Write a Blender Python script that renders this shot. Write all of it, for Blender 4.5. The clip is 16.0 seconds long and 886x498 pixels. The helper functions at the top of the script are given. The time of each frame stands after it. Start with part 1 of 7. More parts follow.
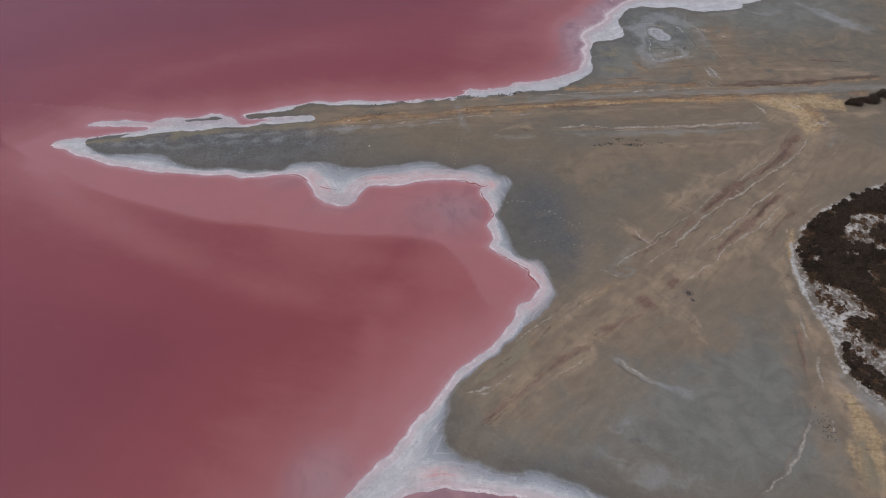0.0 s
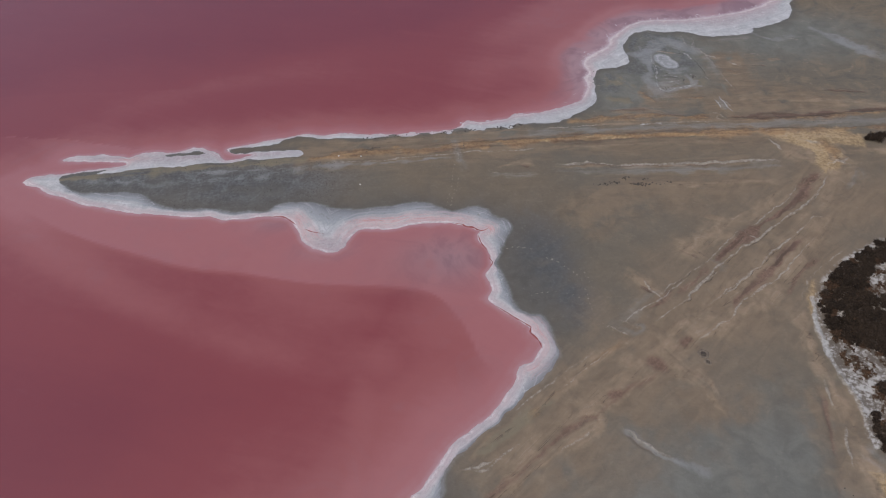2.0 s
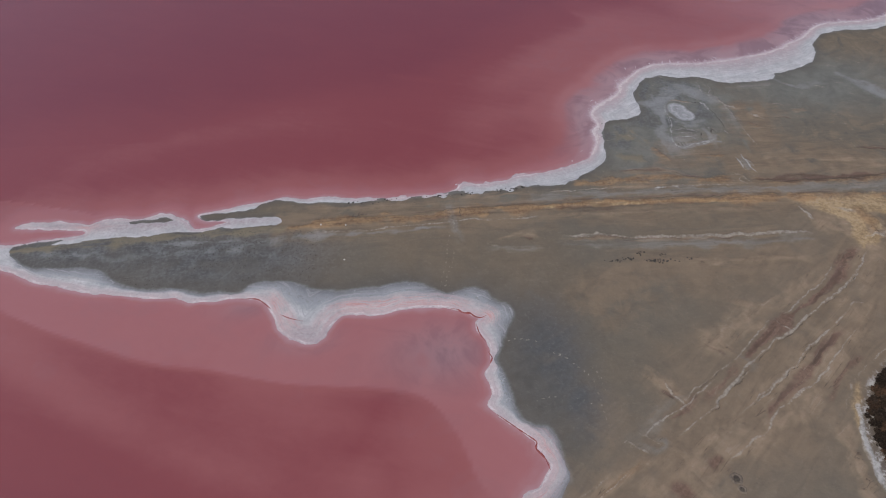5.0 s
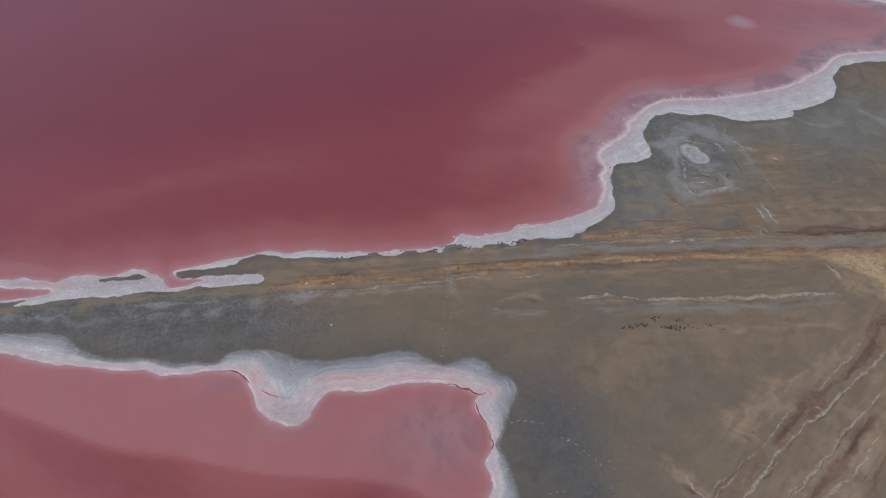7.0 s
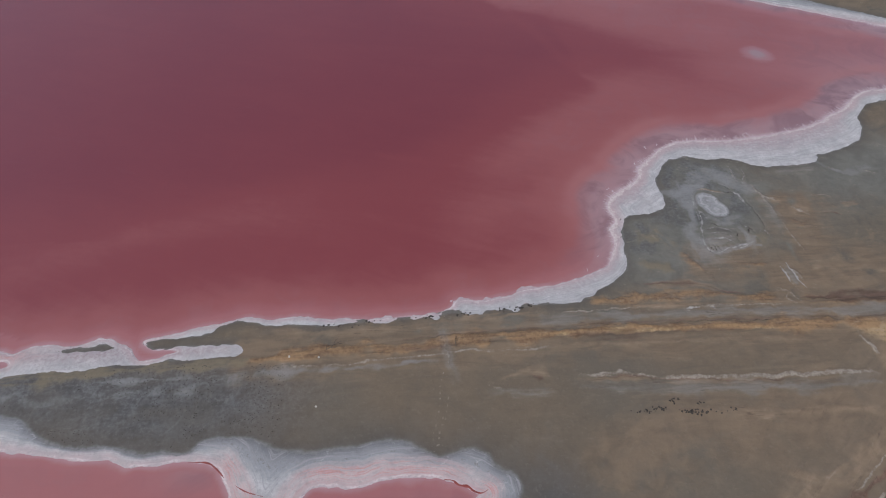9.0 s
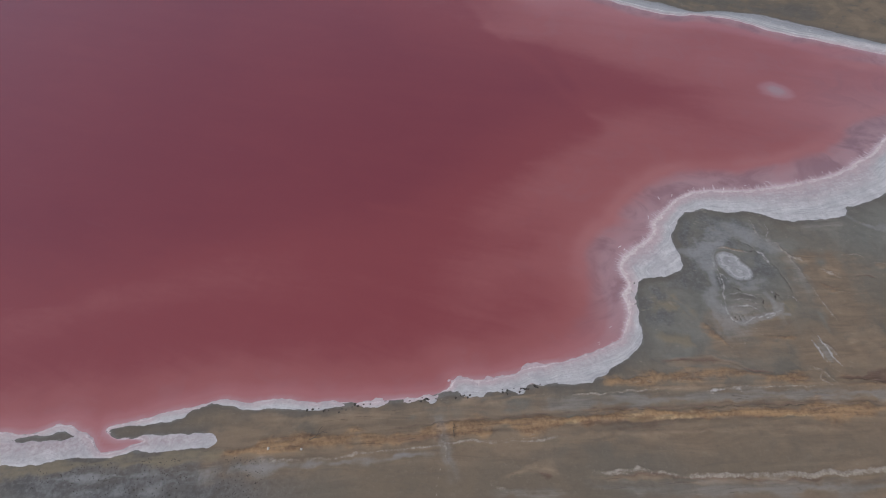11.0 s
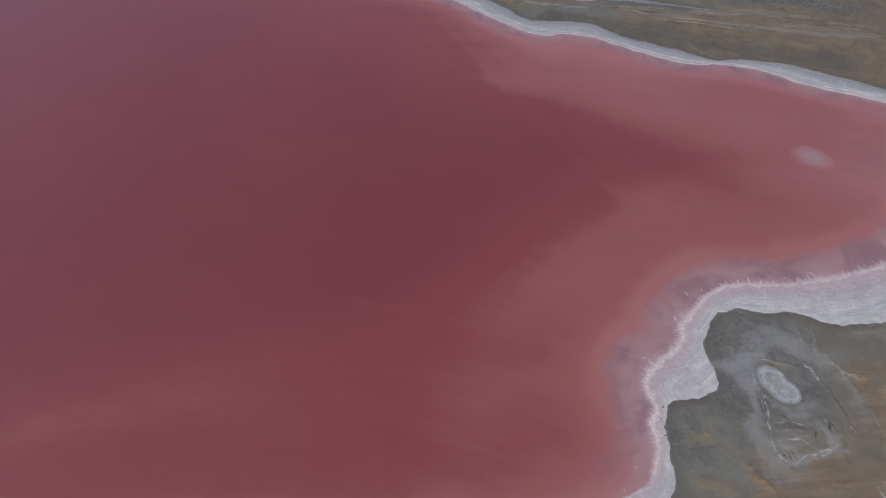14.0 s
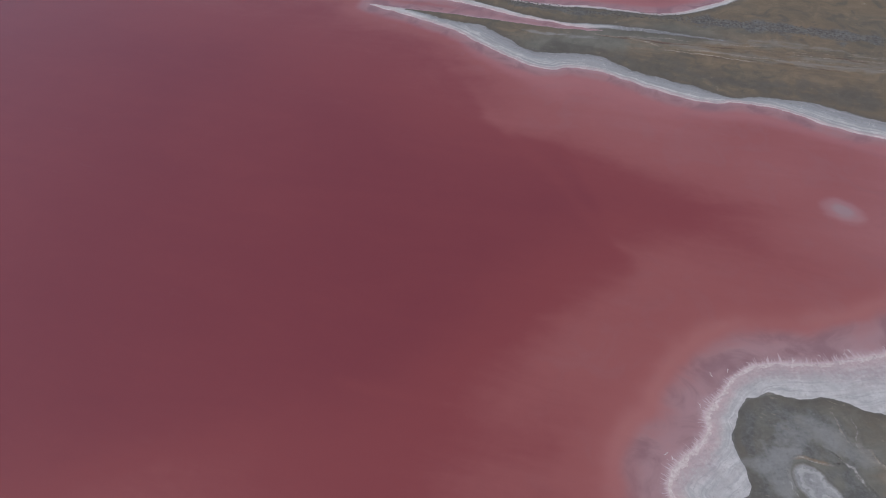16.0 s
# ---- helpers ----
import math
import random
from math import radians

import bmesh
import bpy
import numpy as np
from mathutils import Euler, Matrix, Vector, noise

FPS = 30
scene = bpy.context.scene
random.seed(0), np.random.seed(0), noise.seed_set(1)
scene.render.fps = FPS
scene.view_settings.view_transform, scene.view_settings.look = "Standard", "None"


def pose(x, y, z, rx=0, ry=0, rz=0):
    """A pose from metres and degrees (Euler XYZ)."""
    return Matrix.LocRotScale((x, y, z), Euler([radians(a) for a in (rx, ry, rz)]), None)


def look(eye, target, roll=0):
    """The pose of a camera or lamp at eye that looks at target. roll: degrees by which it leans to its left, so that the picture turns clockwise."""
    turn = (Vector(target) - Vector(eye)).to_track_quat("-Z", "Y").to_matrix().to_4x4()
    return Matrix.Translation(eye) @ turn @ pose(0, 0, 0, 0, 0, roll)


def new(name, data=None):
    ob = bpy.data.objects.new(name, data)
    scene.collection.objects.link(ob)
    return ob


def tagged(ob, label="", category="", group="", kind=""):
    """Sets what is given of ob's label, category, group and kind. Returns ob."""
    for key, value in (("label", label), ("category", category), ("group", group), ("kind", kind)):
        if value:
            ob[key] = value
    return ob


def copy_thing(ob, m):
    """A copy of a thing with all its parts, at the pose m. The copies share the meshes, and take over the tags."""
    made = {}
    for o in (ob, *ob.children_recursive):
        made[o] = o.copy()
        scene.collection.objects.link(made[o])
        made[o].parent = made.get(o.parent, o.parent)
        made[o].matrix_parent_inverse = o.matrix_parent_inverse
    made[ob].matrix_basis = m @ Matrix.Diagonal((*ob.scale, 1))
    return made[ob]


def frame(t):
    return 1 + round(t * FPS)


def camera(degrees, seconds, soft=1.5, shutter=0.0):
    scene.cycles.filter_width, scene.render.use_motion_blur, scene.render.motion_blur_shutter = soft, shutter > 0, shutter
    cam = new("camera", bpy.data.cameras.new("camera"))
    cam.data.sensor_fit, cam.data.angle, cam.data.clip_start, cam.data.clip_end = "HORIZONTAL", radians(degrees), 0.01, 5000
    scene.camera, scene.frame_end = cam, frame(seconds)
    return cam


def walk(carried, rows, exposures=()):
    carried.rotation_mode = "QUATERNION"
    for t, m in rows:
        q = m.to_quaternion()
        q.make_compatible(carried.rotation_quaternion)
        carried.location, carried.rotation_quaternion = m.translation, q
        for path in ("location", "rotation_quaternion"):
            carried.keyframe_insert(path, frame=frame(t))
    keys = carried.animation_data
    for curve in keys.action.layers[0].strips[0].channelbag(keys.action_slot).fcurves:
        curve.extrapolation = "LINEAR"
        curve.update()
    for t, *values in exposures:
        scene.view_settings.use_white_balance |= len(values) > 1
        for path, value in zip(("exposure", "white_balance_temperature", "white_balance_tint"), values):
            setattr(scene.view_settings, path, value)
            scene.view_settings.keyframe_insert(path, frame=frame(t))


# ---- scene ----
# A pink salt lake seen from a drone about 105 m up: a mud spit with salt-crusted
# shores, wheel tracks, dark scrub on salty ground, and a far shore.

# ---- camera ----
cam = camera(68, 16.0, soft=1.1)
PATH = [
    (0, pose(-1.659, 2.258, 107.158, 41.872, 0, 0.865) @ pose(0, 0, 0, 0, 0, -3.901)),
    (1, pose(-1.076, 9.222, 106.889, 41.959, 0, 0.757) @ pose(0, 0, 0, 0, 0, -3.857)),
    (2, pose(-0.494, 16.526, 106.619, 42.046, 0, 0.649) @ pose(0, 0, 0, 0, 0, -3.814)),
    (3, pose(0.088, 24.142, 106.349, 42.133, 0, 0.540) @ pose(0, 0, 0, 0, 0, -3.770)),
    (4, pose(0.671, 32.045, 106.079, 42.220, 0, 0.432) @ pose(0, 0, 0, 0, 0, -3.727)),
    (5, pose(1.253, 40.208, 105.809, 42.307, 0, 0.324) @ pose(0, 0, 0, 0, 0, -3.683)),
    (6, pose(1.835, 48.606, 105.540, 42.395, 0, 0.216) @ pose(0, 0, 0, 0, 0, -3.639)),
    (7, pose(2.418, 57.212, 105.270, 42.482, 0, 0.108) @ pose(0, 0, 0, 0, 0, -3.596)),
    (8, pose(3.000, 66.000, 105.000, 42.569, 0, 0.000) @ pose(0, 0, 0, 0, 0, -3.552)),
    (9, pose(3.582, 74.944, 104.730, 42.656, 0, -0.108) @ pose(0, 0, 0, 0, 0, -3.508)),
    (10, pose(4.165, 84.019, 104.460, 42.743, 0, -0.216) @ pose(0, 0, 0, 0, 0, -3.465)),
    (11, pose(4.747, 93.197, 104.191, 42.830, 0, -0.324) @ pose(0, 0, 0, 0, 0, -3.421)),
    (12, pose(5.329, 102.453, 103.921, 42.918, 0, -0.432) @ pose(0, 0, 0, 0, 0, -3.378)),
    (13, pose(5.912, 111.760, 103.651, 43.005, 0, -0.540) @ pose(0, 0, 0, 0, 0, -3.334)),
    (14, pose(6.494, 121.093, 103.381, 43.092, 0, -0.649) @ pose(0, 0, 0, 0, 0, -3.290)),
    (15, pose(7.076, 130.426, 103.111, 43.179, 0, -0.757) @ pose(0, 0, 0, 0, 0, -3.247)),
    (16, pose(7.659, 139.732, 102.842, 43.266, 0, -0.865) @ pose(0, 0, 0, 0, 0, -3.203)),
]
walk(cam, PATH, [(0, 0.33), (4, 0.30), (8, 0.25), (12, 0.23), (16, 0.22)])

# ---- light: a bright overcast sky ----
world = bpy.data.worlds.new("overcast_sky")
scene.world = world
world.use_nodes = True
wn = world.node_tree
sky = wn.nodes.new("ShaderNodeTexSky")
sky.sky_type = 'NISHITA'
sky.sun_disc = False
sky.sun_elevation = radians(48)
sky.sun_rotation = radians(-120)
sky.air_density, sky.dust_density, sky.ozone_density = 1.0, 2.6, 1.2
wn.nodes["Background"].inputs["Strength"].default_value = 0.105
wn.links.new(sky.outputs["Color"], wn.nodes["Background"].inputs["Color"])
sun_data = bpy.data.lights.new("sun", 'SUN')
sun_data.energy, sun_data.angle, sun_data.color = 1.5, radians(16), (1.0, 0.93, 0.84)
sun = new("sun", sun_data)
sun.matrix_world = look((0, 0, 0), (math.sin(radians(120)), -math.cos(radians(120)), -math.tan(radians(48))))


# ---- materials ----
def material(name):
    m = bpy.data.materials.new(name)
    m.use_nodes = True
    nt = m.node_tree
    return m, nt, nt.nodes["Principled BSDF"]


def attr(nt, name):
    n = nt.nodes.new("ShaderNodeAttribute")
    n.attribute_name = name
    return n.outputs["Fac"]


def place(nt, scale=(1, 1, 1), turn=0.0):
    """World position, turned so that its x runs along the given direction, then stretched."""
    g = nt.nodes.new("ShaderNodeNewGeometry")
    p = nt.nodes.new("ShaderNodeMapping")
    p.vector_type = 'TEXTURE'
    p.inputs["Scale"].default_value = [1 / v for v in scale]
    p.inputs["Rotation"].default_value = (0, 0, turn)
    nt.links.new(g.outputs["Position"], p.inputs["Vector"])
    return p.outputs["Vector"]


def grain(nt, vec, scale, detail=4.0, rough=0.55, warp=0.0):
    n = nt.nodes.new("ShaderNodeTexNoise")
    n.inputs["Scale"].default_value = scale
    n.inputs["Detail"].default_value = detail
    n.inputs["Roughness"].default_value = rough
    n.inputs["Distortion"].default_value = warp
    nt.links.new(vec, n.inputs["Vector"])
    return n.outputs["Fac"]


def put(nt, value, socket):
    if isinstance(value, (int, float)):
        socket.default_value = value
    elif isinstance(value, tuple):
        socket.default_value = (*value, 1.0)
    else:
        nt.links.new(value, socket)


def calc(nt, op, a, b=0.0, c=None):
    n = nt.nodes.new("ShaderNodeMath")
    n.operation = op
    put(nt, a, n.inputs[0])
    put(nt, b, n.inputs[1])
    if c is not None:
        put(nt, c, n.inputs[2])
    return n.outputs[0]


def step(nt, x, lo, hi, out0=0.0, out1=1.0):
    n = nt.nodes.new("ShaderNodeMapRange")
    n.interpolation_type = 'SMOOTHSTEP'
    put(nt, x, n.inputs["Value"])
    for key, v in (("From Min", lo), ("From Max", hi), ("To Min", out0), ("To Max", out1)):
        put(nt, v, n.inputs[key])
    return n.outputs["Result"]


def blend(nt, fac, a, b):
    n = nt.nodes.new("ShaderNodeMix")
    n.data_type = 'RGBA'
    put(nt, fac, n.inputs[0])
    put(nt, a, n.inputs[6])
    put(nt, b, n.inputs[7])
    return n.outputs[2]


def relief(nt, bsdf, height, strength, distance):
    n = nt.nodes.new("ShaderNodeBump")
    n.inputs["Strength"].default_value = strength
    n.inputs["Distance"].default_value = distance
    nt.links.new(height, n.inputs["Height"])
    nt.links.new(n.outputs["Normal"], bsdf.inputs["Normal"])


def mud_material():
    m, nt, b = material("lake_mud")
    v = place(nt)
    big, mid, fine, grit = grain(nt, v, 0.05, 3), grain(nt, v, 0.22, 6, 0.58, 0.8), grain(nt, v, 1.5, 6, 0.62, 0.3), grain(nt, v, 9, 3, 0.6)
    along_spit = grain(nt, place(nt, (0.2, 1.0, 1.0), radians(-1)), 0.45, 6, 0.55, 1.2)
    along_road = grain(nt, place(nt, (0.25, 1.0, 1.0), radians(40)), 0.4, 6, 0.55, 1.2)
    along_far = grain(nt, place(nt, (0.12, 1.2, 1.0), radians(-22)), 0.45, 6, 0.6, 0.6)

    def either(fac, a, b2):
        n = nt.nodes.new("ShaderNodeMix")
        put(nt, fac, n.inputs[0])
        put(nt, a, n.inputs[2])
        put(nt, b2, n.inputs[3])
        return n.outputs[0]

    road = step(nt, attr(nt, "diag"), 0.1, 0.7)
    drift = either(attr(nt, "south"), along_spit, mid)
    drift = either(attr(nt, "beyond"), drift, along_far)
    drift = either(calc(nt, 'MULTIPLY', road, 0.6), drift, along_road)
    ragged = calc(nt, 'ADD', calc(nt, 'MULTIPLY', mid, 0.4), calc(nt, 'MULTIPLY', fine, 0.6))
    shift = calc(nt, 'SUBTRACT', ragged, 0.5)
    cloudy = calc(nt, 'SUBTRACT', calc(nt, 'ADD', calc(nt, 'MULTIPLY', mid, 0.45), calc(nt, 'ADD', calc(nt, 'MULTIPLY', drift, 0.35), calc(nt, 'MULTIPLY', fine, 0.2))), 0.5)

    def edge(name, soft, amount=1.0, rough=0.9):
        a = attr(nt, name)
        x = calc(nt, 'MULTIPLY_ADD', cloudy if soft > 0.39 else shift, rough, a)
        return calc(nt, 'MULTIPLY', step(nt, x, 0.45 - soft, 0.45 + soft), step(nt, a, 0.02, 0.35, 0.0, amount))

    def veins(n, width):
        """Thin winding lines along one level of the noise."""
        return step(nt, calc(nt, 'ABSOLUTE', calc(nt, 'SUBTRACT', n, 0.5)), width, 0.0)

    huge = grain(nt, v, 0.022, 2, 0.5, 0.4)
    col = blend(nt, step(nt, mid, 0.3, 0.7), (0.136, 0.112, 0.085), (0.158, 0.128, 0.096))
    col = blend(nt, step(nt, big, 0.35, 0.65, 0.0, 0.7), col, (0.172, 0.134, 0.096))
    col = blend(nt, step(nt, huge, 0.55, 0.4, 0.0, 0.6), col, (0.132, 0.119, 0.098))
    col = blend(nt, step(nt, drift, 0.52, 0.72, 0.0, 0.30), col, (0.208, 0.168, 0.126))
    col = blend(nt, step(nt, drift, 0.46, 0.30, 0.0, 0.30), col, (0.112, 0.096, 0.080))
    mottle = grain(nt, v, 0.13, 6, 0.62, 1.2)
    rougher = step(nt, attr(nt, "north"), 0.0, 1.0, 0.18, 0.8)
    col = blend(nt, calc(nt, 'MULTIPLY', step(nt, mottle, 0.50, 0.66), rougher), col, (0.196, 0.153, 0.112))
    col = blend(nt, calc(nt, 'MULTIPLY', step(nt, mottle, 0.48, 0.34), rougher), col, (0.104, 0.098, 0.083))
    col = blend(nt, edge("green", 0.5, 0.85, 0.5), col, blend(nt, step(nt, mid, 0.33, 0.66), (0.130, 0.132, 0.121), (0.166, 0.168, 0.155)))
    col = blend(nt, edge("slate", 0.5, 0.92, 0.7), col, blend(nt, step(nt, calc(nt, 'MULTIPLY_ADD', fine, 0.65, calc(nt, 'MULTIPLY', mid, 0.35)), 0.38, 0.62, 0.0, calc(nt, 'MULTIPLY_ADD', attr(nt, "south"), -0.75, 1.0)), (0.078, 0.081, 0.085), (0.142, 0.147, 0.155)))
    col = blend(nt, edge("damp", 0.5, 0.8, 0.6), col, blend(nt, step(nt, mid, 0.35, 0.65), (0.084, 0.078, 0.070), (0.108, 0.100, 0.089)))
    col = blend(nt, edge("film", 0.5, 0.55, 0.9), col, blend(nt, step(nt, fine, 0.35, 0.65), (0.225, 0.238, 0.256), (0.300, 0.315, 0.336)))
    col = blend(nt, step(nt, attr(nt, "diag"), 0.1, 0.9, 0.0, 0.6), col, blend(nt, step(nt, along_road, 0.30, 0.70), (0.162, 0.127, 0.093), (0.205, 0.158, 0.115)))
    col = blend(nt, edge("warm", 0.5, 0.85, 0.8), col, blend(nt, step(nt, drift, 0.34, 0.66), (0.160, 0.121, 0.086), (0.214, 0.160, 0.112)))
    col = blend(nt, edge("tan", 0.45, 0.8, 0.6), col, blend(nt, step(nt, calc(nt, 'MULTIPLY_ADD', drift, 0.6, calc(nt, 'MULTIPLY', mid, 0.4)), 0.36, 0.64), (0.205, 0.150, 0.104), (0.300, 0.225, 0.158)))
    col = blend(nt, edge("gold", 0.35, 0.9, 1.0), col, blend(nt, step(nt, ragged, 0.40, 0.62), (0.262, 0.185, 0.104), (0.410, 0.300, 0.178)))
    col = blend(nt, edge("olive", 0.4, 0.85, 1.2), col, (0.190, 0.161, 0.115))
    col = blend(nt, edge("gravel", 0.45, 0.75, 1.0), col, blend(nt, step(nt, drift, 0.36, 0.64), (0.165, 0.153, 0.138), (0.222, 0.208, 0.190)))
    col = blend(nt, edge("rust", 0.41, 0.85, 1.2), col, blend(nt, step(nt, calc(nt, 'MULTIPLY_ADD', fine, 0.4, calc(nt, 'MULTIPLY', drift, 0.6)), 0.40, 0.60), (0.160, 0.098, 0.060), (0.298, 0.190, 0.104)))
    col = blend(nt, edge("ochre", 0.41, 0.85, 1.0), col, blend(nt, step(nt, calc(nt, 'MULTIPLY_ADD', fine, 0.4, calc(nt, 'MULTIPLY', drift, 0.6)), 0.40, 0.60), (0.128, 0.078, 0.060), (0.190, 0.122, 0.092)))
    col = blend(nt, edge("brown", 0.38, 0.85, 0.9), col, blend(nt, step(nt, drift, 0.38, 0.62), (0.082, 0.054, 0.043), (0.130, 0.084, 0.066)))
    # thin crests and runnels that follow the tracks and the banks
    lined = step(nt, calc(nt, 'MAXIMUM', attr(nt, "tan"), calc(nt, 'MAXIMUM', attr(nt, "rust"), calc(nt, 'MAXIMUM', attr(nt, "gravel"), attr(nt, "ochre")))), 0.15, 0.6)
    crest = either(road, grain(nt, place(nt, (0.06, 0.9, 1.0), radians(-1)), 0.7, 2, 0.5, 0.5), grain(nt, place(nt, (0.08, 0.9, 1.0), radians(40)), 0.6, 2, 0.5, 0.8))
    col = blend(nt, calc(nt, 'MULTIPLY', calc(nt, 'MULTIPLY', veins(crest, 0.016), lined), step(nt, mid, 0.45, 0.62, 0.0, 0.4)), col, (0.310, 0.258, 0.205))
    runnel = veins(calc(nt, 'ADD', crest, 0.07), 0.018)
    col = blend(nt, calc(nt, 'MULTIPLY', calc(nt, 'MULTIPLY', runnel, lined), step(nt, mid, 0.56, 0.40, 0.0, 0.6)), col, (0.075, 0.055, 0.043))
    col = blend(nt, edge("halo", 0.5, 0.58, 1.4), col, (0.280, 0.288, 0.296))
    col = blend(nt, edge("pale", 0.35, 0.72, 1.5), col, blend(nt, step(nt, fine, 0.35, 0.65), (0.235, 0.205, 0.170), (0.385, 0.350, 0.305)))
    col = blend(nt, edge("white", 0.35, 0.72, 1.4), col, blend(nt, step(nt, fine, 0.32, 0.62), (0.27, 0.268, 0.262), (0.45, 0.445, 0.44)))
    # a small salt pan with rings of older crust
    pan = calc(nt, 'MULTIPLY_ADD', shift, 0.22, attr(nt, "pan"))
    rings = calc(nt, 'SINE', calc(nt, 'MULTIPLY', calc(nt, 'MULTIPLY_ADD', cloudy, 1.6, pan), 11.0))
    fill = blend(nt, step(nt, ragged, 0.35, 0.65), (0.235, 0.240, 0.252), (0.330, 0.336, 0.350))
    fill = blend(nt, step(nt, rings, 0.1, 0.95, 0.0, 0.5), fill, (0.44, 0.442, 0.452))
    col = blend(nt, step(nt, pan, 0.90, 1.12, 0.0, 0.95), col, fill)
    col = blend(nt, calc(nt, 'MULTIPLY', step(nt, pan, 0.76, 0.82), step(nt, pan, 0.92, 0.86, 0.0, 0.4)), col, (0.12, 0.115, 0.108))
    col = blend(nt, edge("scrub", 0.35, 0.9, 1.6), col, blend(nt, step(nt, ragged, 0.45, 0.60), (0.13, 0.108, 0.09), (0.46, 0.445, 0.43)))
    col = blend(nt, edge("dark_ground", 0.25, 0.92, 1.1), col, blend(nt, step(nt, fine, 0.35, 0.7), (0.030, 0.022, 0.017), (0.095, 0.066, 0.048)))
    # true cracks, plus shadow lines painted dark beside the pale track crests
    col = blend(nt, edge("crack", 0.25, 0.9, 0.9), col, (0.040, 0.034, 0.030))
    fleck = calc(nt, 'MULTIPLY', step(nt, grain(nt, place(nt, (0.6, 1.3, 1.0), radians(-25)), 0.55, 5, 0.62, 1.4), 0.60, 0.70), step(nt, mottle, 0.47, 0.60))
    col = blend(nt, calc(nt, 'MULTIPLY', calc(nt, 'MULTIPLY', fleck, rougher), 0.55), col, (0.300, 0.268, 0.225))
    speck = step(nt, grit, 0.60, 0.72, 0.0, 0.2)
    col = blend(nt, calc(nt, 'MULTIPLY', speck, step(nt, mid, 0.48, 0.68)), col, (0.07, 0.062, 0.054))
    col = blend(nt, step(nt, fine, 0.28, 0.46, 0.16, 0.0), col, (0.085, 0.07, 0.058))
    col = blend(nt, step(nt, fine, 0.56, 0.72, 0.0, 0.12), col, (0.30, 0.27, 0.235))
    col = blend(nt, edge("bed", 0.3, 1.0, 0.6), col, blend(nt, step(nt, fine, 0.3, 0.7), (0.44, 0.36, 0.37), (0.60, 0.54, 0.545)))
    nt.links.new(col, b.inputs["Base Color"])
    put(nt, step(nt, attr(nt, "damp"), 0.0, 1.0, 0.9, 0.7), b.inputs["Roughness"])
    b.inputs["Specular IOR Level"].default_value = 0.3
    relief(nt, b, calc(nt, 'ADD', fine, calc(nt, 'MULTIPLY', grit, 0.3)), 0.5, 0.16)
    return m


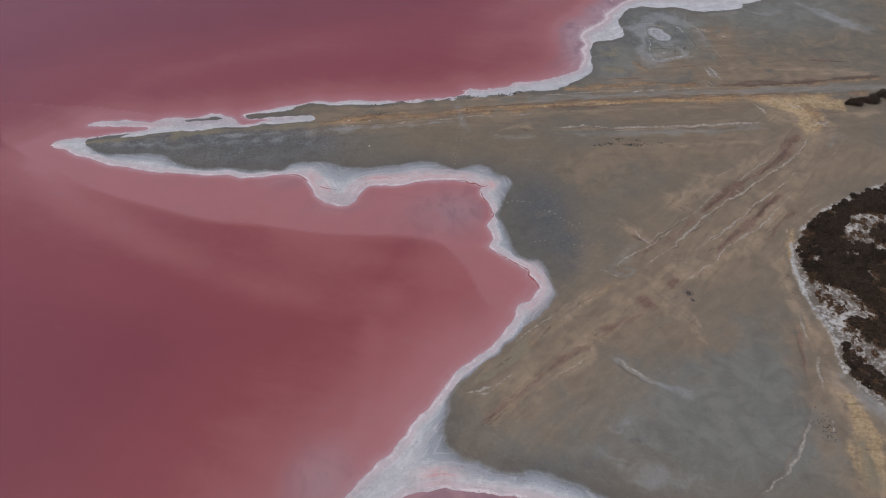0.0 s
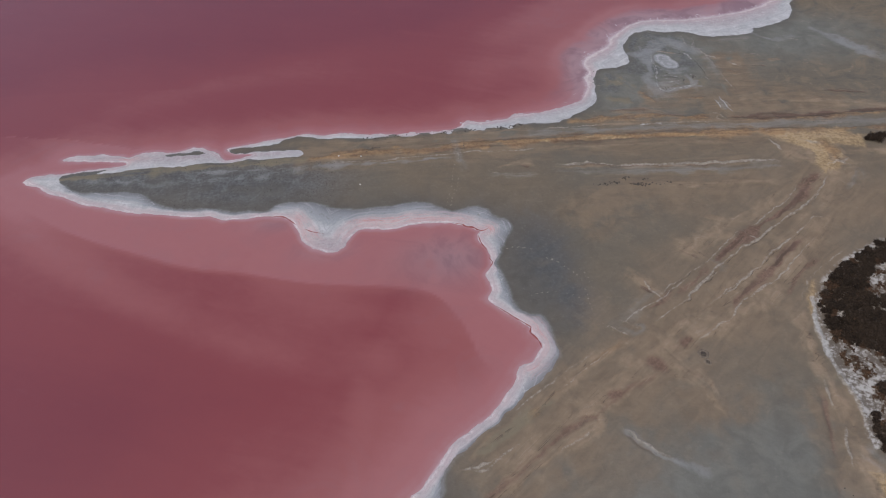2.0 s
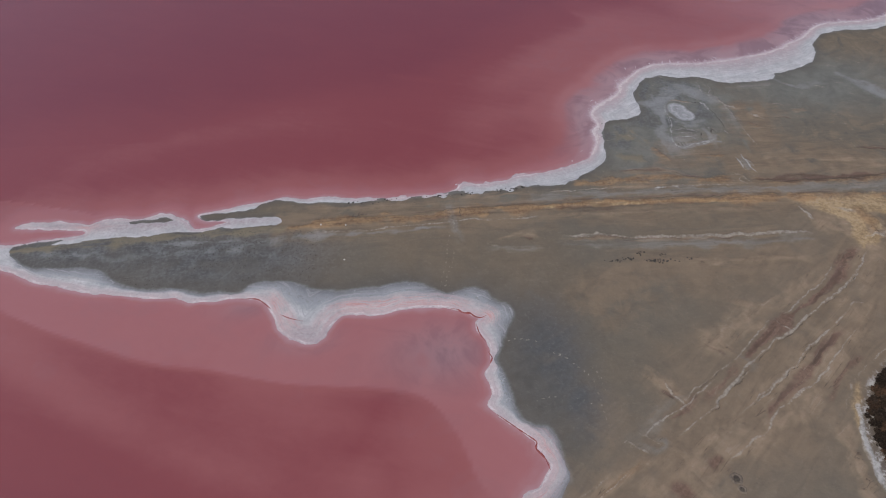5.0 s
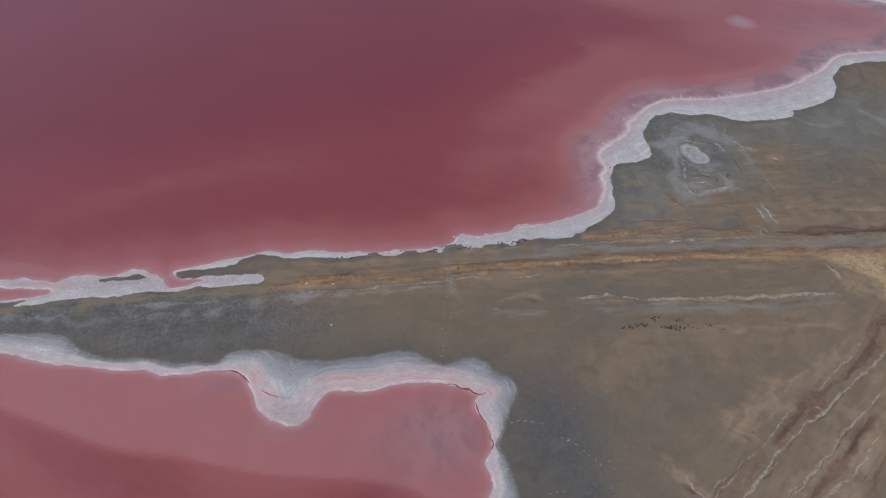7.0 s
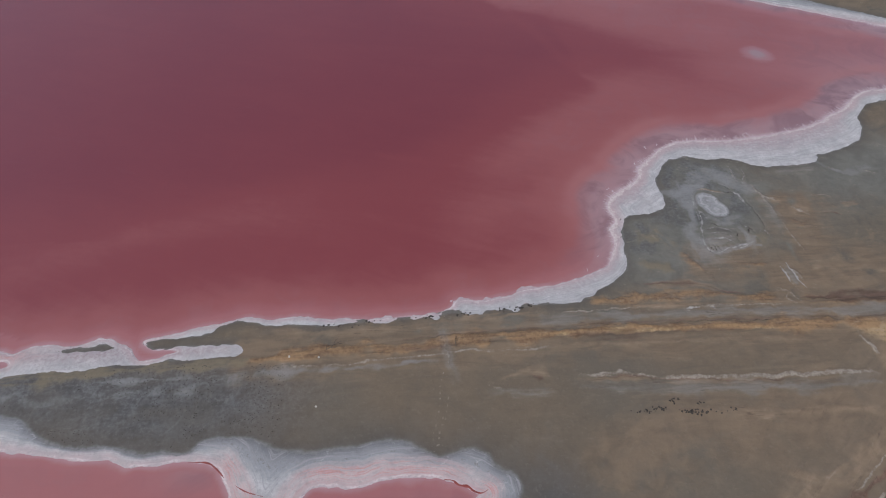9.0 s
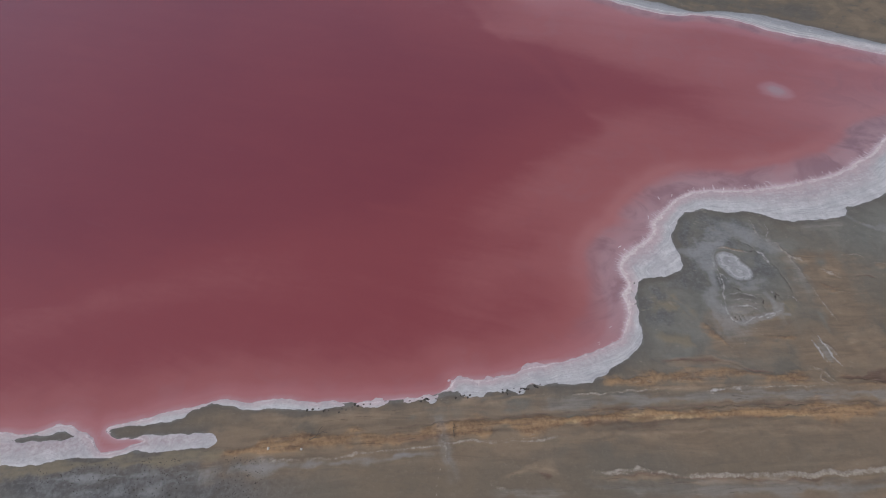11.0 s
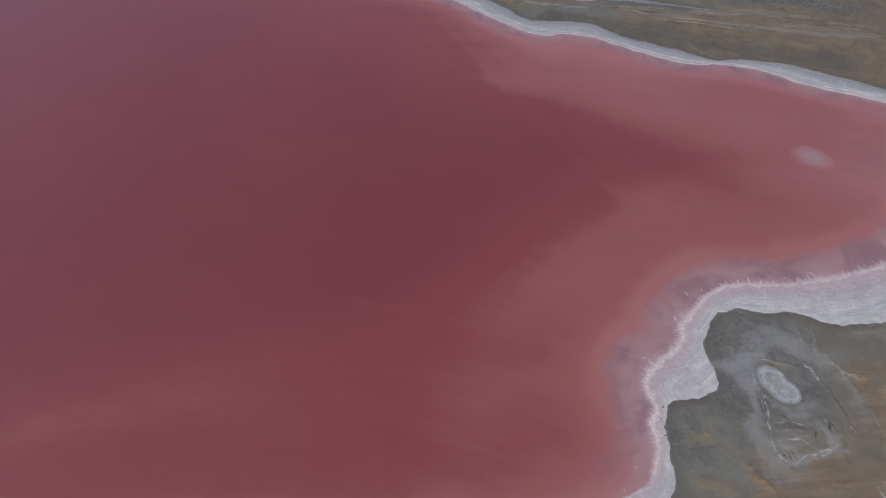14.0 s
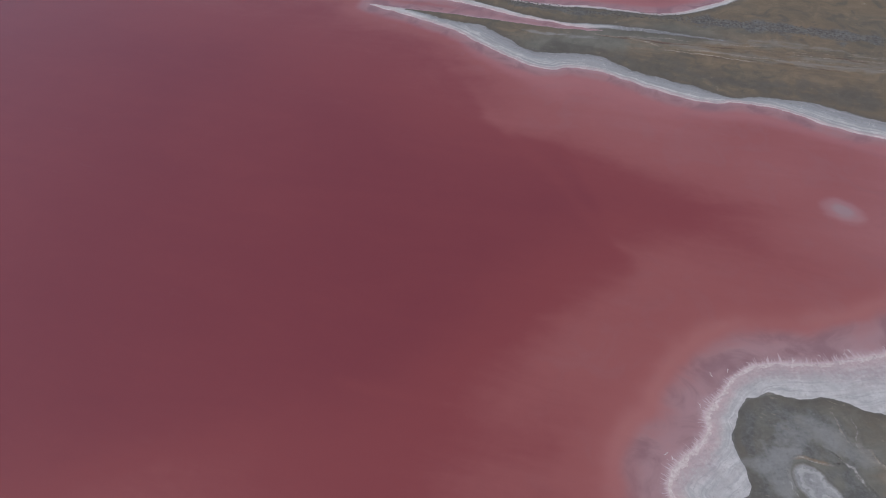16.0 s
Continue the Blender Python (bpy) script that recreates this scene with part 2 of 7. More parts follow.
def salt_material():
    m, nt, b = material("salt_crust")
    v = place(nt)
    mid, fine, grit = grain(nt, v, 0.35, 6, 0.62, 0.1), grain(nt, v, 1.6, 7, 0.68, 0.1), grain(nt, v, 8, 5, 0.7)
    # old waterlines: fine stripes that follow the shore
    pos = nt.nodes.new("ShaderNodeSeparateXYZ")
    nt.links.new(place(nt, (0.14, 0.14, 0.14)), pos.inputs[0])
    lines = nt.nodes.new("ShaderNodeCombineXYZ")
    put(nt, calc(nt, 'MULTIPLY', attr(nt, "shore"), 2.2), lines.inputs[0])
    nt.links.new(pos.outputs[0], lines.inputs[1])
    nt.links.new(pos.outputs[1], lines.inputs[2])
    stripe = grain(nt, lines.outputs[0], 1.0, 6, 0.68, 0.7)
    bands = nt.nodes.new("ShaderNodeVectorMath")
    bands.operation = 'SCALE'
    bands.inputs["Scale"].default_value = 0.38
    nt.links.new(lines.outputs[0], bands.inputs[0])
    layer = grain(nt, bands.outputs[0], 1.0, 3, 0.55, 0.1)
    wet = calc(nt, 'MULTIPLY_ADD', calc(nt, 'SUBTRACT', fine, 0.5), 2.0, attr(nt, "shore"))
    # from the mud to the water: a grey-blue skin, then clean salt, in bands along the shore
    share = calc(nt, 'MULTIPLY_ADD', calc(nt, 'SUBTRACT', stripe, 0.5), 0.45, attr(nt, "share"))
    share = calc(nt, 'MULTIPLY_ADD', calc(nt, 'SUBTRACT', fine, 0.5), 0.18, share)
    grey = attr(nt, "grey")
    clean = blend(nt, step(nt, mid, 0.3, 0.7), (0.405, 0.405, 0.42), (0.55, 0.545, 0.56))
    skin = blend(nt, step(nt, share, 0.0, 0.35), (0.165, 0.172, 0.182), (0.285, 0.301, 0.326))
    col = blend(nt, step(nt, share, calc(nt, 'MULTIPLY_ADD', grey, 0.30, 0.0), calc(nt, 'MULTIPLY_ADD', grey, 0.48, 0.22)), skin, clean)
    col = blend(nt, step(nt, stripe, calc(nt, 'MULTIPLY_ADD', attr(nt, "mat"), 0.05, 0.50), 0.36, 0.0, 0.6), col, (0.31, 0.315, 0.338))
    col = blend(nt, step(nt, layer, 0.48, 0.36, 0.0, 0.5), col, (0.40, 0.385, 0.405))
    col = blend(nt, calc(nt, 'MULTIPLY', step(nt, layer, 0.56, 0.46, 0.0, 0.75), step(nt, grey, 1.0, 1.1)), col, (0.27, 0.275, 0.295))
    # a rosy, matted outer half off the point
    mat = calc(nt, 'MULTIPLY', attr(nt, "mat"), step(nt, share, 0.30, 0.75))
    col = blend(nt, calc(nt, 'MULTIPLY', mat, step(nt, calc(nt, 'MULTIPLY_ADD', grit, 0.4, calc(nt, 'MULTIPLY', fine, 0.6)), 0.40, 0.62, 0.9, 0.25)), col, (0.385, 0.305, 0.330))
    # thin ridges where the crust has buckled
    cell = nt.nodes.new("ShaderNodeTexVoronoi")
    cell.feature = 'DISTANCE_TO_EDGE'
    cell.inputs["Scale"].default_value = 0.55
    bent = nt.nodes.new("ShaderNodeVectorMath")
    bent.operation = 'MULTIPLY_ADD'
    wave = nt.nodes.new("ShaderNodeTexNoise")
    wave.inputs["Scale"].default_value = 0.9
    wave.inputs["Detail"].default_value = 4
    nt.links.new(v, wave.inputs["Vector"])
    nt.links.new(wave.outputs["Color"], bent.inputs[0])
    bent.inputs[1].default_value = (1.6, 1.6, 1.6)
    nt.links.new(v, bent.inputs[2])
    nt.links.new(bent.outputs[0], cell.inputs["Vector"])
    ridge = step(nt, cell.outputs["Distance"], 0.07, 0.01)
    col = blend(nt, calc(nt, 'MULTIPLY', ridge, step(nt, mid, 0.52, 0.66, 0.0, 0.4)), col, (0.60, 0.59, 0.60))
    line = calc(nt, 'MULTIPLY', calc(nt, 'MULTIPLY', step(nt, share, 0.24, 0.29), step(nt, share, 0.38, 0.32)), grey)
    debris = calc(nt, 'MULTIPLY', calc(nt, 'MULTIPLY', line, step(nt, fine, 0.50, 0.60)), step(nt, layer, 0.42, 0.55))
    col = blend(nt, calc(nt, 'MULTIPLY', debris, 0.6), col, (0.15, 0.14, 0.13))
    pinkish = calc(nt, 'MULTIPLY', step(nt, wet, 0.5, 3.2, 0.85, 0.0), step(nt, mid, 0.25, 0.7, 0.5, 1.0))
    col = blend(nt, calc(nt, 'MULTIPLY', pinkish, 0.8), col, (0.47, 0.335, 0.352))
    col = blend(nt, calc(nt, 'MULTIPLY', attr(nt, "blush"), step(nt, calc(nt, 'MULTIPLY_ADD', stripe, 0.75, calc(nt, 'MULTIPLY', fine, 0.25)), 0.42, 0.56, 0.3, 0.9)), col, blend(nt, step(nt, stripe, 0.46, 0.64), (0.54, 0.375, 0.375), (0.50, 0.245, 0.235)))
    col = blend(nt, calc(nt, 'MULTIPLY', attr(nt, "soak"), step(nt, fine, 0.58, 0.38, 0.45, 0.95)), col, (0.36, 0.285, 0.305))
    rim = calc(nt, 'MULTIPLY', step(nt, wet, -0.1, 0.25), step(nt, wet, 0.75, 0.35))
    col = blend(nt, calc(nt, 'MULTIPLY', calc(nt, 'MULTIPLY', rim, 0.7), step(nt, mid, 0.4, 0.65)), col, (0.68, 0.63, 0.645))
    col = blend(nt, step(nt, fine, 0.50, 0.32, 0.0, 0.45), col, (0.29, 0.29, 0.30))
    col = blend(nt, step(nt, grit, 0.54, 0.72, 0.0, 0.3), col, (0.27, 0.265, 0.265))
    nt.links.new(col, b.inputs["Base Color"])
    b.inputs["Roughness"].default_value = 0.75
    relief(nt, b, calc(nt, 'ADD', fine, calc(nt, 'MULTIPLY', grit, 0.5)), 0.75, 0.14)
    return m


def brine_material():
    m, nt, b = material("pink_brine")
    v = place(nt)
    vs = place(nt, (0.6, 2.0, 1.0), radians(-18))
    big, streak, fine = grain(nt, v, 0.012, 3, 0.5, 0.5), grain(nt, vs, 0.035, 5, 0.55, 1.2), grain(nt, v, 0.5, 4, 0.6)
    d = attr(nt, "depth_haze")
    wisp = grain(nt, place(nt, (0.5, 1.9, 1.0), radians(-20)), 0.09, 6, 0.6, 1.5)
    sway = calc(nt, 'ADD', calc(nt, 'MULTIPLY', calc(nt, 'SUBTRACT', streak, 0.5), 0.16), calc(nt, 'MULTIPLY', calc(nt, 'SUBTRACT', wisp, 0.5), 0.10))
    d = calc(nt, 'MULTIPLY_ADD', sway, step(nt, d, 0.05, 0.5), d)
    d = calc(nt, 'MULTIPLY_ADD', calc(nt, 'SUBTRACT', fine, 0.5), 0.04, d)
    patch = grain(nt, v, 0.10, 5, 0.6, 1.0)
    d = calc(nt, 'MULTIPLY_ADD', calc(nt, 'SUBTRACT', patch, 0.5), calc(nt, 'MULTIPLY', step(nt, d, 0.05, 0.2), 0.09), d)
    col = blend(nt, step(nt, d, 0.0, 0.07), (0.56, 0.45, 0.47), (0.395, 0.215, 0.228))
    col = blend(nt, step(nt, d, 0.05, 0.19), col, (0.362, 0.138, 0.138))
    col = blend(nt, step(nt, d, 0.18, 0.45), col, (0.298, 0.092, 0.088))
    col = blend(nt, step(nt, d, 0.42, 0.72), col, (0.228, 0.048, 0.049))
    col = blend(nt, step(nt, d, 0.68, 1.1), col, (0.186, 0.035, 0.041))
    cloud = calc(nt, 'MULTIPLY', step(nt, patch, 0.48, 0.66), calc(nt, 'MULTIPLY', step(nt, d, 0.12, 0.25), step(nt, d, 0.62, 0.40)))
    col = blend(nt, calc(nt, 'MULTIPLY', cloud, 0.15), col, (0.285, 0.150, 0.160))
    col = blend(nt, calc(nt, 'MULTIPLY', attr(nt, "murk"), step(nt, patch, 0.3, 0.62, 0.45, 0.95)), col, blend(nt, step(nt, patch, 0.40, 0.62), (0.320, 0.210, 0.225), (0.240, 0.140, 0.155)))
    col = blend(nt, calc(nt, 'MULTIPLY', attr(nt, "ring"), 0.42), col, (0.420, 0.180, 0.165))
    # fingers of salt that grow out from the shore
    comb = nt.nodes.new("ShaderNodeCombineXYZ")
    off = attr(nt, "off")
    put(nt, calc(nt, 'MULTIPLY', attr(nt, "run"), 3.2), comb.inputs[0])
    put(nt, calc(nt, 'MULTIPLY', off, 0.3), comb.inputs[1])
    teeth = calc(nt, 'SUBTRACT', grain(nt, comb.outputs[0], 1.0, 4, 0.65, 0.4), 0.40)
    reach = calc(nt, 'SUBTRACT', calc(nt, 'MULTIPLY', teeth, calc(nt, 'MULTIPLY', attr(nt, "comb"), 8.0)), off)
    finger = calc(nt, 'MULTIPLY', step(nt, reach, 0.0, 0.8, 0.0, 0.75), step(nt, off, 6.0, 3.0))
    col = blend(nt, finger, col, (0.56, 0.455, 0.475))
    # a bar of grey salt just under the surface, with a rosy rim
    bar = calc(nt, 'MULTIPLY_ADD', calc(nt, 'SUBTRACT', wisp, 0.5), 0.5, attr(nt, "bar"))
    col = blend(nt, step(nt, bar, 0.05, 0.5, 0.0, 0.5), col, (0.395, 0.225, 0.240))
    col = blend(nt, step(nt, bar, 0.45, 0.8, 0.0, 0.65), col, (0.310, 0.235, 0.255))
    nt.links.new(col, b.inputs["Base Color"])
    b.inputs["Roughness"].default_value = 0.2
    b.inputs["IOR"].default_value = 1.72
    ripple = grain(nt, place(nt, (1.0, 1.6, 1.0), radians(25)), 2.2, 4, 0.6)
    relief(nt, b, ripple, 0.25, 0.03)
    return m


def plain_material(name, dark, light, scale, rough=0.85, bump=0.02):
    m, nt, b = material(name)
    v = place(nt)
    n = grain(nt, v, scale, 5, 0.65)
    info = nt.nodes.new("ShaderNodeObjectInfo")
    f = calc(nt, 'MULTIPLY_ADD', calc(nt, 'SUBTRACT', info.outputs["Random"], 0.5), 0.5, step(nt, n, 0.3, 0.7))
    nt.links.new(blend(nt, f, dark, light), b.inputs["Base Color"])
    b.inputs["Roughness"].default_value = rough
    b.inputs["Specular IOR Level"].default_value = 0.12 if rough > 0.5 else 0.5
    relief(nt, b, n, 0.5, bump)
    return m


MUD, SALT, BRINE = mud_material(), salt_material(), brine_material()
LEAF = plain_material("dark_saltbush_leaf", (0.014, 0.010, 0.008), (0.052, 0.037, 0.027), 3.0)
LEAF_RED = plain_material("rusty_samphire", (0.030, 0.019, 0.013), (0.100, 0.060, 0.038), 3.0)
BARK = plain_material("grey_bark", (0.06, 0.048, 0.04), (0.14, 0.12, 0.10), 8.0)
RUBBLE = plain_material("grey_rubble", (0.045, 0.043, 0.042), (0.16, 0.155, 0.15), 1.5)
CLOD = plain_material("dark_mud_clod", (0.035, 0.032, 0.030), (0.075, 0.068, 0.06), 5.0)
STONE = plain_material("pale_stone", (0.35, 0.33, 0.30), (0.6, 0.58, 0.54), 6.0)
CRUSTED = plain_material("salt_crusted_wood", (0.5, 0.45, 0.45), (0.72, 0.68, 0.68), 6.0)
RED_BRINE = plain_material("dark_red_brine", (0.15, 0.024, 0.021), (0.29, 0.065, 0.055), 2.0, 0.35, 0.01)

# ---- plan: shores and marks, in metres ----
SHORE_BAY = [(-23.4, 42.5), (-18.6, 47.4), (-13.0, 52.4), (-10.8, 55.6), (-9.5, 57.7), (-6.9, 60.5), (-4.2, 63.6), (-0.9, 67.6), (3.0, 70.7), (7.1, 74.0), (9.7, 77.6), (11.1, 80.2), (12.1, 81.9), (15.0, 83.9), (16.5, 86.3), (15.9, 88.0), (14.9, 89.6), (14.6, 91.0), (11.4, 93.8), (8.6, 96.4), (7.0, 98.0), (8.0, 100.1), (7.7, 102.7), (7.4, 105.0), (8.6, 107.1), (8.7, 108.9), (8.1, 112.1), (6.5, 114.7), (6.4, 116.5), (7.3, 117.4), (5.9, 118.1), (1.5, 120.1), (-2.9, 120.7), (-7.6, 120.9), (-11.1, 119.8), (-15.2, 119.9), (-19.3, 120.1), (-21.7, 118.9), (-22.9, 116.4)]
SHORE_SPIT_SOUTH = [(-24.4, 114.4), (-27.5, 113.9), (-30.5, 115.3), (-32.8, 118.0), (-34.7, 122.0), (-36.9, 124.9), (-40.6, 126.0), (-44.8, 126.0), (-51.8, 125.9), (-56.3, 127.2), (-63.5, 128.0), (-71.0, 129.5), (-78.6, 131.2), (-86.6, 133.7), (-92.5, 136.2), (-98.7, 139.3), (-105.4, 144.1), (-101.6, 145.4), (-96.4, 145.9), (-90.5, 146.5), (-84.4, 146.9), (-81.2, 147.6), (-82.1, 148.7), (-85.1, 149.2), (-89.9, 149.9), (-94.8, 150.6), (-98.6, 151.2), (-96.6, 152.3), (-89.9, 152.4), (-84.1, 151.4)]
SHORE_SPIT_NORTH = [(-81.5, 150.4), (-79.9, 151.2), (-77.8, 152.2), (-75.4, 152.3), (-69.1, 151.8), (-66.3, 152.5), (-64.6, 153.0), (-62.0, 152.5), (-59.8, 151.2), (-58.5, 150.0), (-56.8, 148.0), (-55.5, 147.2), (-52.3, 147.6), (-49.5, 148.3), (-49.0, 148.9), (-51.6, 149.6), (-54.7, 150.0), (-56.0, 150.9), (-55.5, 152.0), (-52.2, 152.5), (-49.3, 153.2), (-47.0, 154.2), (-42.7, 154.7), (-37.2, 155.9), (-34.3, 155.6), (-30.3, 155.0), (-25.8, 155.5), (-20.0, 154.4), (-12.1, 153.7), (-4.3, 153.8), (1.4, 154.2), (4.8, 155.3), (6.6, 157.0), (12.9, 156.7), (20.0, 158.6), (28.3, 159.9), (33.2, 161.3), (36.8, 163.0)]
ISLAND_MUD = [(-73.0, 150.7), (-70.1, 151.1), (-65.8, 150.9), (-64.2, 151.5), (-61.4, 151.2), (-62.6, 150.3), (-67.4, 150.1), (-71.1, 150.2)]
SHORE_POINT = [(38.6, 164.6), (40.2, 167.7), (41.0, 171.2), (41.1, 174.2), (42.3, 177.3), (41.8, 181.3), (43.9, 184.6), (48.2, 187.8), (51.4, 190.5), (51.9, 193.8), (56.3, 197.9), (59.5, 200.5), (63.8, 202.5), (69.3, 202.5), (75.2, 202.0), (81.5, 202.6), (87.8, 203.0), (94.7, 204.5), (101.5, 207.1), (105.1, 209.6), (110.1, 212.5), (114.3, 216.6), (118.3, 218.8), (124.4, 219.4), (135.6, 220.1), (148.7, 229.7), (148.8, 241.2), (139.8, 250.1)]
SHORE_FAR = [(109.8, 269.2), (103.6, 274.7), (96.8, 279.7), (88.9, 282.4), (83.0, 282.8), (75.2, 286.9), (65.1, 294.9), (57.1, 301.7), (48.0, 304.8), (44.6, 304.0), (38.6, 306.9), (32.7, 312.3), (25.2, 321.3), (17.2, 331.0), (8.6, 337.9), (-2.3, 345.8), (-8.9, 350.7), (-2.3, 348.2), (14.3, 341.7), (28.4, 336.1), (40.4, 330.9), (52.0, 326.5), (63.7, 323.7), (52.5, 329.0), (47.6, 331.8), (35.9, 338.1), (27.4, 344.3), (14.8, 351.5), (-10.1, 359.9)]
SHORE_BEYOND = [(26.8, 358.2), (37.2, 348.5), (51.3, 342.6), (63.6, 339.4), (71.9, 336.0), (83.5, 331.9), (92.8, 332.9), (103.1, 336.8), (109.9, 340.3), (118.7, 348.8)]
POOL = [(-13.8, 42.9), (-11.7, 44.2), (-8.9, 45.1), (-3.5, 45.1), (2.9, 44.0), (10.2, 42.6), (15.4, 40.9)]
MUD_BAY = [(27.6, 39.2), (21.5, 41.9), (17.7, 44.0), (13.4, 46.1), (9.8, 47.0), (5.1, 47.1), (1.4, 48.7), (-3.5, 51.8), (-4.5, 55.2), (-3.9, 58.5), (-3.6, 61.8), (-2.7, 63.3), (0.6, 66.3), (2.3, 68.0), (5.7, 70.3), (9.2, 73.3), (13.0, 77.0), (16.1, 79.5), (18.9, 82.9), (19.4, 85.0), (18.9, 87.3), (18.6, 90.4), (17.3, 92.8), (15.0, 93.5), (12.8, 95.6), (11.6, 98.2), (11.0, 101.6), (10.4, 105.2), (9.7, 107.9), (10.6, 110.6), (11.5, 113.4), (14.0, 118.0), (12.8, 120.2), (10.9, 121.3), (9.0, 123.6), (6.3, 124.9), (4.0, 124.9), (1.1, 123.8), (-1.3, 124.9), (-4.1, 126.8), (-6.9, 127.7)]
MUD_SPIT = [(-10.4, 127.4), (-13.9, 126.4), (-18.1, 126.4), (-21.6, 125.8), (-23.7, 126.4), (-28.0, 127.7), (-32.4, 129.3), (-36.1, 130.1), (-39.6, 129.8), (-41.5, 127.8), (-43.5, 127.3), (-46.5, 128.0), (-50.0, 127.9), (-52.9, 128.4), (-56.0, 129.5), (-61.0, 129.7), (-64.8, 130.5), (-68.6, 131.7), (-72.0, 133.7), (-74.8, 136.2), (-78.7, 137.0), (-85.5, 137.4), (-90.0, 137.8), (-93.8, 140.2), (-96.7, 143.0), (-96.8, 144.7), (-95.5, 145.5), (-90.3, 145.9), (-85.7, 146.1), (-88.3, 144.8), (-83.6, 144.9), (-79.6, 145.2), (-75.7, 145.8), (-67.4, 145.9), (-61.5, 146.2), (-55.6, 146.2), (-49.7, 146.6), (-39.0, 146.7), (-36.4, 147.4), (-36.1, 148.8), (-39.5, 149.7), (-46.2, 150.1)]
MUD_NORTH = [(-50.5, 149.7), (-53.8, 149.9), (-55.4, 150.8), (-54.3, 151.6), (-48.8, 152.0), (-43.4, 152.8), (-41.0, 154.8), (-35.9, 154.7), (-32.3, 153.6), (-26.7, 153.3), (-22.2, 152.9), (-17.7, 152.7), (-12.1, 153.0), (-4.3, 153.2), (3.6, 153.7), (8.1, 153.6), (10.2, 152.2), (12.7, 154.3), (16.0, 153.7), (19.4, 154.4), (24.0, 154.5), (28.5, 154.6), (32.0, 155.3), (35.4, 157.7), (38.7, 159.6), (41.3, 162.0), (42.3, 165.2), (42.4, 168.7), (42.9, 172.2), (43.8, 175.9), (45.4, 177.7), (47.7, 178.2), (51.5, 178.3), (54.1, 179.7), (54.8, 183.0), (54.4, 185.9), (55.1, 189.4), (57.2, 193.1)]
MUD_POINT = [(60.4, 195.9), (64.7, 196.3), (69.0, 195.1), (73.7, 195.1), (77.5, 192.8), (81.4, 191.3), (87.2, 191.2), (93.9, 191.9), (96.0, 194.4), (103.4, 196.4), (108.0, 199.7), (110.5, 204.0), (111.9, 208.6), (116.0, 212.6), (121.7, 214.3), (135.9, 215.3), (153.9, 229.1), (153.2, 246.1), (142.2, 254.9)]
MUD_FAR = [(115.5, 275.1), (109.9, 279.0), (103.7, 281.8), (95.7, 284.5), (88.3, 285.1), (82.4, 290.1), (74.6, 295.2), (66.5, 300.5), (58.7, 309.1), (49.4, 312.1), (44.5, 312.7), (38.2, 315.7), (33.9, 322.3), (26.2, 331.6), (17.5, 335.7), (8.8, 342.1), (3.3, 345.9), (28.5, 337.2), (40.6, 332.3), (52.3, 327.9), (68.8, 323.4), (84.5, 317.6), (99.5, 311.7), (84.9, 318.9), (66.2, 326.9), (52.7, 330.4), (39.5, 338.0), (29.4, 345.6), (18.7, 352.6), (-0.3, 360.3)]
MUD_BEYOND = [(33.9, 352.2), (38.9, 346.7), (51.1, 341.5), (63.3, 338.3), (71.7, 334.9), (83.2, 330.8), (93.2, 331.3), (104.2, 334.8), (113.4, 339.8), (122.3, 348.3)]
STROKES = []
PAN_LOBES = [((64.1, 181.0), (2.2, 0.5), (-0.6, 2.5)), ((65.4, 178.0), (2.5, 0.2), (-0.6, 2.3))]
BAR_CENTRE, BAR_LONG, BAR_SHORT = (97.40, 239.94), (3.34, -2.16), (1.48, 2.74)
STROKES.append(('diag', 14, 1.3, [(92.3, 133.6), (75.5, 111.8), (61.2, 100.2), (45.6, 88.4), (34.7, 81.8), (25.3, 74.2), (14.4, 67.2), (3.0, 56.4)]))
STROKES.append(('warm', 8, 1, [(97.5, 142.7), (90.9, 130.3), (75.5, 111.8), (61.2, 100.2), (45.6, 88.4), (34.7, 81.8), (25.3, 74.2), (14.4, 67.2), (5.2, 58.5)]))
STROKES.append(('warm', 5, 1, [(-38.8, 145.9), (-17.3, 146.9), (10.9, 147.3), (36.8, 146.7), (61.6, 146.1), (87.0, 145.5)]))
STROKES.append(('warm', 7, 0.9, [(66.2, 75.4), (66.2, 65.1), (66.3, 55.9), (65.4, 45.7), (62.1, 38.5)]))
STROKES.append(('warm', 6, 0.9, [(82.8, 117.1), (94.0, 118.2), (106.8, 117.0)]))
STROKES.append(('warm', 6, 0.9, [(67.8, 156.8), (79.4, 157.3), (93.2, 157.7), (106.0, 153.7)]))
STROKES.append(('warm', 8, 0.8, [(42.5, 77.0), (42.8, 66.6)]))
STROKES.append(('warm', 7, 0.8, [(75.5, 130.6), (56.4, 127.9), (38.6, 123.1), (26.5, 116.0)]))
STROKES.append(('warm', 6, 0.48, [(66.8, 314.8), (97.2, 305.3), (134.0, 291.4)]))
STROKES.append(('rust', 1.5, 1, [(-35.5, 145.4), (-21.6, 146.5), (-8.7, 146.2), (0.0, 146.7), (10.9, 147.3), (26.1, 147.5), (37.0, 147.3), (47.8, 147.2), (61.7, 146.5), (74.5, 146.0), (86.8, 145.2)]))
STROKES.append(('brown', 0.35, 0.44, [(-15.1, 145.9), (-0.0, 145.9), (10.8, 146.4), (26.0, 146.6), (40.0, 146.2), (47.5, 146.2), (61.4, 145.7)]))
STROKES.append(('brown', 0.3, 0.39, [(11.0, 148.4), (26.4, 149.1), (40.7, 149.0), (53.7, 148.6), (69.8, 147.9)]))
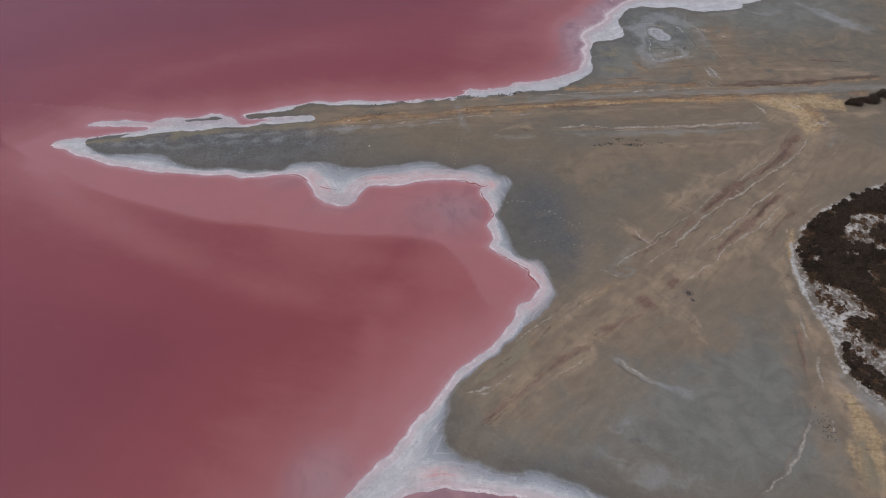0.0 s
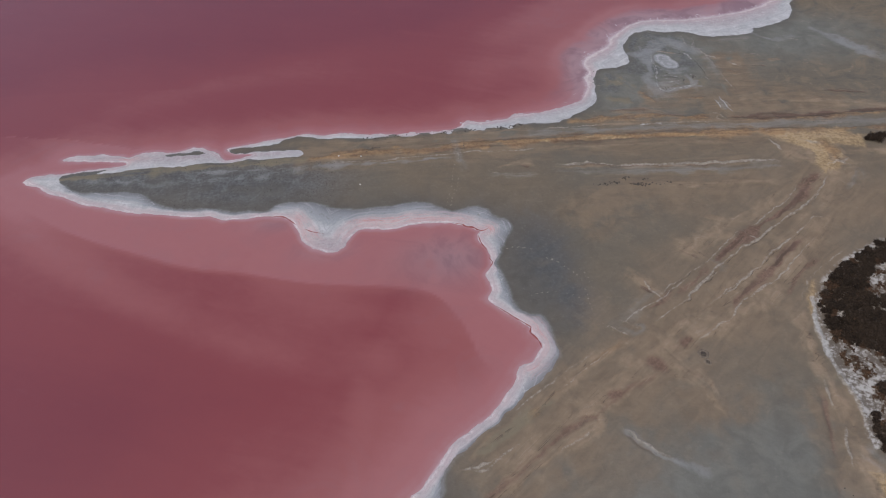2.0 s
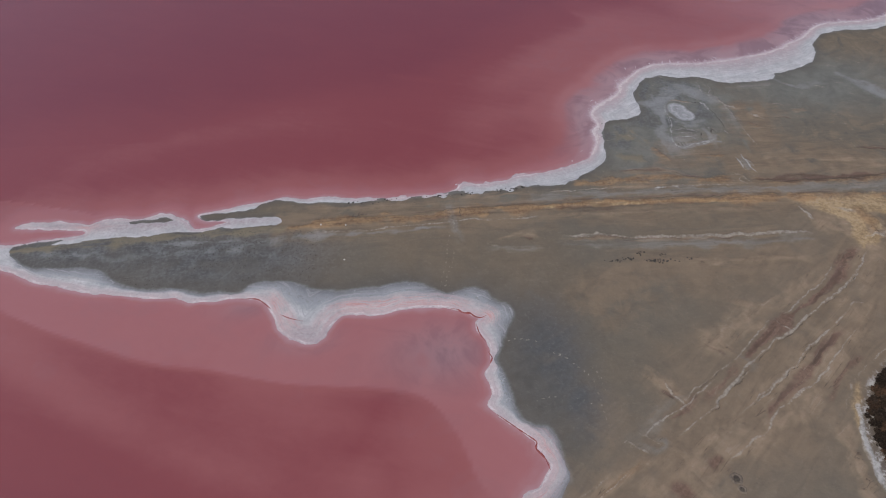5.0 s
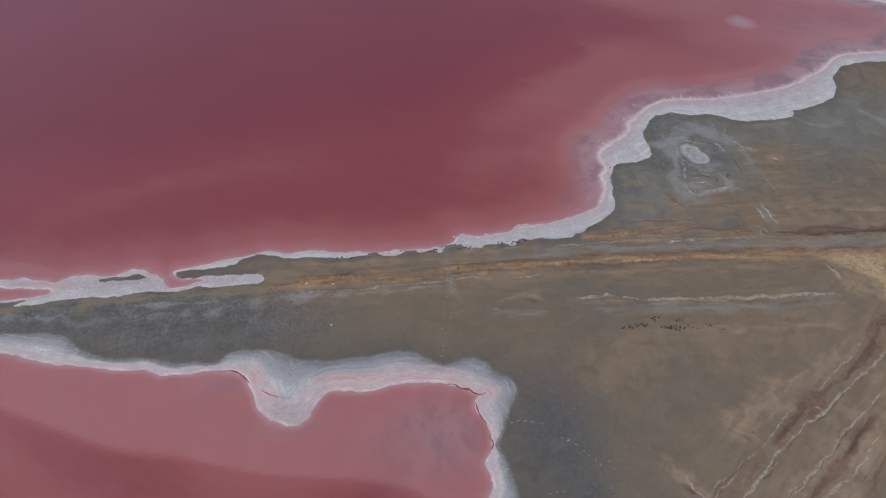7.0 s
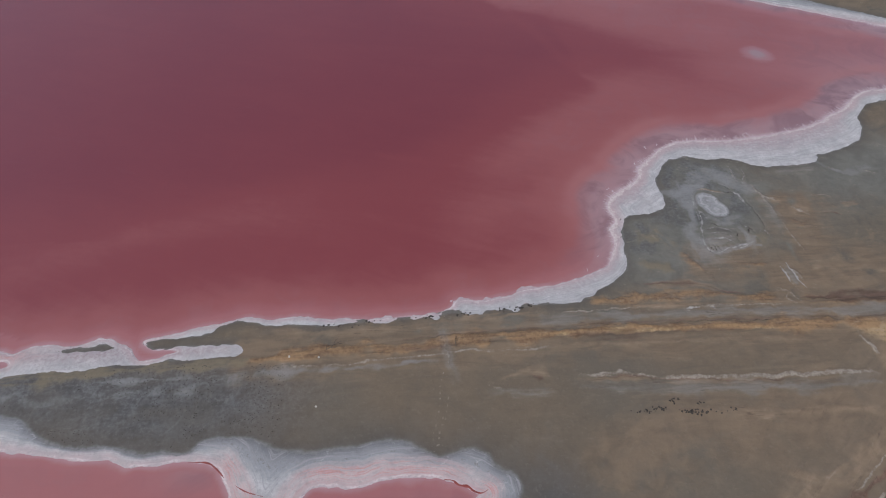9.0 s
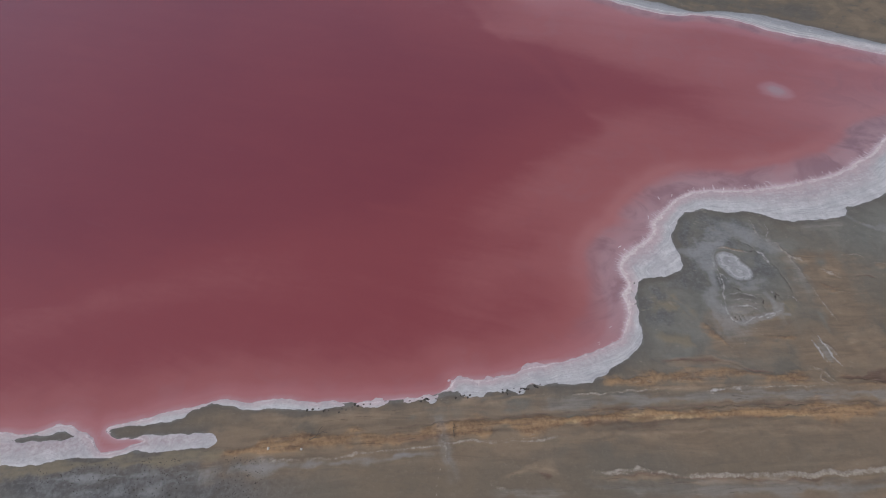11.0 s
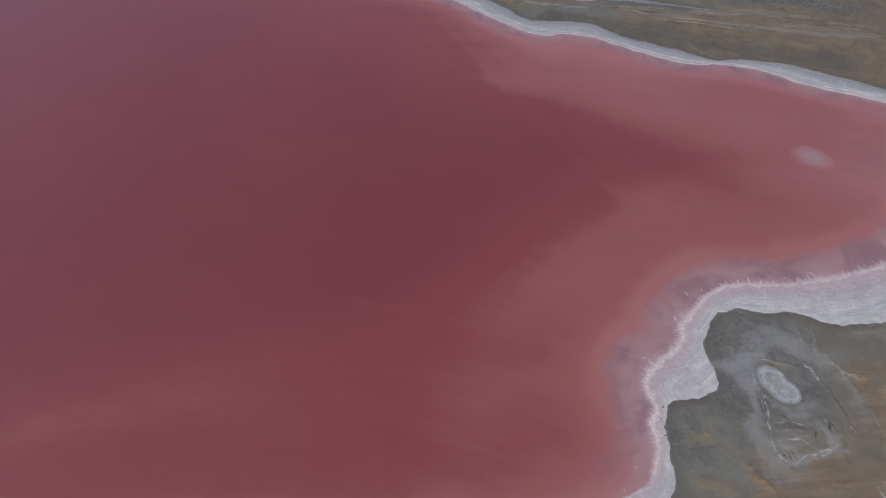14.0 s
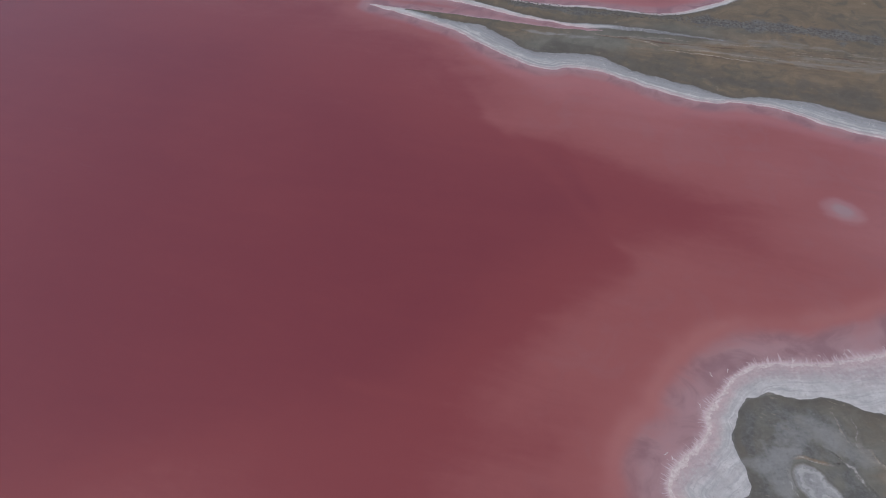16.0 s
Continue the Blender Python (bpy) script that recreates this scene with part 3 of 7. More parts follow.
STROKES.append(('olive', 1.3, 0.9, [(-107.1, 142.9), (-89.6, 143.9), (-74.9, 144.5), (-60.1, 145.0), (-46.2, 145.2), (-33.4, 145.5)]))
STROKES.append(('tan', 1.2, 0.55, [(-32.1, 151.9), (-17.6, 150.8), (0.2, 151.5), (11.4, 152.4), (21.5, 153.0)]))
STROKES.append(('rust', 1.4, 0.7, [(38.2, 154.5), (47.1, 154.5), (56.0, 154.6), (64.3, 152.9), (70.3, 153.3)]))
STROKES.append(('brown', 1, 1, [(72.9, 152.3), (78.6, 152.0), (84.4, 151.9), (90.0, 151.4), (95.8, 151.3), (101.8, 151.7), (109.6, 151.9), (119.3, 151.9)]))
STROKES.append(('rust', 1.3, 0.6, [(72.5, 151.2), (83.9, 150.6), (95.3, 150.2), (109.0, 150.7), (118.7, 150.7)]))
STROKES.append(('gravel', 1.5, 1, [(20.0, 150.7), (37.4, 150.4), (54.7, 150.0), (71.7, 148.8), (88.7, 148.1), (107.4, 147.4), (119.5, 146.8)]))
STROKES.append(('tan', 3.2, 0.7, [(81.0, 143.0), (86.7, 143.3), (91.9, 142.4), (97.5, 142.3), (103.2, 142.7)]))
STROKES.append(('rust', 1.2, 0.6, [(79.7, 145.7), (87.6, 145.4), (95.8, 144.9), (104.2, 144.7), (112.7, 144.6)]))
STROKES.append(('tan', 3.5, 0.58, [(77.9, 158.2), (87.3, 159.3), (98.2, 156.7), (108.9, 154.3), (116.8, 152.6)]))
STROKES.append(('brown', 0.4, 0.8, [(101.5, 161.6), (106.1, 161.2), (113.1, 159.2)]))
STROKES.append(('brown', 0.3, 0.8, [(86.9, 174.9), (89.8, 174.8), (92.2, 173.7)]))
STROKES.append(('halo', 1.8, 0.9, [(112.8, 190.3), (116.1, 185.6), (119.9, 179.9), (123.5, 176.6)]))
STROKES.append(('halo', 1.5, 0.6, [(93.1, 191.9), (98.3, 187.6), (102.6, 188.4)]))
STROKES.append(('pale', 0.5, 0.8, [(77.4, 181.0), (78.9, 179.7)]))
STROKES.append(('pale', 0.6, 0.7, [(81.8, 176.8), (83.9, 175.2)]))
STROKES.append(('pale', 0.4, 0.6, [(93.3, 178.1), (96.1, 177.1)]))
STROKES.append(('pale', 0.4, 0.6, [(102.9, 187.5), (105.3, 187.0)]))
STROKES.append(('tan', 1.2, 0.62, [(82.4, 176.5), (85.5, 174.5)]))
STROKES.append(('tan', 1.2, 0.62, [(92.3, 177.1), (97.0, 177.8)]))
STROKES.append(('tan', 1.5, 0.55, [(83.5, 162.1), (87.5, 159.7)]))
STROKES.append(('pale', 0.3, 0.7, [(75.2, 186.5), (76.5, 182.2), (77.4, 177.0), (78.3, 168.3), (79.3, 164.0)]))
STROKES.append(('pale', 0.3, 0.7, [(72.5, 192.3), (73.2, 186.7), (74.0, 184.9)]))
STROKES.append(('green2', 1.2, 0.8, [(74.3, 183.6), (76.2, 177.1), (76.8, 169.5), (77.1, 161.2)]))
STROKES.append(('pale', 0.25, 0.8, [(50.1, 151.0), (52.9, 150.9)]))
STROKES.append(('pale', 0.25, 0.7, [(54.9, 151.0), (56.4, 150.9)]))
STROKES.append(('pale', 0.25, 0.6, [(63.0, 150.5), (64.8, 150.5)]))
STROKES.append(('pale', 0.3, 0.6, [(69.2, 155.3), (71.6, 153.6), (73.1, 151.2)]))
STROKES.append(('pale', 0.5, 0.8, [(73.4, 161.3), (76.0, 156.4)]))
STROKES.append(('pale', 0.9, 0.95, [(28.1, 137.8), (34.8, 137.8), (40.7, 136.7), (48.7, 136.1), (54.7, 135.6), (59.7, 135.4), (66.8, 135.3), (72.8, 135.3), (81.6, 134.9)]))
STROKES.append(('gravel', 1, 0.4, [(24.2, 136.4), (34.3, 135.7), (48.3, 134.7), (64.2, 134.1), (81.0, 133.7)]))
STROKES.append(('brown', 0.3, 0.7, [(47.7, 136.1), (54.4, 134.8), (64.4, 134.5)]))
STROKES.append(('tan', 0.8, 0.47, [(25.6, 144.7), (41.5, 144.0), (57.4, 143.5), (73.0, 142.6)]))
STROKES.append(('tan', 1, 0.47, [(51.7, 127.2), (66.6, 128.0), (78.1, 127.9)]))
STROKES.append(('pale', 0.6, 0.56, [(-27.8, 143.6), (-15.0, 143.5), (-6.5, 144.1), (-0.1, 144.0)]))
STROKES.append(('halo', 1.3, 0.7, [(-30.9, 142.8), (-15.0, 142.6), (-0.1, 143.0)]))
STROKES.append(('pale', 0.4, 0.6, [(9.6, 144.5), (18.1, 144.2), (23.5, 144.6)]))
STROKES.append(('halo', 0.6, 0.6, [(-62.6, 142.7), (-55.2, 142.6), (-45.7, 142.7), (-38.2, 142.4)]))
STROKES.append(('halo', 1.2, 0.55, [(2.8, 147.9), (3.3, 144.0), (4.3, 140.0)]))
STROKES.append(('pale', 0.6, 0.4, [(2.8, 147.9), (3.3, 144.0), (4.3, 140.0)]))
STROKES.append(('dash', 0.13, 0.85, [(2.2, 140.4), (1.3, 133.5), (-0.1, 126.1)]))
STROKES.append(('dash', 0.13, 0.85, [(3.7, 140.3), (2.7, 133.4), (1.5, 126.0)]))
STROKES.append(('tan', 1.6, 0.62, [(12.1, 138.2), (14.3, 138.9), (19.5, 138.9), (21.8, 137.2)]))
STROKES.append(('brown', 0.6, 0.7, [(17.9, 138.9), (20.8, 137.6)]))
STROKES.append(('pale', 0.5, 0.6, [(11.0, 136.9), (12.9, 136.1)]))
STROKES.append(('gravel', 1, 0.6, [(9.9, 136.3), (16.9, 134.9), (22.9, 134.9)]))
STROKES.append(('halo', 1.6, 0.38, [(-71.5, 138.8), (-64.8, 139.1), (-56.9, 139.7), (-48.8, 139.5)]))
STROKES.append(('halo', 1, 0.32, [(-64.9, 132.9), (-59.2, 133.7), (-53.7, 135.1)]))
STROKES.append(('halo', 0.3, 0.3, [(-47.5, 131.0), (-45.7, 133.1), (-44.4, 135.6)]))
STROKES.append(('halo', 2, 0.6, [(-85.9, 141.0), (-79.2, 141.3), (-73.7, 139.3)]))
STROKES.append(('halo', 1.2, 0.5, [(-47.3, 139.0), (-39.6, 141.2), (-33.0, 142.8)]))
STROKES.append(('halo', 0.7, 0.8, [(-60.8, 142.6), (-57.8, 142.8), (-53.7, 143.0)]))
STROKES.append(('dark', 1, 0.8, [(-50.2, 140.0), (-43.4, 139.9), (-36.7, 140.2), (-32.8, 141.1)]))
STROKES.append(('dark', 2, 0.7, [(-63.9, 131.8), (-53.1, 130.3), (-47.1, 132.0)]))
STROKES.append(('pale', 0.25, 0.7, [(-7.3, 144.3), (1.7, 144.4), (11.4, 144.8), (22.7, 144.7)]))
STROKES.append(('pale', 0.2, 0.7, [(52.2, 151.7), (62.6, 151.4), (71.7, 150.8)]))
STROKES.append(('tan', 0.5, 0.7, [(39.6, 152.5), (57.0, 152.0), (74.0, 150.9), (92.6, 149.1)]))
STROKES.append(('brown', 0.2, 0.44, [(-7.3, 148.2), (10.0, 148.9), (27.3, 149.3), (43.4, 149.3), (61.6, 148.5), (78.3, 147.4), (91.3, 146.5)]))
STROKES.append(('tan', 0.5, 0.7, [(-7.3, 146.6), (9.8, 147.3), (27.0, 147.6), (43.0, 147.7), (61.1, 147.0), (77.7, 146.0), (90.6, 145.1)]))
STROKES.append(('tan', 3.5, 0.55, [(90.9, 130.3), (78.9, 115.5), (65.4, 101.6), (53.9, 92.5), (41.7, 82.7), (32.3, 76.4)]))
STROKES.append(('tan', 1.2, 0.62, [(48.4, 108.8), (55.1, 109.4), (63.0, 113.1)]))
STROKES.append(('tan', 1, 0.55, [(59.7, 117.9), (62.7, 114.0)]))
STROKES.append(('tan', 1, 0.55, [(37.5, 100.5), (39.9, 96.9), (42.7, 94.8)]))
STROKES.append(('tan', 1.2, 0.62, [(76.6, 124.3), (68.8, 118.8), (62.5, 115.2), (55.7, 109.4), (52.8, 107.7)]))
STROKES.append(('gravel', 2.2, 0.38, [(28.6, 88.2), (33.0, 91.0), (38.9, 95.0)]))
STROKES.append(('tan', 2.4, 0.66, [(81.6, 115.3), (70.7, 108.3), (59.4, 99.7), (47.5, 90.6), (39.8, 86.2)]))
STROKES.append(('tan', 2, 0.62, [(83.0, 114.4), (76.5, 107.8), (68.7, 100.4), (62.5, 96.0), (56.3, 91.3), (48.5, 85.7)]))
STROKES.append(('tan', 3.4, 0.58, [(42.9, 87.1), (34.7, 81.8), (25.3, 74.2), (14.4, 67.2), (5.2, 58.5), (2.0, 55.9)]))
STROKES.append(('ochre', 0.9, 0.5, [(37.5, 79.4), (31.2, 76.4), (24.8, 71.6), (18.8, 68.2), (11.9, 63.8), (5.2, 58.5), (1.4, 55.6)]))
STROKES.append(('ochre', 1.4, 0.9, [(29.3, 75.2), (27.6, 74.7)]))
STROKES.append(('tan', 1.3, 0.62, [(37.1, 87.5), (25.7, 82.4), (18.1, 77.3), (10.7, 71.2), (3.8, 66.7), (0.4, 63.3)]))
STROKES.append(('pale', 0.35, 0.6, [(25.9, 83.8), (19.6, 80.0), (13.4, 75.6), (8.6, 72.0)]))
STROKES.append(('olive', 0.9, 0.8, [(14.3, 74.2), (8.4, 70.1), (2.7, 66.1)]))
STROKES.append(('pale', 0.4, 0.8, [(6.3, 64.7), (2.5, 63.0), (-0.7, 62.6)]))
STROKES.append(('tan', 1.7, 0.66, [(37.0, 81.4), (39.0, 80.2), (43.7, 76.9), (45.1, 72.9), (46.3, 68.6)]))
STROKES.append(('tan', 1, 0.7, [(15.6, 63.9), (17.4, 65.5), (21.1, 67.5), (24.4, 69.5), (24.7, 70.9)]))
STROKES.append(('pale', 0.25, 0.7, [(15.6, 64.1), (17.4, 65.4), (21.1, 67.4), (24.3, 69.3)]))
STROKES.append(('ochre', 1.2, 0.9, [(27.1, 74.5), (29.0, 75.4)]))
STROKES.append(('tan', 0.9, 0.7, [(26.0, 73.1), (30.4, 75.8), (34.3, 77.5), (37.7, 78.8)]))
STROKES.append(('pale', 0.35, 0.8, [(28.0, 69.1), (29.6, 67.0), (32.8, 63.3)]))
STROKES.append(('halo', 0.9, 0.6, [(29.2, 67.0), (32.8, 63.3), (35.9, 61.4), (38.7, 60.1)]))
STROKES.append(('brown', 0.25, 0.7, [(27.4, 68.0), (29.7, 65.4), (32.7, 62.7)]))
STROKES.append(('pale', 0.28, 0.8, [(65.4, 75.0), (65.0, 72.1), (64.6, 69.6)]))
STROKES.append(('pale', 0.28, 0.95, [(65.0, 65.7), (64.0, 62.7), (63.5, 59.9)]))
STROKES.append(('ochre', 0.7, 0.25, [(64.1, 76.6), (63.4, 71.7), (62.7, 66.3), (61.3, 60.4), (58.8, 54.6)]))
STROKES.append(('brown', 0.35, 0.35, [(64.1, 74.6), (63.0, 68.5), (62.2, 63.7)]))
STROKES.append(('ochre', 0.7, 0.25, [(63.1, 62.9), (58.7, 54.2), (53.1, 47.3), (46.5, 42.0), (41.9, 39.1)]))
STROKES.append(('brown', 0.3, 0.3, [(60.6, 58.5), (57.7, 52.2), (52.3, 46.4), (46.0, 41.8)]))
STROKES.append(('pale', 1, 1, [(71.4, 94.4), (69.0, 86.7), (68.9, 80.8), (68.9, 75.2), (69.3, 69.9), (68.8, 63.8)]))
STROKES.append(('tan', 1.6, 0.7, [(67.8, 91.4), (66.1, 83.9), (66.2, 74.1), (66.2, 66.4)]))
STROKES.append(('tan', 3, 0.78, [(65.8, 62.8), (66.3, 58.1), (66.8, 52.7), (65.4, 45.7), (62.1, 38.5)]))
STROKES.append(('olive', 1.6, 0.9, [(65.4, 51.7), (64.5, 45.7), (61.6, 39.4)]))
STROKES.append(('halo', 2, 0.8, [(68.7, 59.1), (71.1, 55.6), (71.8, 53.4)]))
STROKES.append(('tan', 4.2, 1.4, [(87.3, 145.0), (89.2, 142.3), (94.1, 138.1), (93.9, 132.3)]))
STROKES.append(('tan', 2.4, 1.1, [(98.2, 142.6), (91.4, 131.4), (90.3, 127.0)]))
STROKES.append(('rust', 1.2, 0.7, [(91.3, 142.1), (93.7, 137.0), (92.7, 131.2)]))
STROKES.append(('tan', 1.5, 0.7, [(96.4, 136.7), (111.9, 136.4)]))
STROKES.append(('pale', 0.5, 0.7, [(94.1, 132.9), (95.9, 133.7)]))
STROKES.append(('pale', 0.9, 0.5, [(88.7, 141.1), (91.8, 139.6)]))
STROKES.append(('gold', 1.8, 1.1, [(81.0, 144.3), (86.9, 144.1), (95.1, 144.1), (101.3, 142.4)]))
STROKES.append(('gold', 1.8, 1.1, [(85.0, 142.5), (89.9, 140.2), (95.3, 139.4)]))
STROKES.append(('gold', 1.5, 1.1, [(91.0, 140.1), (90.9, 135.8), (89.8, 132.0), (94.4, 132.3)]))
STROKES.append(('gold', 0.5, 0.9, [(17.6, 147.2), (27.3, 147.4), (39.2, 147.4), (51.1, 147.0), (65.0, 145.8)]))
STROKES.append(('tan', 3.2, 0.6, [(84.2, 116.9), (76.8, 109.2), (69.9, 102.1), (63.0, 94.3), (58.7, 90.2)]))
STROKES.append(('tan', 2.2, 0.6, [(66.7, 117.5), (59.0, 113.3), (51.5, 108.5), (46.8, 106.3)]))
STROKES.append(('gravel', 1.6, 0.4, [(32.7, 92.0), (39.2, 96.0), (43.5, 98.0)]))
STROKES.append(('gold', 2, 0.75, [(67.7, 59.2), (68.2, 53.6), (67.2, 47.5), (64.3, 40.1)]))
STROKES.append(('gold', 0.8, 0.6, [(73.9, 99.2), (70.5, 92.8), (69.0, 86.7)]))
STROKES.append(('dark', 6, 0.9, [(13.4, 113.2), (15.4, 102.1), (19.2, 93.5)]))
STROKES.append(('dark', 3.5, 0.9, [(-1.6, 54.5), (4.4, 49.6), (10.9, 48.2)]))
STROKES.append(('dark', 2.5, 0.9, [(17.9, 50.3), (20.8, 45.3), (24.0, 43.2)]))
STROKES.append(('dark', 5, 0.7, [(-94.6, 139.1), (-72.3, 137.5), (-52.4, 136.1), (-37.2, 136.8)]))
STROKES.append(('halo', 1.2, 0.45, [(25.5, 54.6), (27.6, 55.0), (28.1, 52.8), (30.1, 51.2)]))
STROKES.append(('halo', 2.5, 0.4, [(20.2, 52.2), (23.9, 47.0), (33.6, 44.6)]))
STROKES.append(('gravel', 0.5, 0.2, [(13.0, 109.1), (17.5, 108.7), (22.3, 106.0), (25.7, 103.1)]))
STROKES.append(('halo', 2.4, 0.95, [(55.1, 184.1), (57.5, 184.0), (60.1, 184.4), (63.0, 185.6), (65.4, 187.3)]))
STROKES.append(('halo', 2.6, 0.8, [(60.1, 183.5), (59.8, 180.0), (59.6, 176.6), (58.1, 172.6), (58.0, 169.8), (58.5, 167.1)]))
STROKES.append(('halo', 2.2, 0.7, [(59.8, 186.5), (63.3, 188.3), (66.3, 190.5), (68.7, 189.2), (70.8, 187.3), (72.3, 185.9)]))
STROKES.append(('halo', 1.6, 0.7, [(64.2, 174.7), (65.6, 173.5), (67.9, 174.1)]))
STROKES.append(('halo', 1.6, 0.8, [(68.8, 170.4), (69.3, 168.7), (69.2, 166.3)]))
STROKES.append(('gravel', 3, 0.8, [(61.3, 171.0), (62.6, 169.5), (65.0, 169.0), (65.5, 167.2)]))
STROKES.append(('gravel', 1.5, 0.7, [(74.0, 193.2), (75.0, 189.5), (74.4, 185.7), (75.8, 182.7), (77.0, 178.6), (76.8, 174.9), (77.0, 171.2)]))
STROKES.append(('gravel', 1.4, 0.7, [(81.9, 188.1), (86.0, 189.1), (89.9, 189.6), (93.6, 189.8)]))
STROKES.append(('white', 0.2, 0.4, [(60.3, 183.5), (59.9, 180.7), (60.3, 178.4), (60.5, 176.5), (60.2, 173.9), (59.4, 172.2), (59.1, 169.4), (59.2, 167.4)]))
STROKES.append(('white', 0.2, 0.7, [(61.2, 183.2), (61.4, 181.4), (61.7, 179.8)]))
STROKES.append(('white', 0.45, 0.9, [(61.4, 177.7), (62.0, 177.1), (62.2, 176.0)]))
STROKES.append(('white', 0.2, 0.8, [(62.5, 184.8), (64.1, 184.9), (65.9, 184.1), (68.7, 183.2)]))
STROKES.append(('tan', 0.9, 0.7, [(62.4, 184.6), (64.4, 184.8), (66.5, 183.9), (68.6, 183.1)]))
STROKES.append(('white', 0.22, 0.8, [(70.1, 184.0), (70.9, 182.7), (71.9, 181.8), (72.2, 179.4), (72.6, 178.0)]))
STROKES.append(('white', 0.3, 0.6, [(71.9, 180.6), (72.2, 179.0)]))
STROKES.append(('white', 0.25, 0.7, [(73.5, 170.6), (73.8, 169.3)]))
STROKES.append(('white', 0.2, 0.6, [(72.1, 171.2), (73.3, 171.0)]))
STROKES.append(('white', 0.2, 0.5, [(72.4, 192.4), (73.1, 190.1), (73.4, 188.8)]))
STROKES.append(('white', 0.2, 0.5, [(75.7, 191.3), (75.3, 188.6), (74.2, 186.6), (74.2, 184.9)]))
STROKES.append(('white', 0.2, 0.5, [(61.9, 170.8), (64.5, 170.7), (65.9, 169.6)]))
STROKES.append(('white', 0.25, 0.5, [(69.7, 172.3), (69.9, 171.8)]))
STROKES.append(('crack', 0.2, 1, [(72.7, 180.9), (73.0, 178.8), (73.3, 177.4), (73.7, 175.3), (73.8, 173.4), (73.8, 171.6), (73.7, 170.3)]))
STROKES.append(('crack', 0.2, 0.9, [(68.4, 186.2), (69.5, 185.1), (70.3, 183.8), (71.0, 182.1)]))
STROKES.append(('crack', 0.25, 0.8, [(69.1, 183.7), (70.0, 183.4)]))
STROKES.append(('crack', 0.3, 0.9, [(63.1, 174.1), (64.1, 173.3)]))
STROKES.append(('dark', 0.9, 0.9, [(60.3, 170.9), (62.2, 171.6), (64.2, 171.5), (65.8, 170.8), (67.2, 170.4)]))
STROKES.append(('crack', 0.18, 0.9, [(67.3, 170.9), (67.1, 169.5), (67.0, 167.6)]))
STROKES.append(('crack', 0.25, 0.9, [(70.3, 171.7), (70.0, 170.7)]))
STROKES.append(('crack', 0.15, 0.8, [(61.0, 183.5), (61.4, 181.8)]))
STROKES.append(('crack', 0.15, 0.7, [(55.8, 182.1), (56.1, 180.5)]))
STROKES.append(('tan', 2.2, 0.62, [(77.9, 181.3), (79.5, 180.4), (79.7, 179.2)]))
STROKES.append(('tan', 2, 0.6, [(80.4, 176.1), (82.4, 176.7), (84.9, 176.9)]))
STROKES.append(('pale', 0.3, 0.7, [(76.1, 181.9), (77.5, 181.2), (79.3, 180.6)]))
STROKES.append(('rust', 1.5, 0.45, [(52.9, 166.1), (54.7, 164.2), (55.7, 162.5)]))
STROKES.append(('olive', 3, 0.7, [(44.9, 172.2), (47.8, 171.3), (50.6, 170.0)]))
STROKES.append(('olive', 2.6, 0.6, [(70.7, 170.3), (71.3, 168.2), (72.2, 166.8)]))
STROKES.append(('white', 0.22, 0.85, [(60.8, 182.7), (61.0, 179.8), (61.2, 176.9), (60.5, 173.0), (59.7, 169.2), (60.1, 166.1), (61.6, 165.3)]))
STROKES.append(('halo', 1, 0.8, [(58.5, 171.2), (59.0, 168.0), (60.6, 165.4), (63.9, 165.8), (66.9, 166.8), (70.0, 166.8)]))
STROKES.append(('white', 0.22, 0.8, [(62.1, 165.3), (64.0, 166.1), (65.9, 166.8), (68.1, 167.3), (70.0, 167.4)]))
STROKES.append(('crack', 0.14, 1, [(60.5, 167.3), (60.9, 166.0)]))
STROKES.append(('crack', 0.14, 1, [(61.3, 167.4), (61.7, 165.8)]))
STROKES.append(('crack', 0.14, 1, [(61.9, 167.1), (62.1, 166.1)]))
STROKES.append(('crack', 0.14, 1, [(63.4, 167.3), (63.5, 166.2)]))
STROKES.append(('crack', 0.14, 1, [(64.3, 167.6), (64.4, 166.6)]))
STROKES.append(('crack', 0.14, 1, [(65.5, 167.4), (66.2, 167.7)]))
STROKES.append(('crack', 0.2, 0.9, [(66.4, 167.5), (68.0, 168.2), (69.0, 169.4)]))
STROKES.append(('crack', 0.25, 0.9, [(70.6, 171.9), (70.8, 170.9)]))
STROKES.append(('white', 0.2, 0.6, [(71.9, 170.7), (73.7, 170.5), (74.3, 169.6)]))
STROKES.append(('tan', 1.5, 0.75, [(77.4, 180.2), (79.7, 180.3), (81.0, 179.4)]))
STROKES.append(('pale', 0.35, 0.85, [(76.7, 182.0), (78.9, 180.3), (81.0, 179.4)]))
STROKES.append(('tan', 1.5, 0.75, [(81.8, 176.3), (83.5, 176.4), (84.9, 175.4)]))
STROKES.append(('pale', 0.3, 0.8, [(82.0, 176.8), (84.1, 176.1), (85.0, 175.1)]))
STROKES.append(('pale', 0.25, 0.6, [(87.6, 180.5), (90.5, 180.6), (92.0, 179.0)]))
STROKES.append(('pale', 0.25, 0.6, [(78.2, 163.2), (80.3, 163.3), (81.6, 161.7)]))
STROKES.append(('olive', 3, 0.7, [(44.4, 164.8), (47.9, 162.8), (51.7, 160.2)]))
STROKES.append(('rust', 1.6, 0.55, [(53.4, 165.4), (55.6, 162.8), (57.5, 159.8)]))
STROKES.append(('slate2', 2.2, 0.6, [(59.8, 194.8), (57.1, 189.8), (56.3, 183.8)]))
STROKES.append(('slate2', 2.6, 0.5, [(46.4, 176.8), (47.1, 171.5), (44.3, 165.4)]))
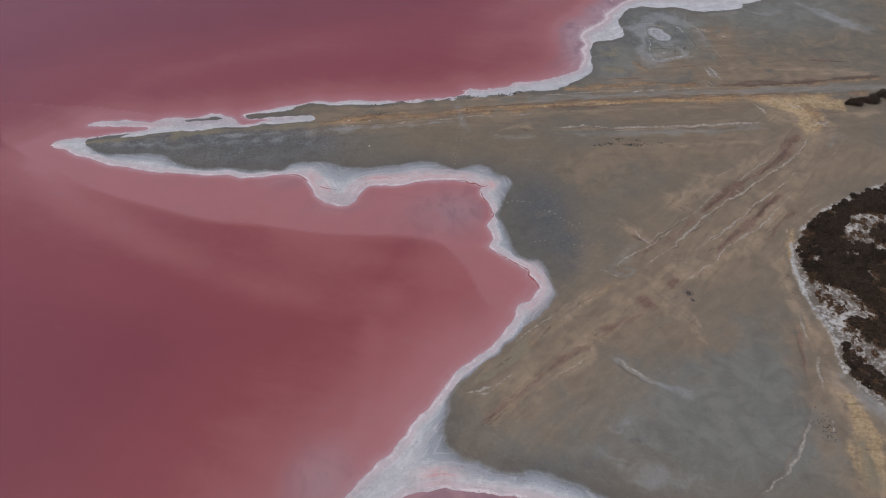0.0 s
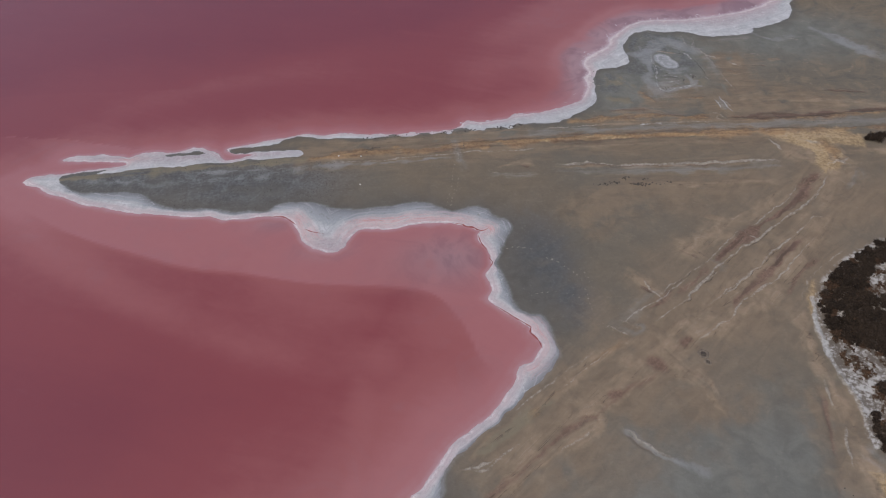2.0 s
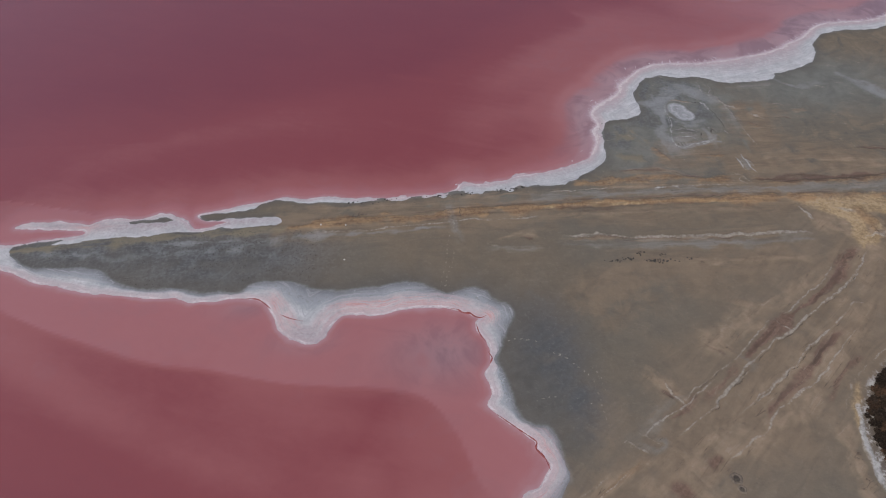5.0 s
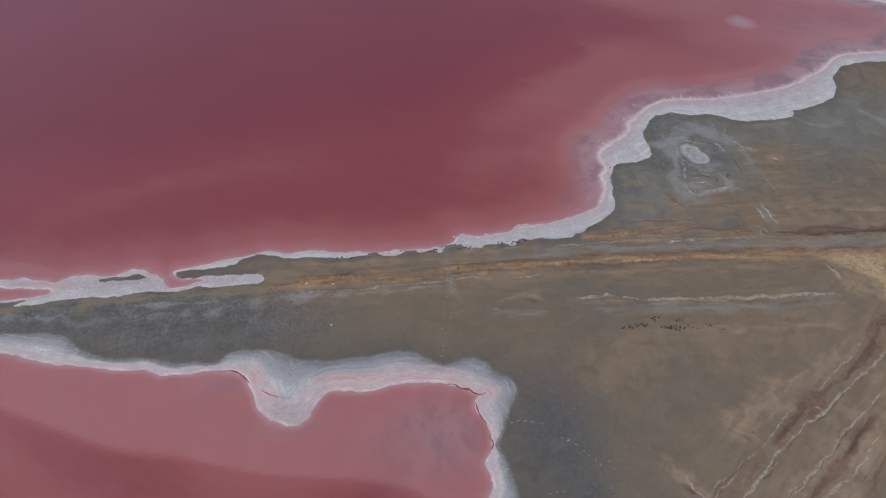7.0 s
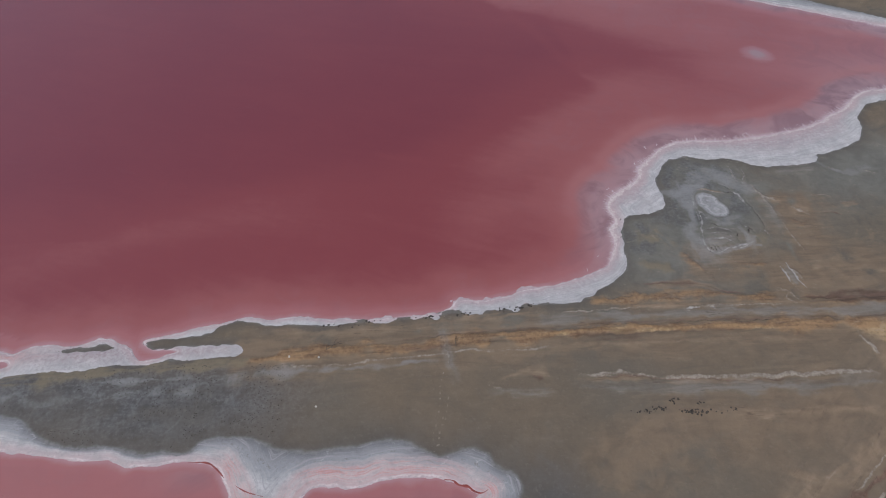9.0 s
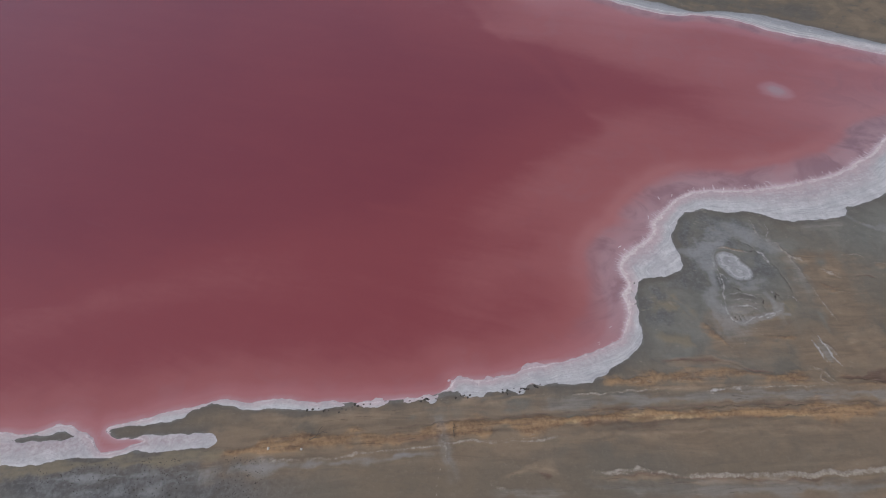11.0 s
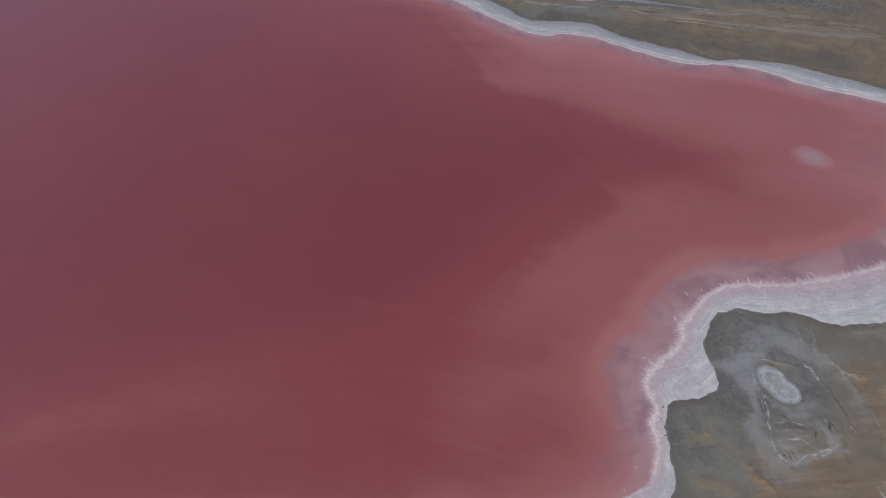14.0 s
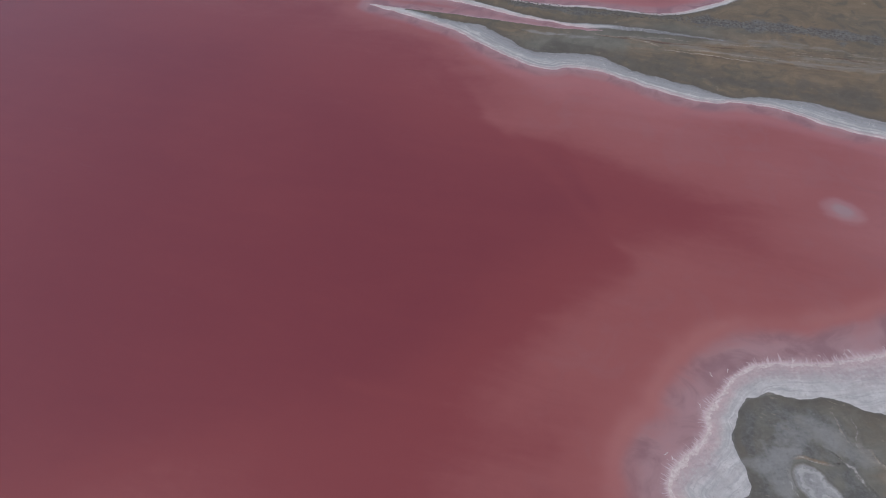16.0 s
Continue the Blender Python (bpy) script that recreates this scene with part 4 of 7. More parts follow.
STROKES.append(('slate2', 1.6, 0.5, [(62.6, 193.4), (68.5, 192.8), (72.5, 190.9)]))
STROKES.append(('warm', 6, 0.9, [(83.7, 183.0), (82.3, 173.9), (81.5, 165.6), (82.1, 160.8)]))
STROKES.append(('warm', 5, 0.8, [(52.6, 163.0), (59.3, 161.9), (66.5, 162.0), (71.9, 162.8)]))
STROKES.append(('rust', 1.2, 0.5, [(63.5, 162.2), (67.2, 161.4), (71.4, 161.6)]))
STROKES.append(('olive', 1.6, 0.6, [(48.9, 171.3), (50.4, 169.3)]))
STROKES.append(('rust', 1, 0.5, [(79.4, 173.5), (81.4, 172.0), (83.8, 172.5)]))
STROKES.append(('pale', 0.25, 0.5, [(80.3, 170.8), (83.7, 171.2), (85.6, 169.7)]))
STROKES.append(('pale', 0.22, 0.9, [(25.6, 152.2), (30.7, 152.3), (36.7, 152.3), (40.1, 152.2), (42.8, 152.2)]))
STROKES.append(('pale', 0.25, 1, [(50.5, 151.6), (53.5, 151.5), (56.4, 151.4)]))
STROKES.append(('pale', 0.22, 0.7, [(59.0, 151.6), (62.7, 151.3), (66.9, 151.0)]))
STROKES.append(('brown', 0.25, 0.5, [(30.9, 149.3), (37.5, 148.8), (45.7, 148.6), (54.0, 148.3), (62.2, 148.0), (70.3, 147.6)]))
STROKES.append(('brown', 0.9, 0.44, [(30.5, 145.9), (36.7, 145.9), (43.2, 145.9), (47.1, 146.4)]))
STROKES.append(('brown', 0.7, 0.44, [(53.9, 146.0), (58.2, 146.3), (63.6, 146.4)]))
STROKES.append(('tan', 0.7, 0.8, [(25.8, 147.1), (32.0, 147.1), (38.7, 147.2), (43.6, 147.2), (49.4, 147.0), (55.5, 146.9)]))
STROKES.append(('rust', 1.4, 0.7, [(31.1, 154.3), (37.2, 154.4), (44.1, 154.3), (51.6, 153.6)]))
STROKES.append(('tan', 1.6, 0.6, [(44.1, 157.4), (50.0, 157.7), (55.3, 156.6), (59.1, 155.1)]))
STROKES.append(('rust', 1.2, 0.8, [(60.4, 152.9), (65.1, 152.9), (69.6, 152.4)]))
STROKES.append(('dark', 1.2, 0.7, [(44.3, 157.9), (49.6, 158.1), (54.6, 157.1), (59.2, 155.3), (62.7, 154.3)]))
STROKES.append(('dash', 0.13, 0.85, [(10.8, 111.3), (15.6, 111.7), (22.2, 107.6), (27.3, 104.4), (28.7, 98.7)]))
STROKES.append(('dash', 0.13, 0.85, [(19.4, 109.4), (23.2, 106.1), (26.5, 102.6), (27.2, 97.5), (27.6, 93.1), (30.4, 88.6)]))
STROKES.append(('dash', 0.13, 0.85, [(15.4, 98.3), (21.0, 99.2), (26.0, 96.9)]))
STROKES.append(('dash', 0.13, 0.85, [(1.9, 131.5), (1.3, 127.7), (0.3, 125.1)]))
STROKES.append(('pale', 0.4, 0.6, [(63.2, 320.6), (72.7, 316.2), (79.6, 310.7), (88.4, 308.2), (97.9, 304.2), (108.7, 300.7), (120.7, 297.6), (129.0, 294.3), (140.8, 289.3)]))
STROKES.append(('pale', 0.3, 0.6, [(57.4, 323.4), (66.5, 319.6), (78.5, 316.9), (89.8, 312.8), (98.5, 310.0), (108.8, 308.1)]))
STROKES.append(('pale', 0.3, 0.5, [(97.7, 307.6), (110.3, 305.0), (122.6, 302.0), (134.3, 298.6), (143.8, 295.0)]))
STROKES.append(('pale', 0.3, 0.5, [(109.8, 310.6), (116.0, 309.1), (121.8, 308.1)]))
STROKES.append(('halo', 1, 0.6, [(52.8, 321.7), (56.9, 320.9), (60.4, 320.7)]))
STROKES.append(('tan', 1.5, 0.3, [(65.2, 320.1), (74.6, 315.2), (82.4, 310.9), (91.0, 307.9), (103.1, 303.6), (114.8, 299.4), (126.3, 295.6)]))
STROKES.append(('brown', 0.5, 0.7, [(59.9, 322.0), (70.3, 317.7), (80.4, 313.7), (89.2, 310.9), (99.4, 308.4)]))
STROKES.append(('rust', 1, 0.19, [(66.5, 319.6), (79.2, 314.2), (94.1, 308.9), (107.6, 304.9)]))
STROKES.append(('gravel', 2.2, 0.8, [(90.0, 313.2), (105.5, 310.2), (117.8, 306.8), (129.2, 301.9), (143.6, 294.8)]))
STROKES.append(('gravel', 1.6, 0.7, [(109.3, 302.4), (121.3, 299.1), (132.5, 294.9), (141.6, 290.9)]))
STROKES.append(('brown', 0.4, 0.6, [(109.8, 303.7), (122.0, 300.8), (130.3, 297.1), (142.4, 292.3)]))
STROKES.append(('tan', 1.2, 0.28, [(117.5, 298.0), (125.9, 294.7), (133.8, 290.9), (140.2, 288.2)]))
STROKES.append(('dark', 5, 0.9, [(41.9, 317.9), (64.9, 307.1), (91.9, 290.7), (112.3, 284.3), (126.0, 276.2)]))
STROKES.append(('slate2', 2.2, 0.8, [(37.0, 346.9), (47.4, 341.6), (61.0, 336.0), (74.9, 333.4), (86.2, 329.0)]))
STROKES.append(('slate2', 3.5, 1, [(90.9, 326.9), (103.1, 321.8), (118.5, 317.0), (132.9, 311.2), (142.2, 307.1)]))
STROKES.append(('ochre', 1.25, 1, [(88.2, 129.8), (83.2, 126.2), (79.4, 121.7), (74.6, 118.0), (69.0, 114.4), (65.0, 111.6), (61.1, 108.9), (57.2, 106.0), (54.3, 104.0)]))
STROKES.append(('brown', 0.55, 0.8, [(84.4, 126.9), (80.5, 122.9), (77.0, 119.4), (72.1, 116.4), (67.4, 113.4)]))
STROKES.append(('brown', 0.4, 0.8, [(64.7, 111.7), (61.3, 109.3), (58.1, 106.8), (56.2, 105.3)]))
STROKES.append(('ochre', 1, 0.55, [(54.3, 104.0), (51.3, 101.5), (48.2, 98.7), (44.6, 95.7)]))
STROKES.append(('pale', 0.28, 1, [(88.6, 128.1), (86.1, 125.0), (82.6, 121.9), (80.0, 119.6), (76.3, 117.2), (72.2, 114.3), (67.7, 111.1), (65.8, 109.9), (62.6, 108.2), (59.6, 106.1), (57.2, 104.3), (54.4, 102.3), (52.2, 100.1), (49.7, 98.1), (46.1, 95.3)]))
STROKES.append(('pale', 0.22, 0.8, [(85.7, 124.2), (81.7, 120.5), (77.7, 117.7), (74.0, 115.2)]))
# painted shadow: a dark line along the foot of the pale crest above
STROKES.append(('crack', 0.12, 0.9, [(86.6, 125.0), (82.7, 121.5), (79.9, 119.0), (76.4, 116.7), (72.3, 113.9), (67.8, 110.7), (65.9, 109.5), (62.7, 107.8), (59.7, 105.7), (57.4, 103.8), (54.6, 101.8), (52.3, 99.6), (49.8, 97.6), (46.2, 94.8)]))
STROKES.append(('pale', 0.22, 0.75, [(80.6, 125.9), (77.4, 121.9), (73.9, 119.3), (69.7, 116.3), (66.1, 113.7), (63.0, 112.6), (59.0, 109.5), (55.7, 106.4), (53.4, 104.6), (49.2, 102.0), (44.5, 99.0), (41.3, 96.4)]))
# dark shadow edge painted under the left-hand pale line
STROKES.append(('crack', 0.1, 0.7, [(51.8, 103.2), (47.8, 100.9), (44.4, 98.5), (41.5, 95.9)]))
STROKES.append(('pale', 0.25, 0.9, [(63.3, 113.5), (64.7, 111.7), (66.1, 109.9)]))
STROKES.append(('crack', 0.2, 0.9, [(64.9, 112.3), (65.6, 111.0)]))
STROKES.append(('gravel', 0.8, 0.5, [(54.4, 102.3), (55.8, 102.9), (54.5, 104.4), (53.5, 104.8)]))
STROKES.append(('tan', 1.1, 0.8, [(55.3, 117.9), (58.5, 116.8), (61.6, 115.4), (63.8, 113.3)]))
STROKES.append(('tan', 1.3, 0.9, [(48.7, 109.7), (51.3, 108.9), (52.9, 106.6), (54.1, 105.1)]))
STROKES.append(('brown', 0.3, 0.7, [(48.9, 108.4), (50.7, 106.9), (52.0, 105.6)]))
STROKES.append(('tan', 1.2, 0.9, [(35.3, 104.4), (38.0, 101.4), (40.0, 98.6), (42.5, 95.8)]))
STROKES.append(('brown', 0.45, 0.9, [(38.0, 99.4), (39.6, 98.1), (40.4, 96.9)]))
STROKES.append(('pale', 0.3, 0.7, [(39.3, 101.0), (40.3, 97.6), (41.9, 95.6)]))
STROKES.append(('tan', 1.4, 0.6, [(78.5, 124.8), (73.9, 120.9), (68.3, 117.3), (63.1, 114.5)]))
STROKES.append(('pale', 0.24, 0.9, [(82.7, 114.8), (81.8, 115.4), (80.3, 115.3), (77.7, 113.4), (75.0, 111.3), (72.5, 109.4), (70.2, 107.9), (66.9, 105.2), (63.2, 102.3), (59.0, 99.1), (55.0, 96.2), (52.5, 94.4)]))
# shadow of the second track's pale crest, painted as a thin dark line
STROKES.append(('crack', 0.1, 0.8, [(74.1, 110.3), (70.3, 107.5), (67.0, 104.9), (63.4, 102.0), (59.2, 98.8), (55.2, 95.9), (52.7, 94.2)]))
STROKES.append(('ochre', 1, 0.9, [(75.5, 109.7), (72.3, 107.4), (69.3, 104.9), (66.2, 102.1), (63.3, 99.6), (60.5, 97.8), (57.5, 95.8)]))
STROKES.append(('brown', 0.5, 0.8, [(74.8, 109.2), (71.4, 106.7), (68.4, 104.1), (65.4, 101.5)]))
STROKES.append(('brown', 0.4, 0.7, [(62.8, 99.7), (59.7, 97.2), (56.7, 94.9)]))
STROKES.append(('pale', 0.2, 0.7, [(81.0, 111.9), (78.5, 109.9), (75.3, 107.1), (71.4, 103.8), (68.9, 101.2), (65.3, 98.5), (61.4, 96.1), (57.4, 94.0)]))
STROKES.append(('tan', 1.8, 0.75, [(81.5, 113.4), (77.9, 109.9), (74.4, 106.5), (70.8, 103.2), (67.4, 100.3)]))
STROKES.append(('pale', 0.2, 0.6, [(83.0, 106.6), (77.8, 102.7), (73.9, 99.5), (71.0, 96.4), (68.9, 93.4)]))
STROKES.append(('ochre', 1.6, 0.55, [(77.4, 104.1), (72.9, 101.6), (69.4, 98.5), (66.0, 94.2)]))
STROKES.append(('pale', 0.26, 0.95, [(55.1, 101.9), (52.8, 100.1), (50.9, 98.8), (49.0, 97.3), (47.0, 95.5), (44.2, 93.7), (42.1, 92.2), (39.4, 90.5)]))
# thin dark stroke painted as shade just below this pale line
STROKES.append(('crack', 0.1, 0.8, [(55.1, 101.5), (52.8, 99.7), (50.9, 98.4), (49.0, 96.8), (47.1, 95.1), (44.3, 93.3)]))
STROKES.append(('pale', 0.22, 0.85, [(48.7, 101.0), (45.7, 98.7), (42.8, 96.5), (38.8, 94.4), (36.2, 93.0), (33.4, 90.6), (34.3, 89.6), (36.1, 88.2)]))
STROKES.append(('ochre', 0.8, 0.7, [(45.6, 98.4), (42.7, 96.2), (39.9, 94.3), (37.2, 92.6)]))
STROKES.append(('brown', 0.4, 0.9, [(41.4, 95.6), (42.0, 94.7)]))
STROKES.append(('gravel', 1.3, 0.6, [(30.0, 89.9), (32.0, 89.1), (34.4, 87.7), (36.8, 88.8), (34.0, 90.8)]))
STROKES.append(('pale', 0.2, 0.7, [(29.7, 89.9), (31.6, 88.5), (33.2, 87.2)]))
STROKES.append(('pale', 0.2, 0.6, [(32.2, 91.3), (33.8, 89.9), (36.3, 88.0)]))
STROKES.append(('pale', 0.22, 0.8, [(61.7, 101.5), (57.0, 98.2), (53.2, 95.4), (49.9, 93.0)]))
# shade side of the short pale crest, painted dark
STROKES.append(('crack', 0.1, 0.7, [(61.8, 101.1), (57.1, 97.9), (53.3, 95.1), (50.0, 92.7)]))
STROKES.append(('pale', 0.3, 0.75, [(64.8, 98.4), (60.7, 95.9), (56.4, 93.2), (54.3, 90.4), (50.9, 88.5), (47.4, 86.2), (44.9, 84.3)]))
STROKES.append(('ochre', 0.9, 0.8, [(65.1, 99.8), (60.7, 97.3), (56.6, 94.5), (54.2, 91.7)]))
STROKES.append(('tan', 1.4, 0.8, [(58.1, 93.4), (53.4, 89.5), (48.7, 86.8), (44.3, 84.6), (40.7, 83.4), (38.3, 84.1)]))
STROKES.append(('ochre', 1.1, 0.8, [(42.3, 84.2), (43.9, 85.1), (44.5, 84.6)]))
STROKES.append(('tan', 0.8, 0.9, [(38.4, 84.7), (40.0, 82.8), (42.4, 80.4), (44.6, 77.5), (45.9, 75.2), (46.1, 72.9)]))
STROKES.append(('brown', 0.3, 0.3, [(38.7, 84.7), (40.1, 82.3), (42.6, 79.3), (45.0, 76.4), (45.9, 73.1)]))
STROKES.append(('ochre', 1.2, 0.8, [(34.7, 80.6), (36.5, 81.6), (37.5, 80.4), (36.3, 78.8)]))
STROKES.append(('ochre', 1.2, 0.9, [(26.8, 74.0), (28.6, 75.5), (29.9, 74.6)]))
STROKES.append(('tan', 0.8, 0.8, [(26.6, 76.9), (30.9, 79.7), (34.5, 82.0), (36.9, 83.0)]))
STROKES.append(('tan', 0.8, 0.9, [(37.6, 78.0), (35.6, 78.3), (32.8, 77.1), (29.7, 74.6), (25.9, 73.3), (23.2, 72.4)]))
STROKES.append(('rust', 0.6, 0.55, [(32.4, 86.3), (27.4, 83.1), (23.1, 79.9), (19.0, 76.9), (14.4, 73.4), (10.5, 70.1)]))
STROKES.append(('pale', 0.16, 0.6, [(30.0, 85.0), (26.1, 82.0), (22.5, 79.4), (18.4, 76.4)]))
STROKES.append(('tan', 1, 0.8, [(33.6, 86.8), (28.0, 83.3), (22.5, 79.1), (17.2, 75.4), (12.2, 71.8)]))
STROKES.append(('ochre', 1, 0.6, [(20.4, 70.6), (22.5, 71.2), (24.0, 69.4)]))
STROKES.append(('tan', 0.8, 0.8, [(23.4, 73.4), (24.7, 71.3), (24.0, 69.1), (22.4, 68.2)]))
STROKES.append(('gold', 2.4, 1.1, [(82.9, 143.5), (87.0, 142.1), (90.1, 138.3), (90.7, 133.9), (92.4, 131.9)]))
STROKES.append(('gold', 2.2, 1, [(87.6, 143.6), (93.5, 141.5), (99.0, 140.5), (104.2, 141.5)]))
STROKES.append(('gold', 2, 0.9, [(89.8, 139.3), (94.1, 137.0), (95.9, 133.9)]))
STROKES.append(('tan', 2.6, 0.9, [(84.2, 141.8), (84.6, 136.3), (87.4, 133.7), (88.7, 130.8)]))
STROKES.append(('pale', 0.5, 0.9, [(80.6, 143.0), (81.4, 140.6), (82.0, 138.0)]))
STROKES.append(('pale', 0.8, 0.8, [(91.4, 132.4), (93.4, 132.7), (94.7, 132.0)]))
STROKES.append(('gravel', 1.2, 0.5, [(95.3, 131.2), (96.3, 129.2), (93.0, 125.0), (90.3, 122.7)]))
STROKES.append(('gravel', 1.3, 0.7, [(25.5, 135.5), (38.3, 134.4), (52.5, 133.7), (66.4, 132.9), (80.6, 132.9)]))
STROKES.append(('tan', 0.9, 0.75, [(27.7, 137.0), (34.8, 136.6), (41.8, 135.5), (49.6, 135.1), (56.6, 134.7), (64.3, 134.1)]))
STROKES.append(('ochre', 0.5, 0.5, [(28.4, 137.7), (37.5, 136.9), (45.1, 135.7), (52.9, 135.3)]))
STROKES.append(('tan', 1, 0.6, [(51.0, 128.6), (59.8, 128.3), (68.6, 128.2), (77.9, 127.6)]))
STROKES.append(('halo', 0.35, 0.35, [(24.3, 53.7), (25.0, 53.2), (26.2, 53.4), (27.2, 54.4)]))
STROKES.append(('halo', 0.35, 0.35, [(28.3, 53.5), (28.6, 52.7)]))
STROKES.append(('halo', 0.35, 0.35, [(28.4, 50.8), (29.4, 51.0), (30.4, 51.8)]))
STROKES.append(('halo', 0.35, 0.35, [(28.5, 42.4), (29.7, 42.2)]))
STROKES.append(('halo', 0.35, 0.35, [(31.4, 44.4), (32.4, 43.9), (33.6, 42.8)]))
STROKES.append(('halo', 0.35, 0.35, [(22.2, 49.4), (25.8, 48.2), (29.4, 47.0)]))
STROKES.append(('dark', 0.5, 0.9, [(24.9, 54.1), (26.4, 54.2)]))
STROKES.append(('dark', 0.5, 0.9, [(28.3, 51.6), (29.6, 51.8)]))
STROKES.append(('dark', 0.5, 0.9, [(29.1, 42.8), (30.0, 42.6)]))
STROKES.append(('dark', 0.5, 0.9, [(32.3, 43.3), (34.4, 42.5)]))
STROKES.append(('pale', 0.35, 0.8, [(27.1, 69.8), (29.1, 67.8), (30.8, 65.5), (33.0, 63.5), (35.7, 61.8)]))
# painted shadow line beneath the white crest
STROKES.append(('crack', 0.14, 0.7, [(28.1, 68.2), (29.8, 66.0), (31.9, 63.8), (33.7, 62.4)]))
STROKES.append(('ochre', 0.8, 0.7, [(26.3, 74.5), (28.4, 75.1), (32.2, 76.9)]))
STROKES.append(('tan', 0.7, 0.9, [(2.6, 55.5), (8.1, 59.4), (13.9, 63.5), (19.2, 66.8), (24.0, 69.4), (24.6, 71.3), (22.3, 72.1), (19.2, 70.3)]))
STROKES.append(('ochre', 0.9, 0.6, [(2.1, 55.8), (7.7, 60.6), (12.9, 64.5), (18.4, 68.5), (23.2, 71.1)]))
STROKES.append(('olive', 1, 0.9, [(1.2, 64.9), (4.5, 66.5), (8.6, 69.1), (13.4, 72.0), (18.3, 75.1)]))
STROKES.append(('pale', 0.5, 0.75, [(1.0, 62.3), (3.7, 62.5), (6.5, 64.6), (10.0, 66.8)]))
STROKES.append(('pale', 0.3, 0.9, [(65.2, 75.0), (65.0, 72.6), (64.9, 70.0)]))
STROKES.append(('pale', 0.3, 1, [(65.0, 66.0), (64.2, 63.1), (63.5, 60.2)]))
STROKES.append(('pale', 0.26, 1, [(59.1, 54.2), (57.2, 51.5), (55.2, 48.4), (53.1, 46.0), (48.9, 43.2), (45.4, 40.9)]))
STROKES.append(('ochre', 0.6, 0.3, [(60.6, 57.6), (58.2, 53.3), (54.1, 48.0), (50.9, 45.1)]))
STROKES.append(('ochre', 0.5, 0.5, [(64.3, 73.9), (63.3, 68.6), (61.9, 63.2), (61.0, 58.6)]))
STROKES.append(('dark', 0.9, 0.9, [(61.5, 54.5), (60.6, 52.2), (61.4, 50.7)]))
STROKES.append(('white', 0.2, 0.9, [(62.6, 53.3), (61.8, 51.2)]))
STROKES.append(('white', 0.9, 1.2, [(70.8, 92.6), (69.4, 87.7), (68.6, 82.4), (68.8, 77.8)]))
STROKES.append(('white', 0.7, 1, [(69.3, 76.6), (70.0, 72.3), (70.8, 68.7)]))
STROKES.append(('gold', 1.6, 0.8, [(65.1, 58.8), (66.7, 57.2), (66.3, 52.3), (64.1, 45.6), (62.4, 40.2)]))
STROKES.append(('tan', 0.8, 0.8, [(68.2, 91.4), (66.4, 87.3), (66.4, 82.5), (66.1, 78.7)]))
STROKES.append(('tan', 0.6, 0.7, [(67.6, 71.2), (66.9, 67.8), (66.9, 64.0), (67.1, 60.2)]))
STROKES.append(('pale', 0.2, 0.5, [(83.4, 106.4), (77.7, 102.4), (72.7, 98.8), (69.8, 94.9)]))
STROKES.append(('white', 0.22, 1.1, [(72.7, 160.3), (73.0, 157.9), (73.3, 155.9), (73.5, 154.5)]))
STROKES.append(('white', 0.22, 1.1, [(74.2, 161.3), (74.5, 158.9), (74.8, 156.3), (75.3, 154.8)]))
STROKES.append(('gravel', 0.8, 1, [(73.4, 160.4), (74.0, 157.8), (74.4, 154.9)]))
STROKES.append(('ochre', 0.6, 0.6, [(43.0, 158.1), (48.4, 157.7), (52.9, 157.6), (56.6, 156.6), (59.9, 154.9), (63.6, 154.1)]))
STROKES.append(('crack', 0.12, 0.6, [(49.0, 157.9), (52.9, 157.6), (56.1, 156.8), (59.5, 155.1), (63.1, 154.3)]))
STROKES.append(('crack', 0.14, 0.8, [(30.5, 151.8), (36.4, 152.1), (42.8, 152.1)]))
STROKES.append(('white', 0.14, 1.1, [(50.8, 151.5), (53.0, 151.4)]))
STROKES.append(('white', 0.14, 1.1, [(54.9, 151.3), (56.1, 151.3)]))
STROKES.append(('pale', 0.2, 0.8, [(71.5, 154.1), (70.7, 152.0), (71.9, 150.9)]))
STROKES.append(('pale', 0.2, 0.8, [(69.6, 155.3), (71.5, 154.1), (73.2, 151.0)]))
STROKES.append(('crack', 0.14, 0.7, [(30.0, 149.2), (39.3, 148.3), (48.8, 148.4), (60.0, 147.9), (70.2, 147.3)]))
STROKES.append(('gold', 0.45, 0.9, [(29.5, 147.3), (35.1, 146.9), (42.6, 146.6), (50.2, 146.8), (55.8, 146.7), (62.0, 145.9), (67.6, 145.7)]))
STROKES.append(('slate2', 5, 0.62, [(45.7, 174.1), (46.5, 169.2)]))
STROKES.append(('slate2', 6, 0.6, [(59.1, 192.1), (63.3, 189.3), (58.9, 180.4), (57.7, 172.2)]))
STROKES.append(('slate2', 4, 0.5, [(64.0, 171.8), (71.2, 181.7), (71.3, 188.6), (66.7, 192.7)]))
STROKES.append(('halo', 1.6, 0.6, [(56.2, 184.0), (60.1, 183.7), (64.8, 188.0), (69.3, 188.8)]))
STROKES.append(('olive', 2.2, 0.6, [(48.0, 173.9), (51.2, 169.8), (52.6, 166.0)]))
STROKES.append(('rust', 1, 0.45, [(49.0, 168.5), (52.0, 169.3)]))
STROKES.append(('dark', 0.8, 0.8, [(62.6, 172.9), (65.8, 171.6), (67.8, 170.0)]))
STROKES.append(('crack', 0.14, 1, [(60.0, 166.6), (60.5, 165.4), (62.0, 166.1)]))
STROKES.append(('crack', 0.12, 1, [(62.0, 167.2), (62.7, 165.7)]))
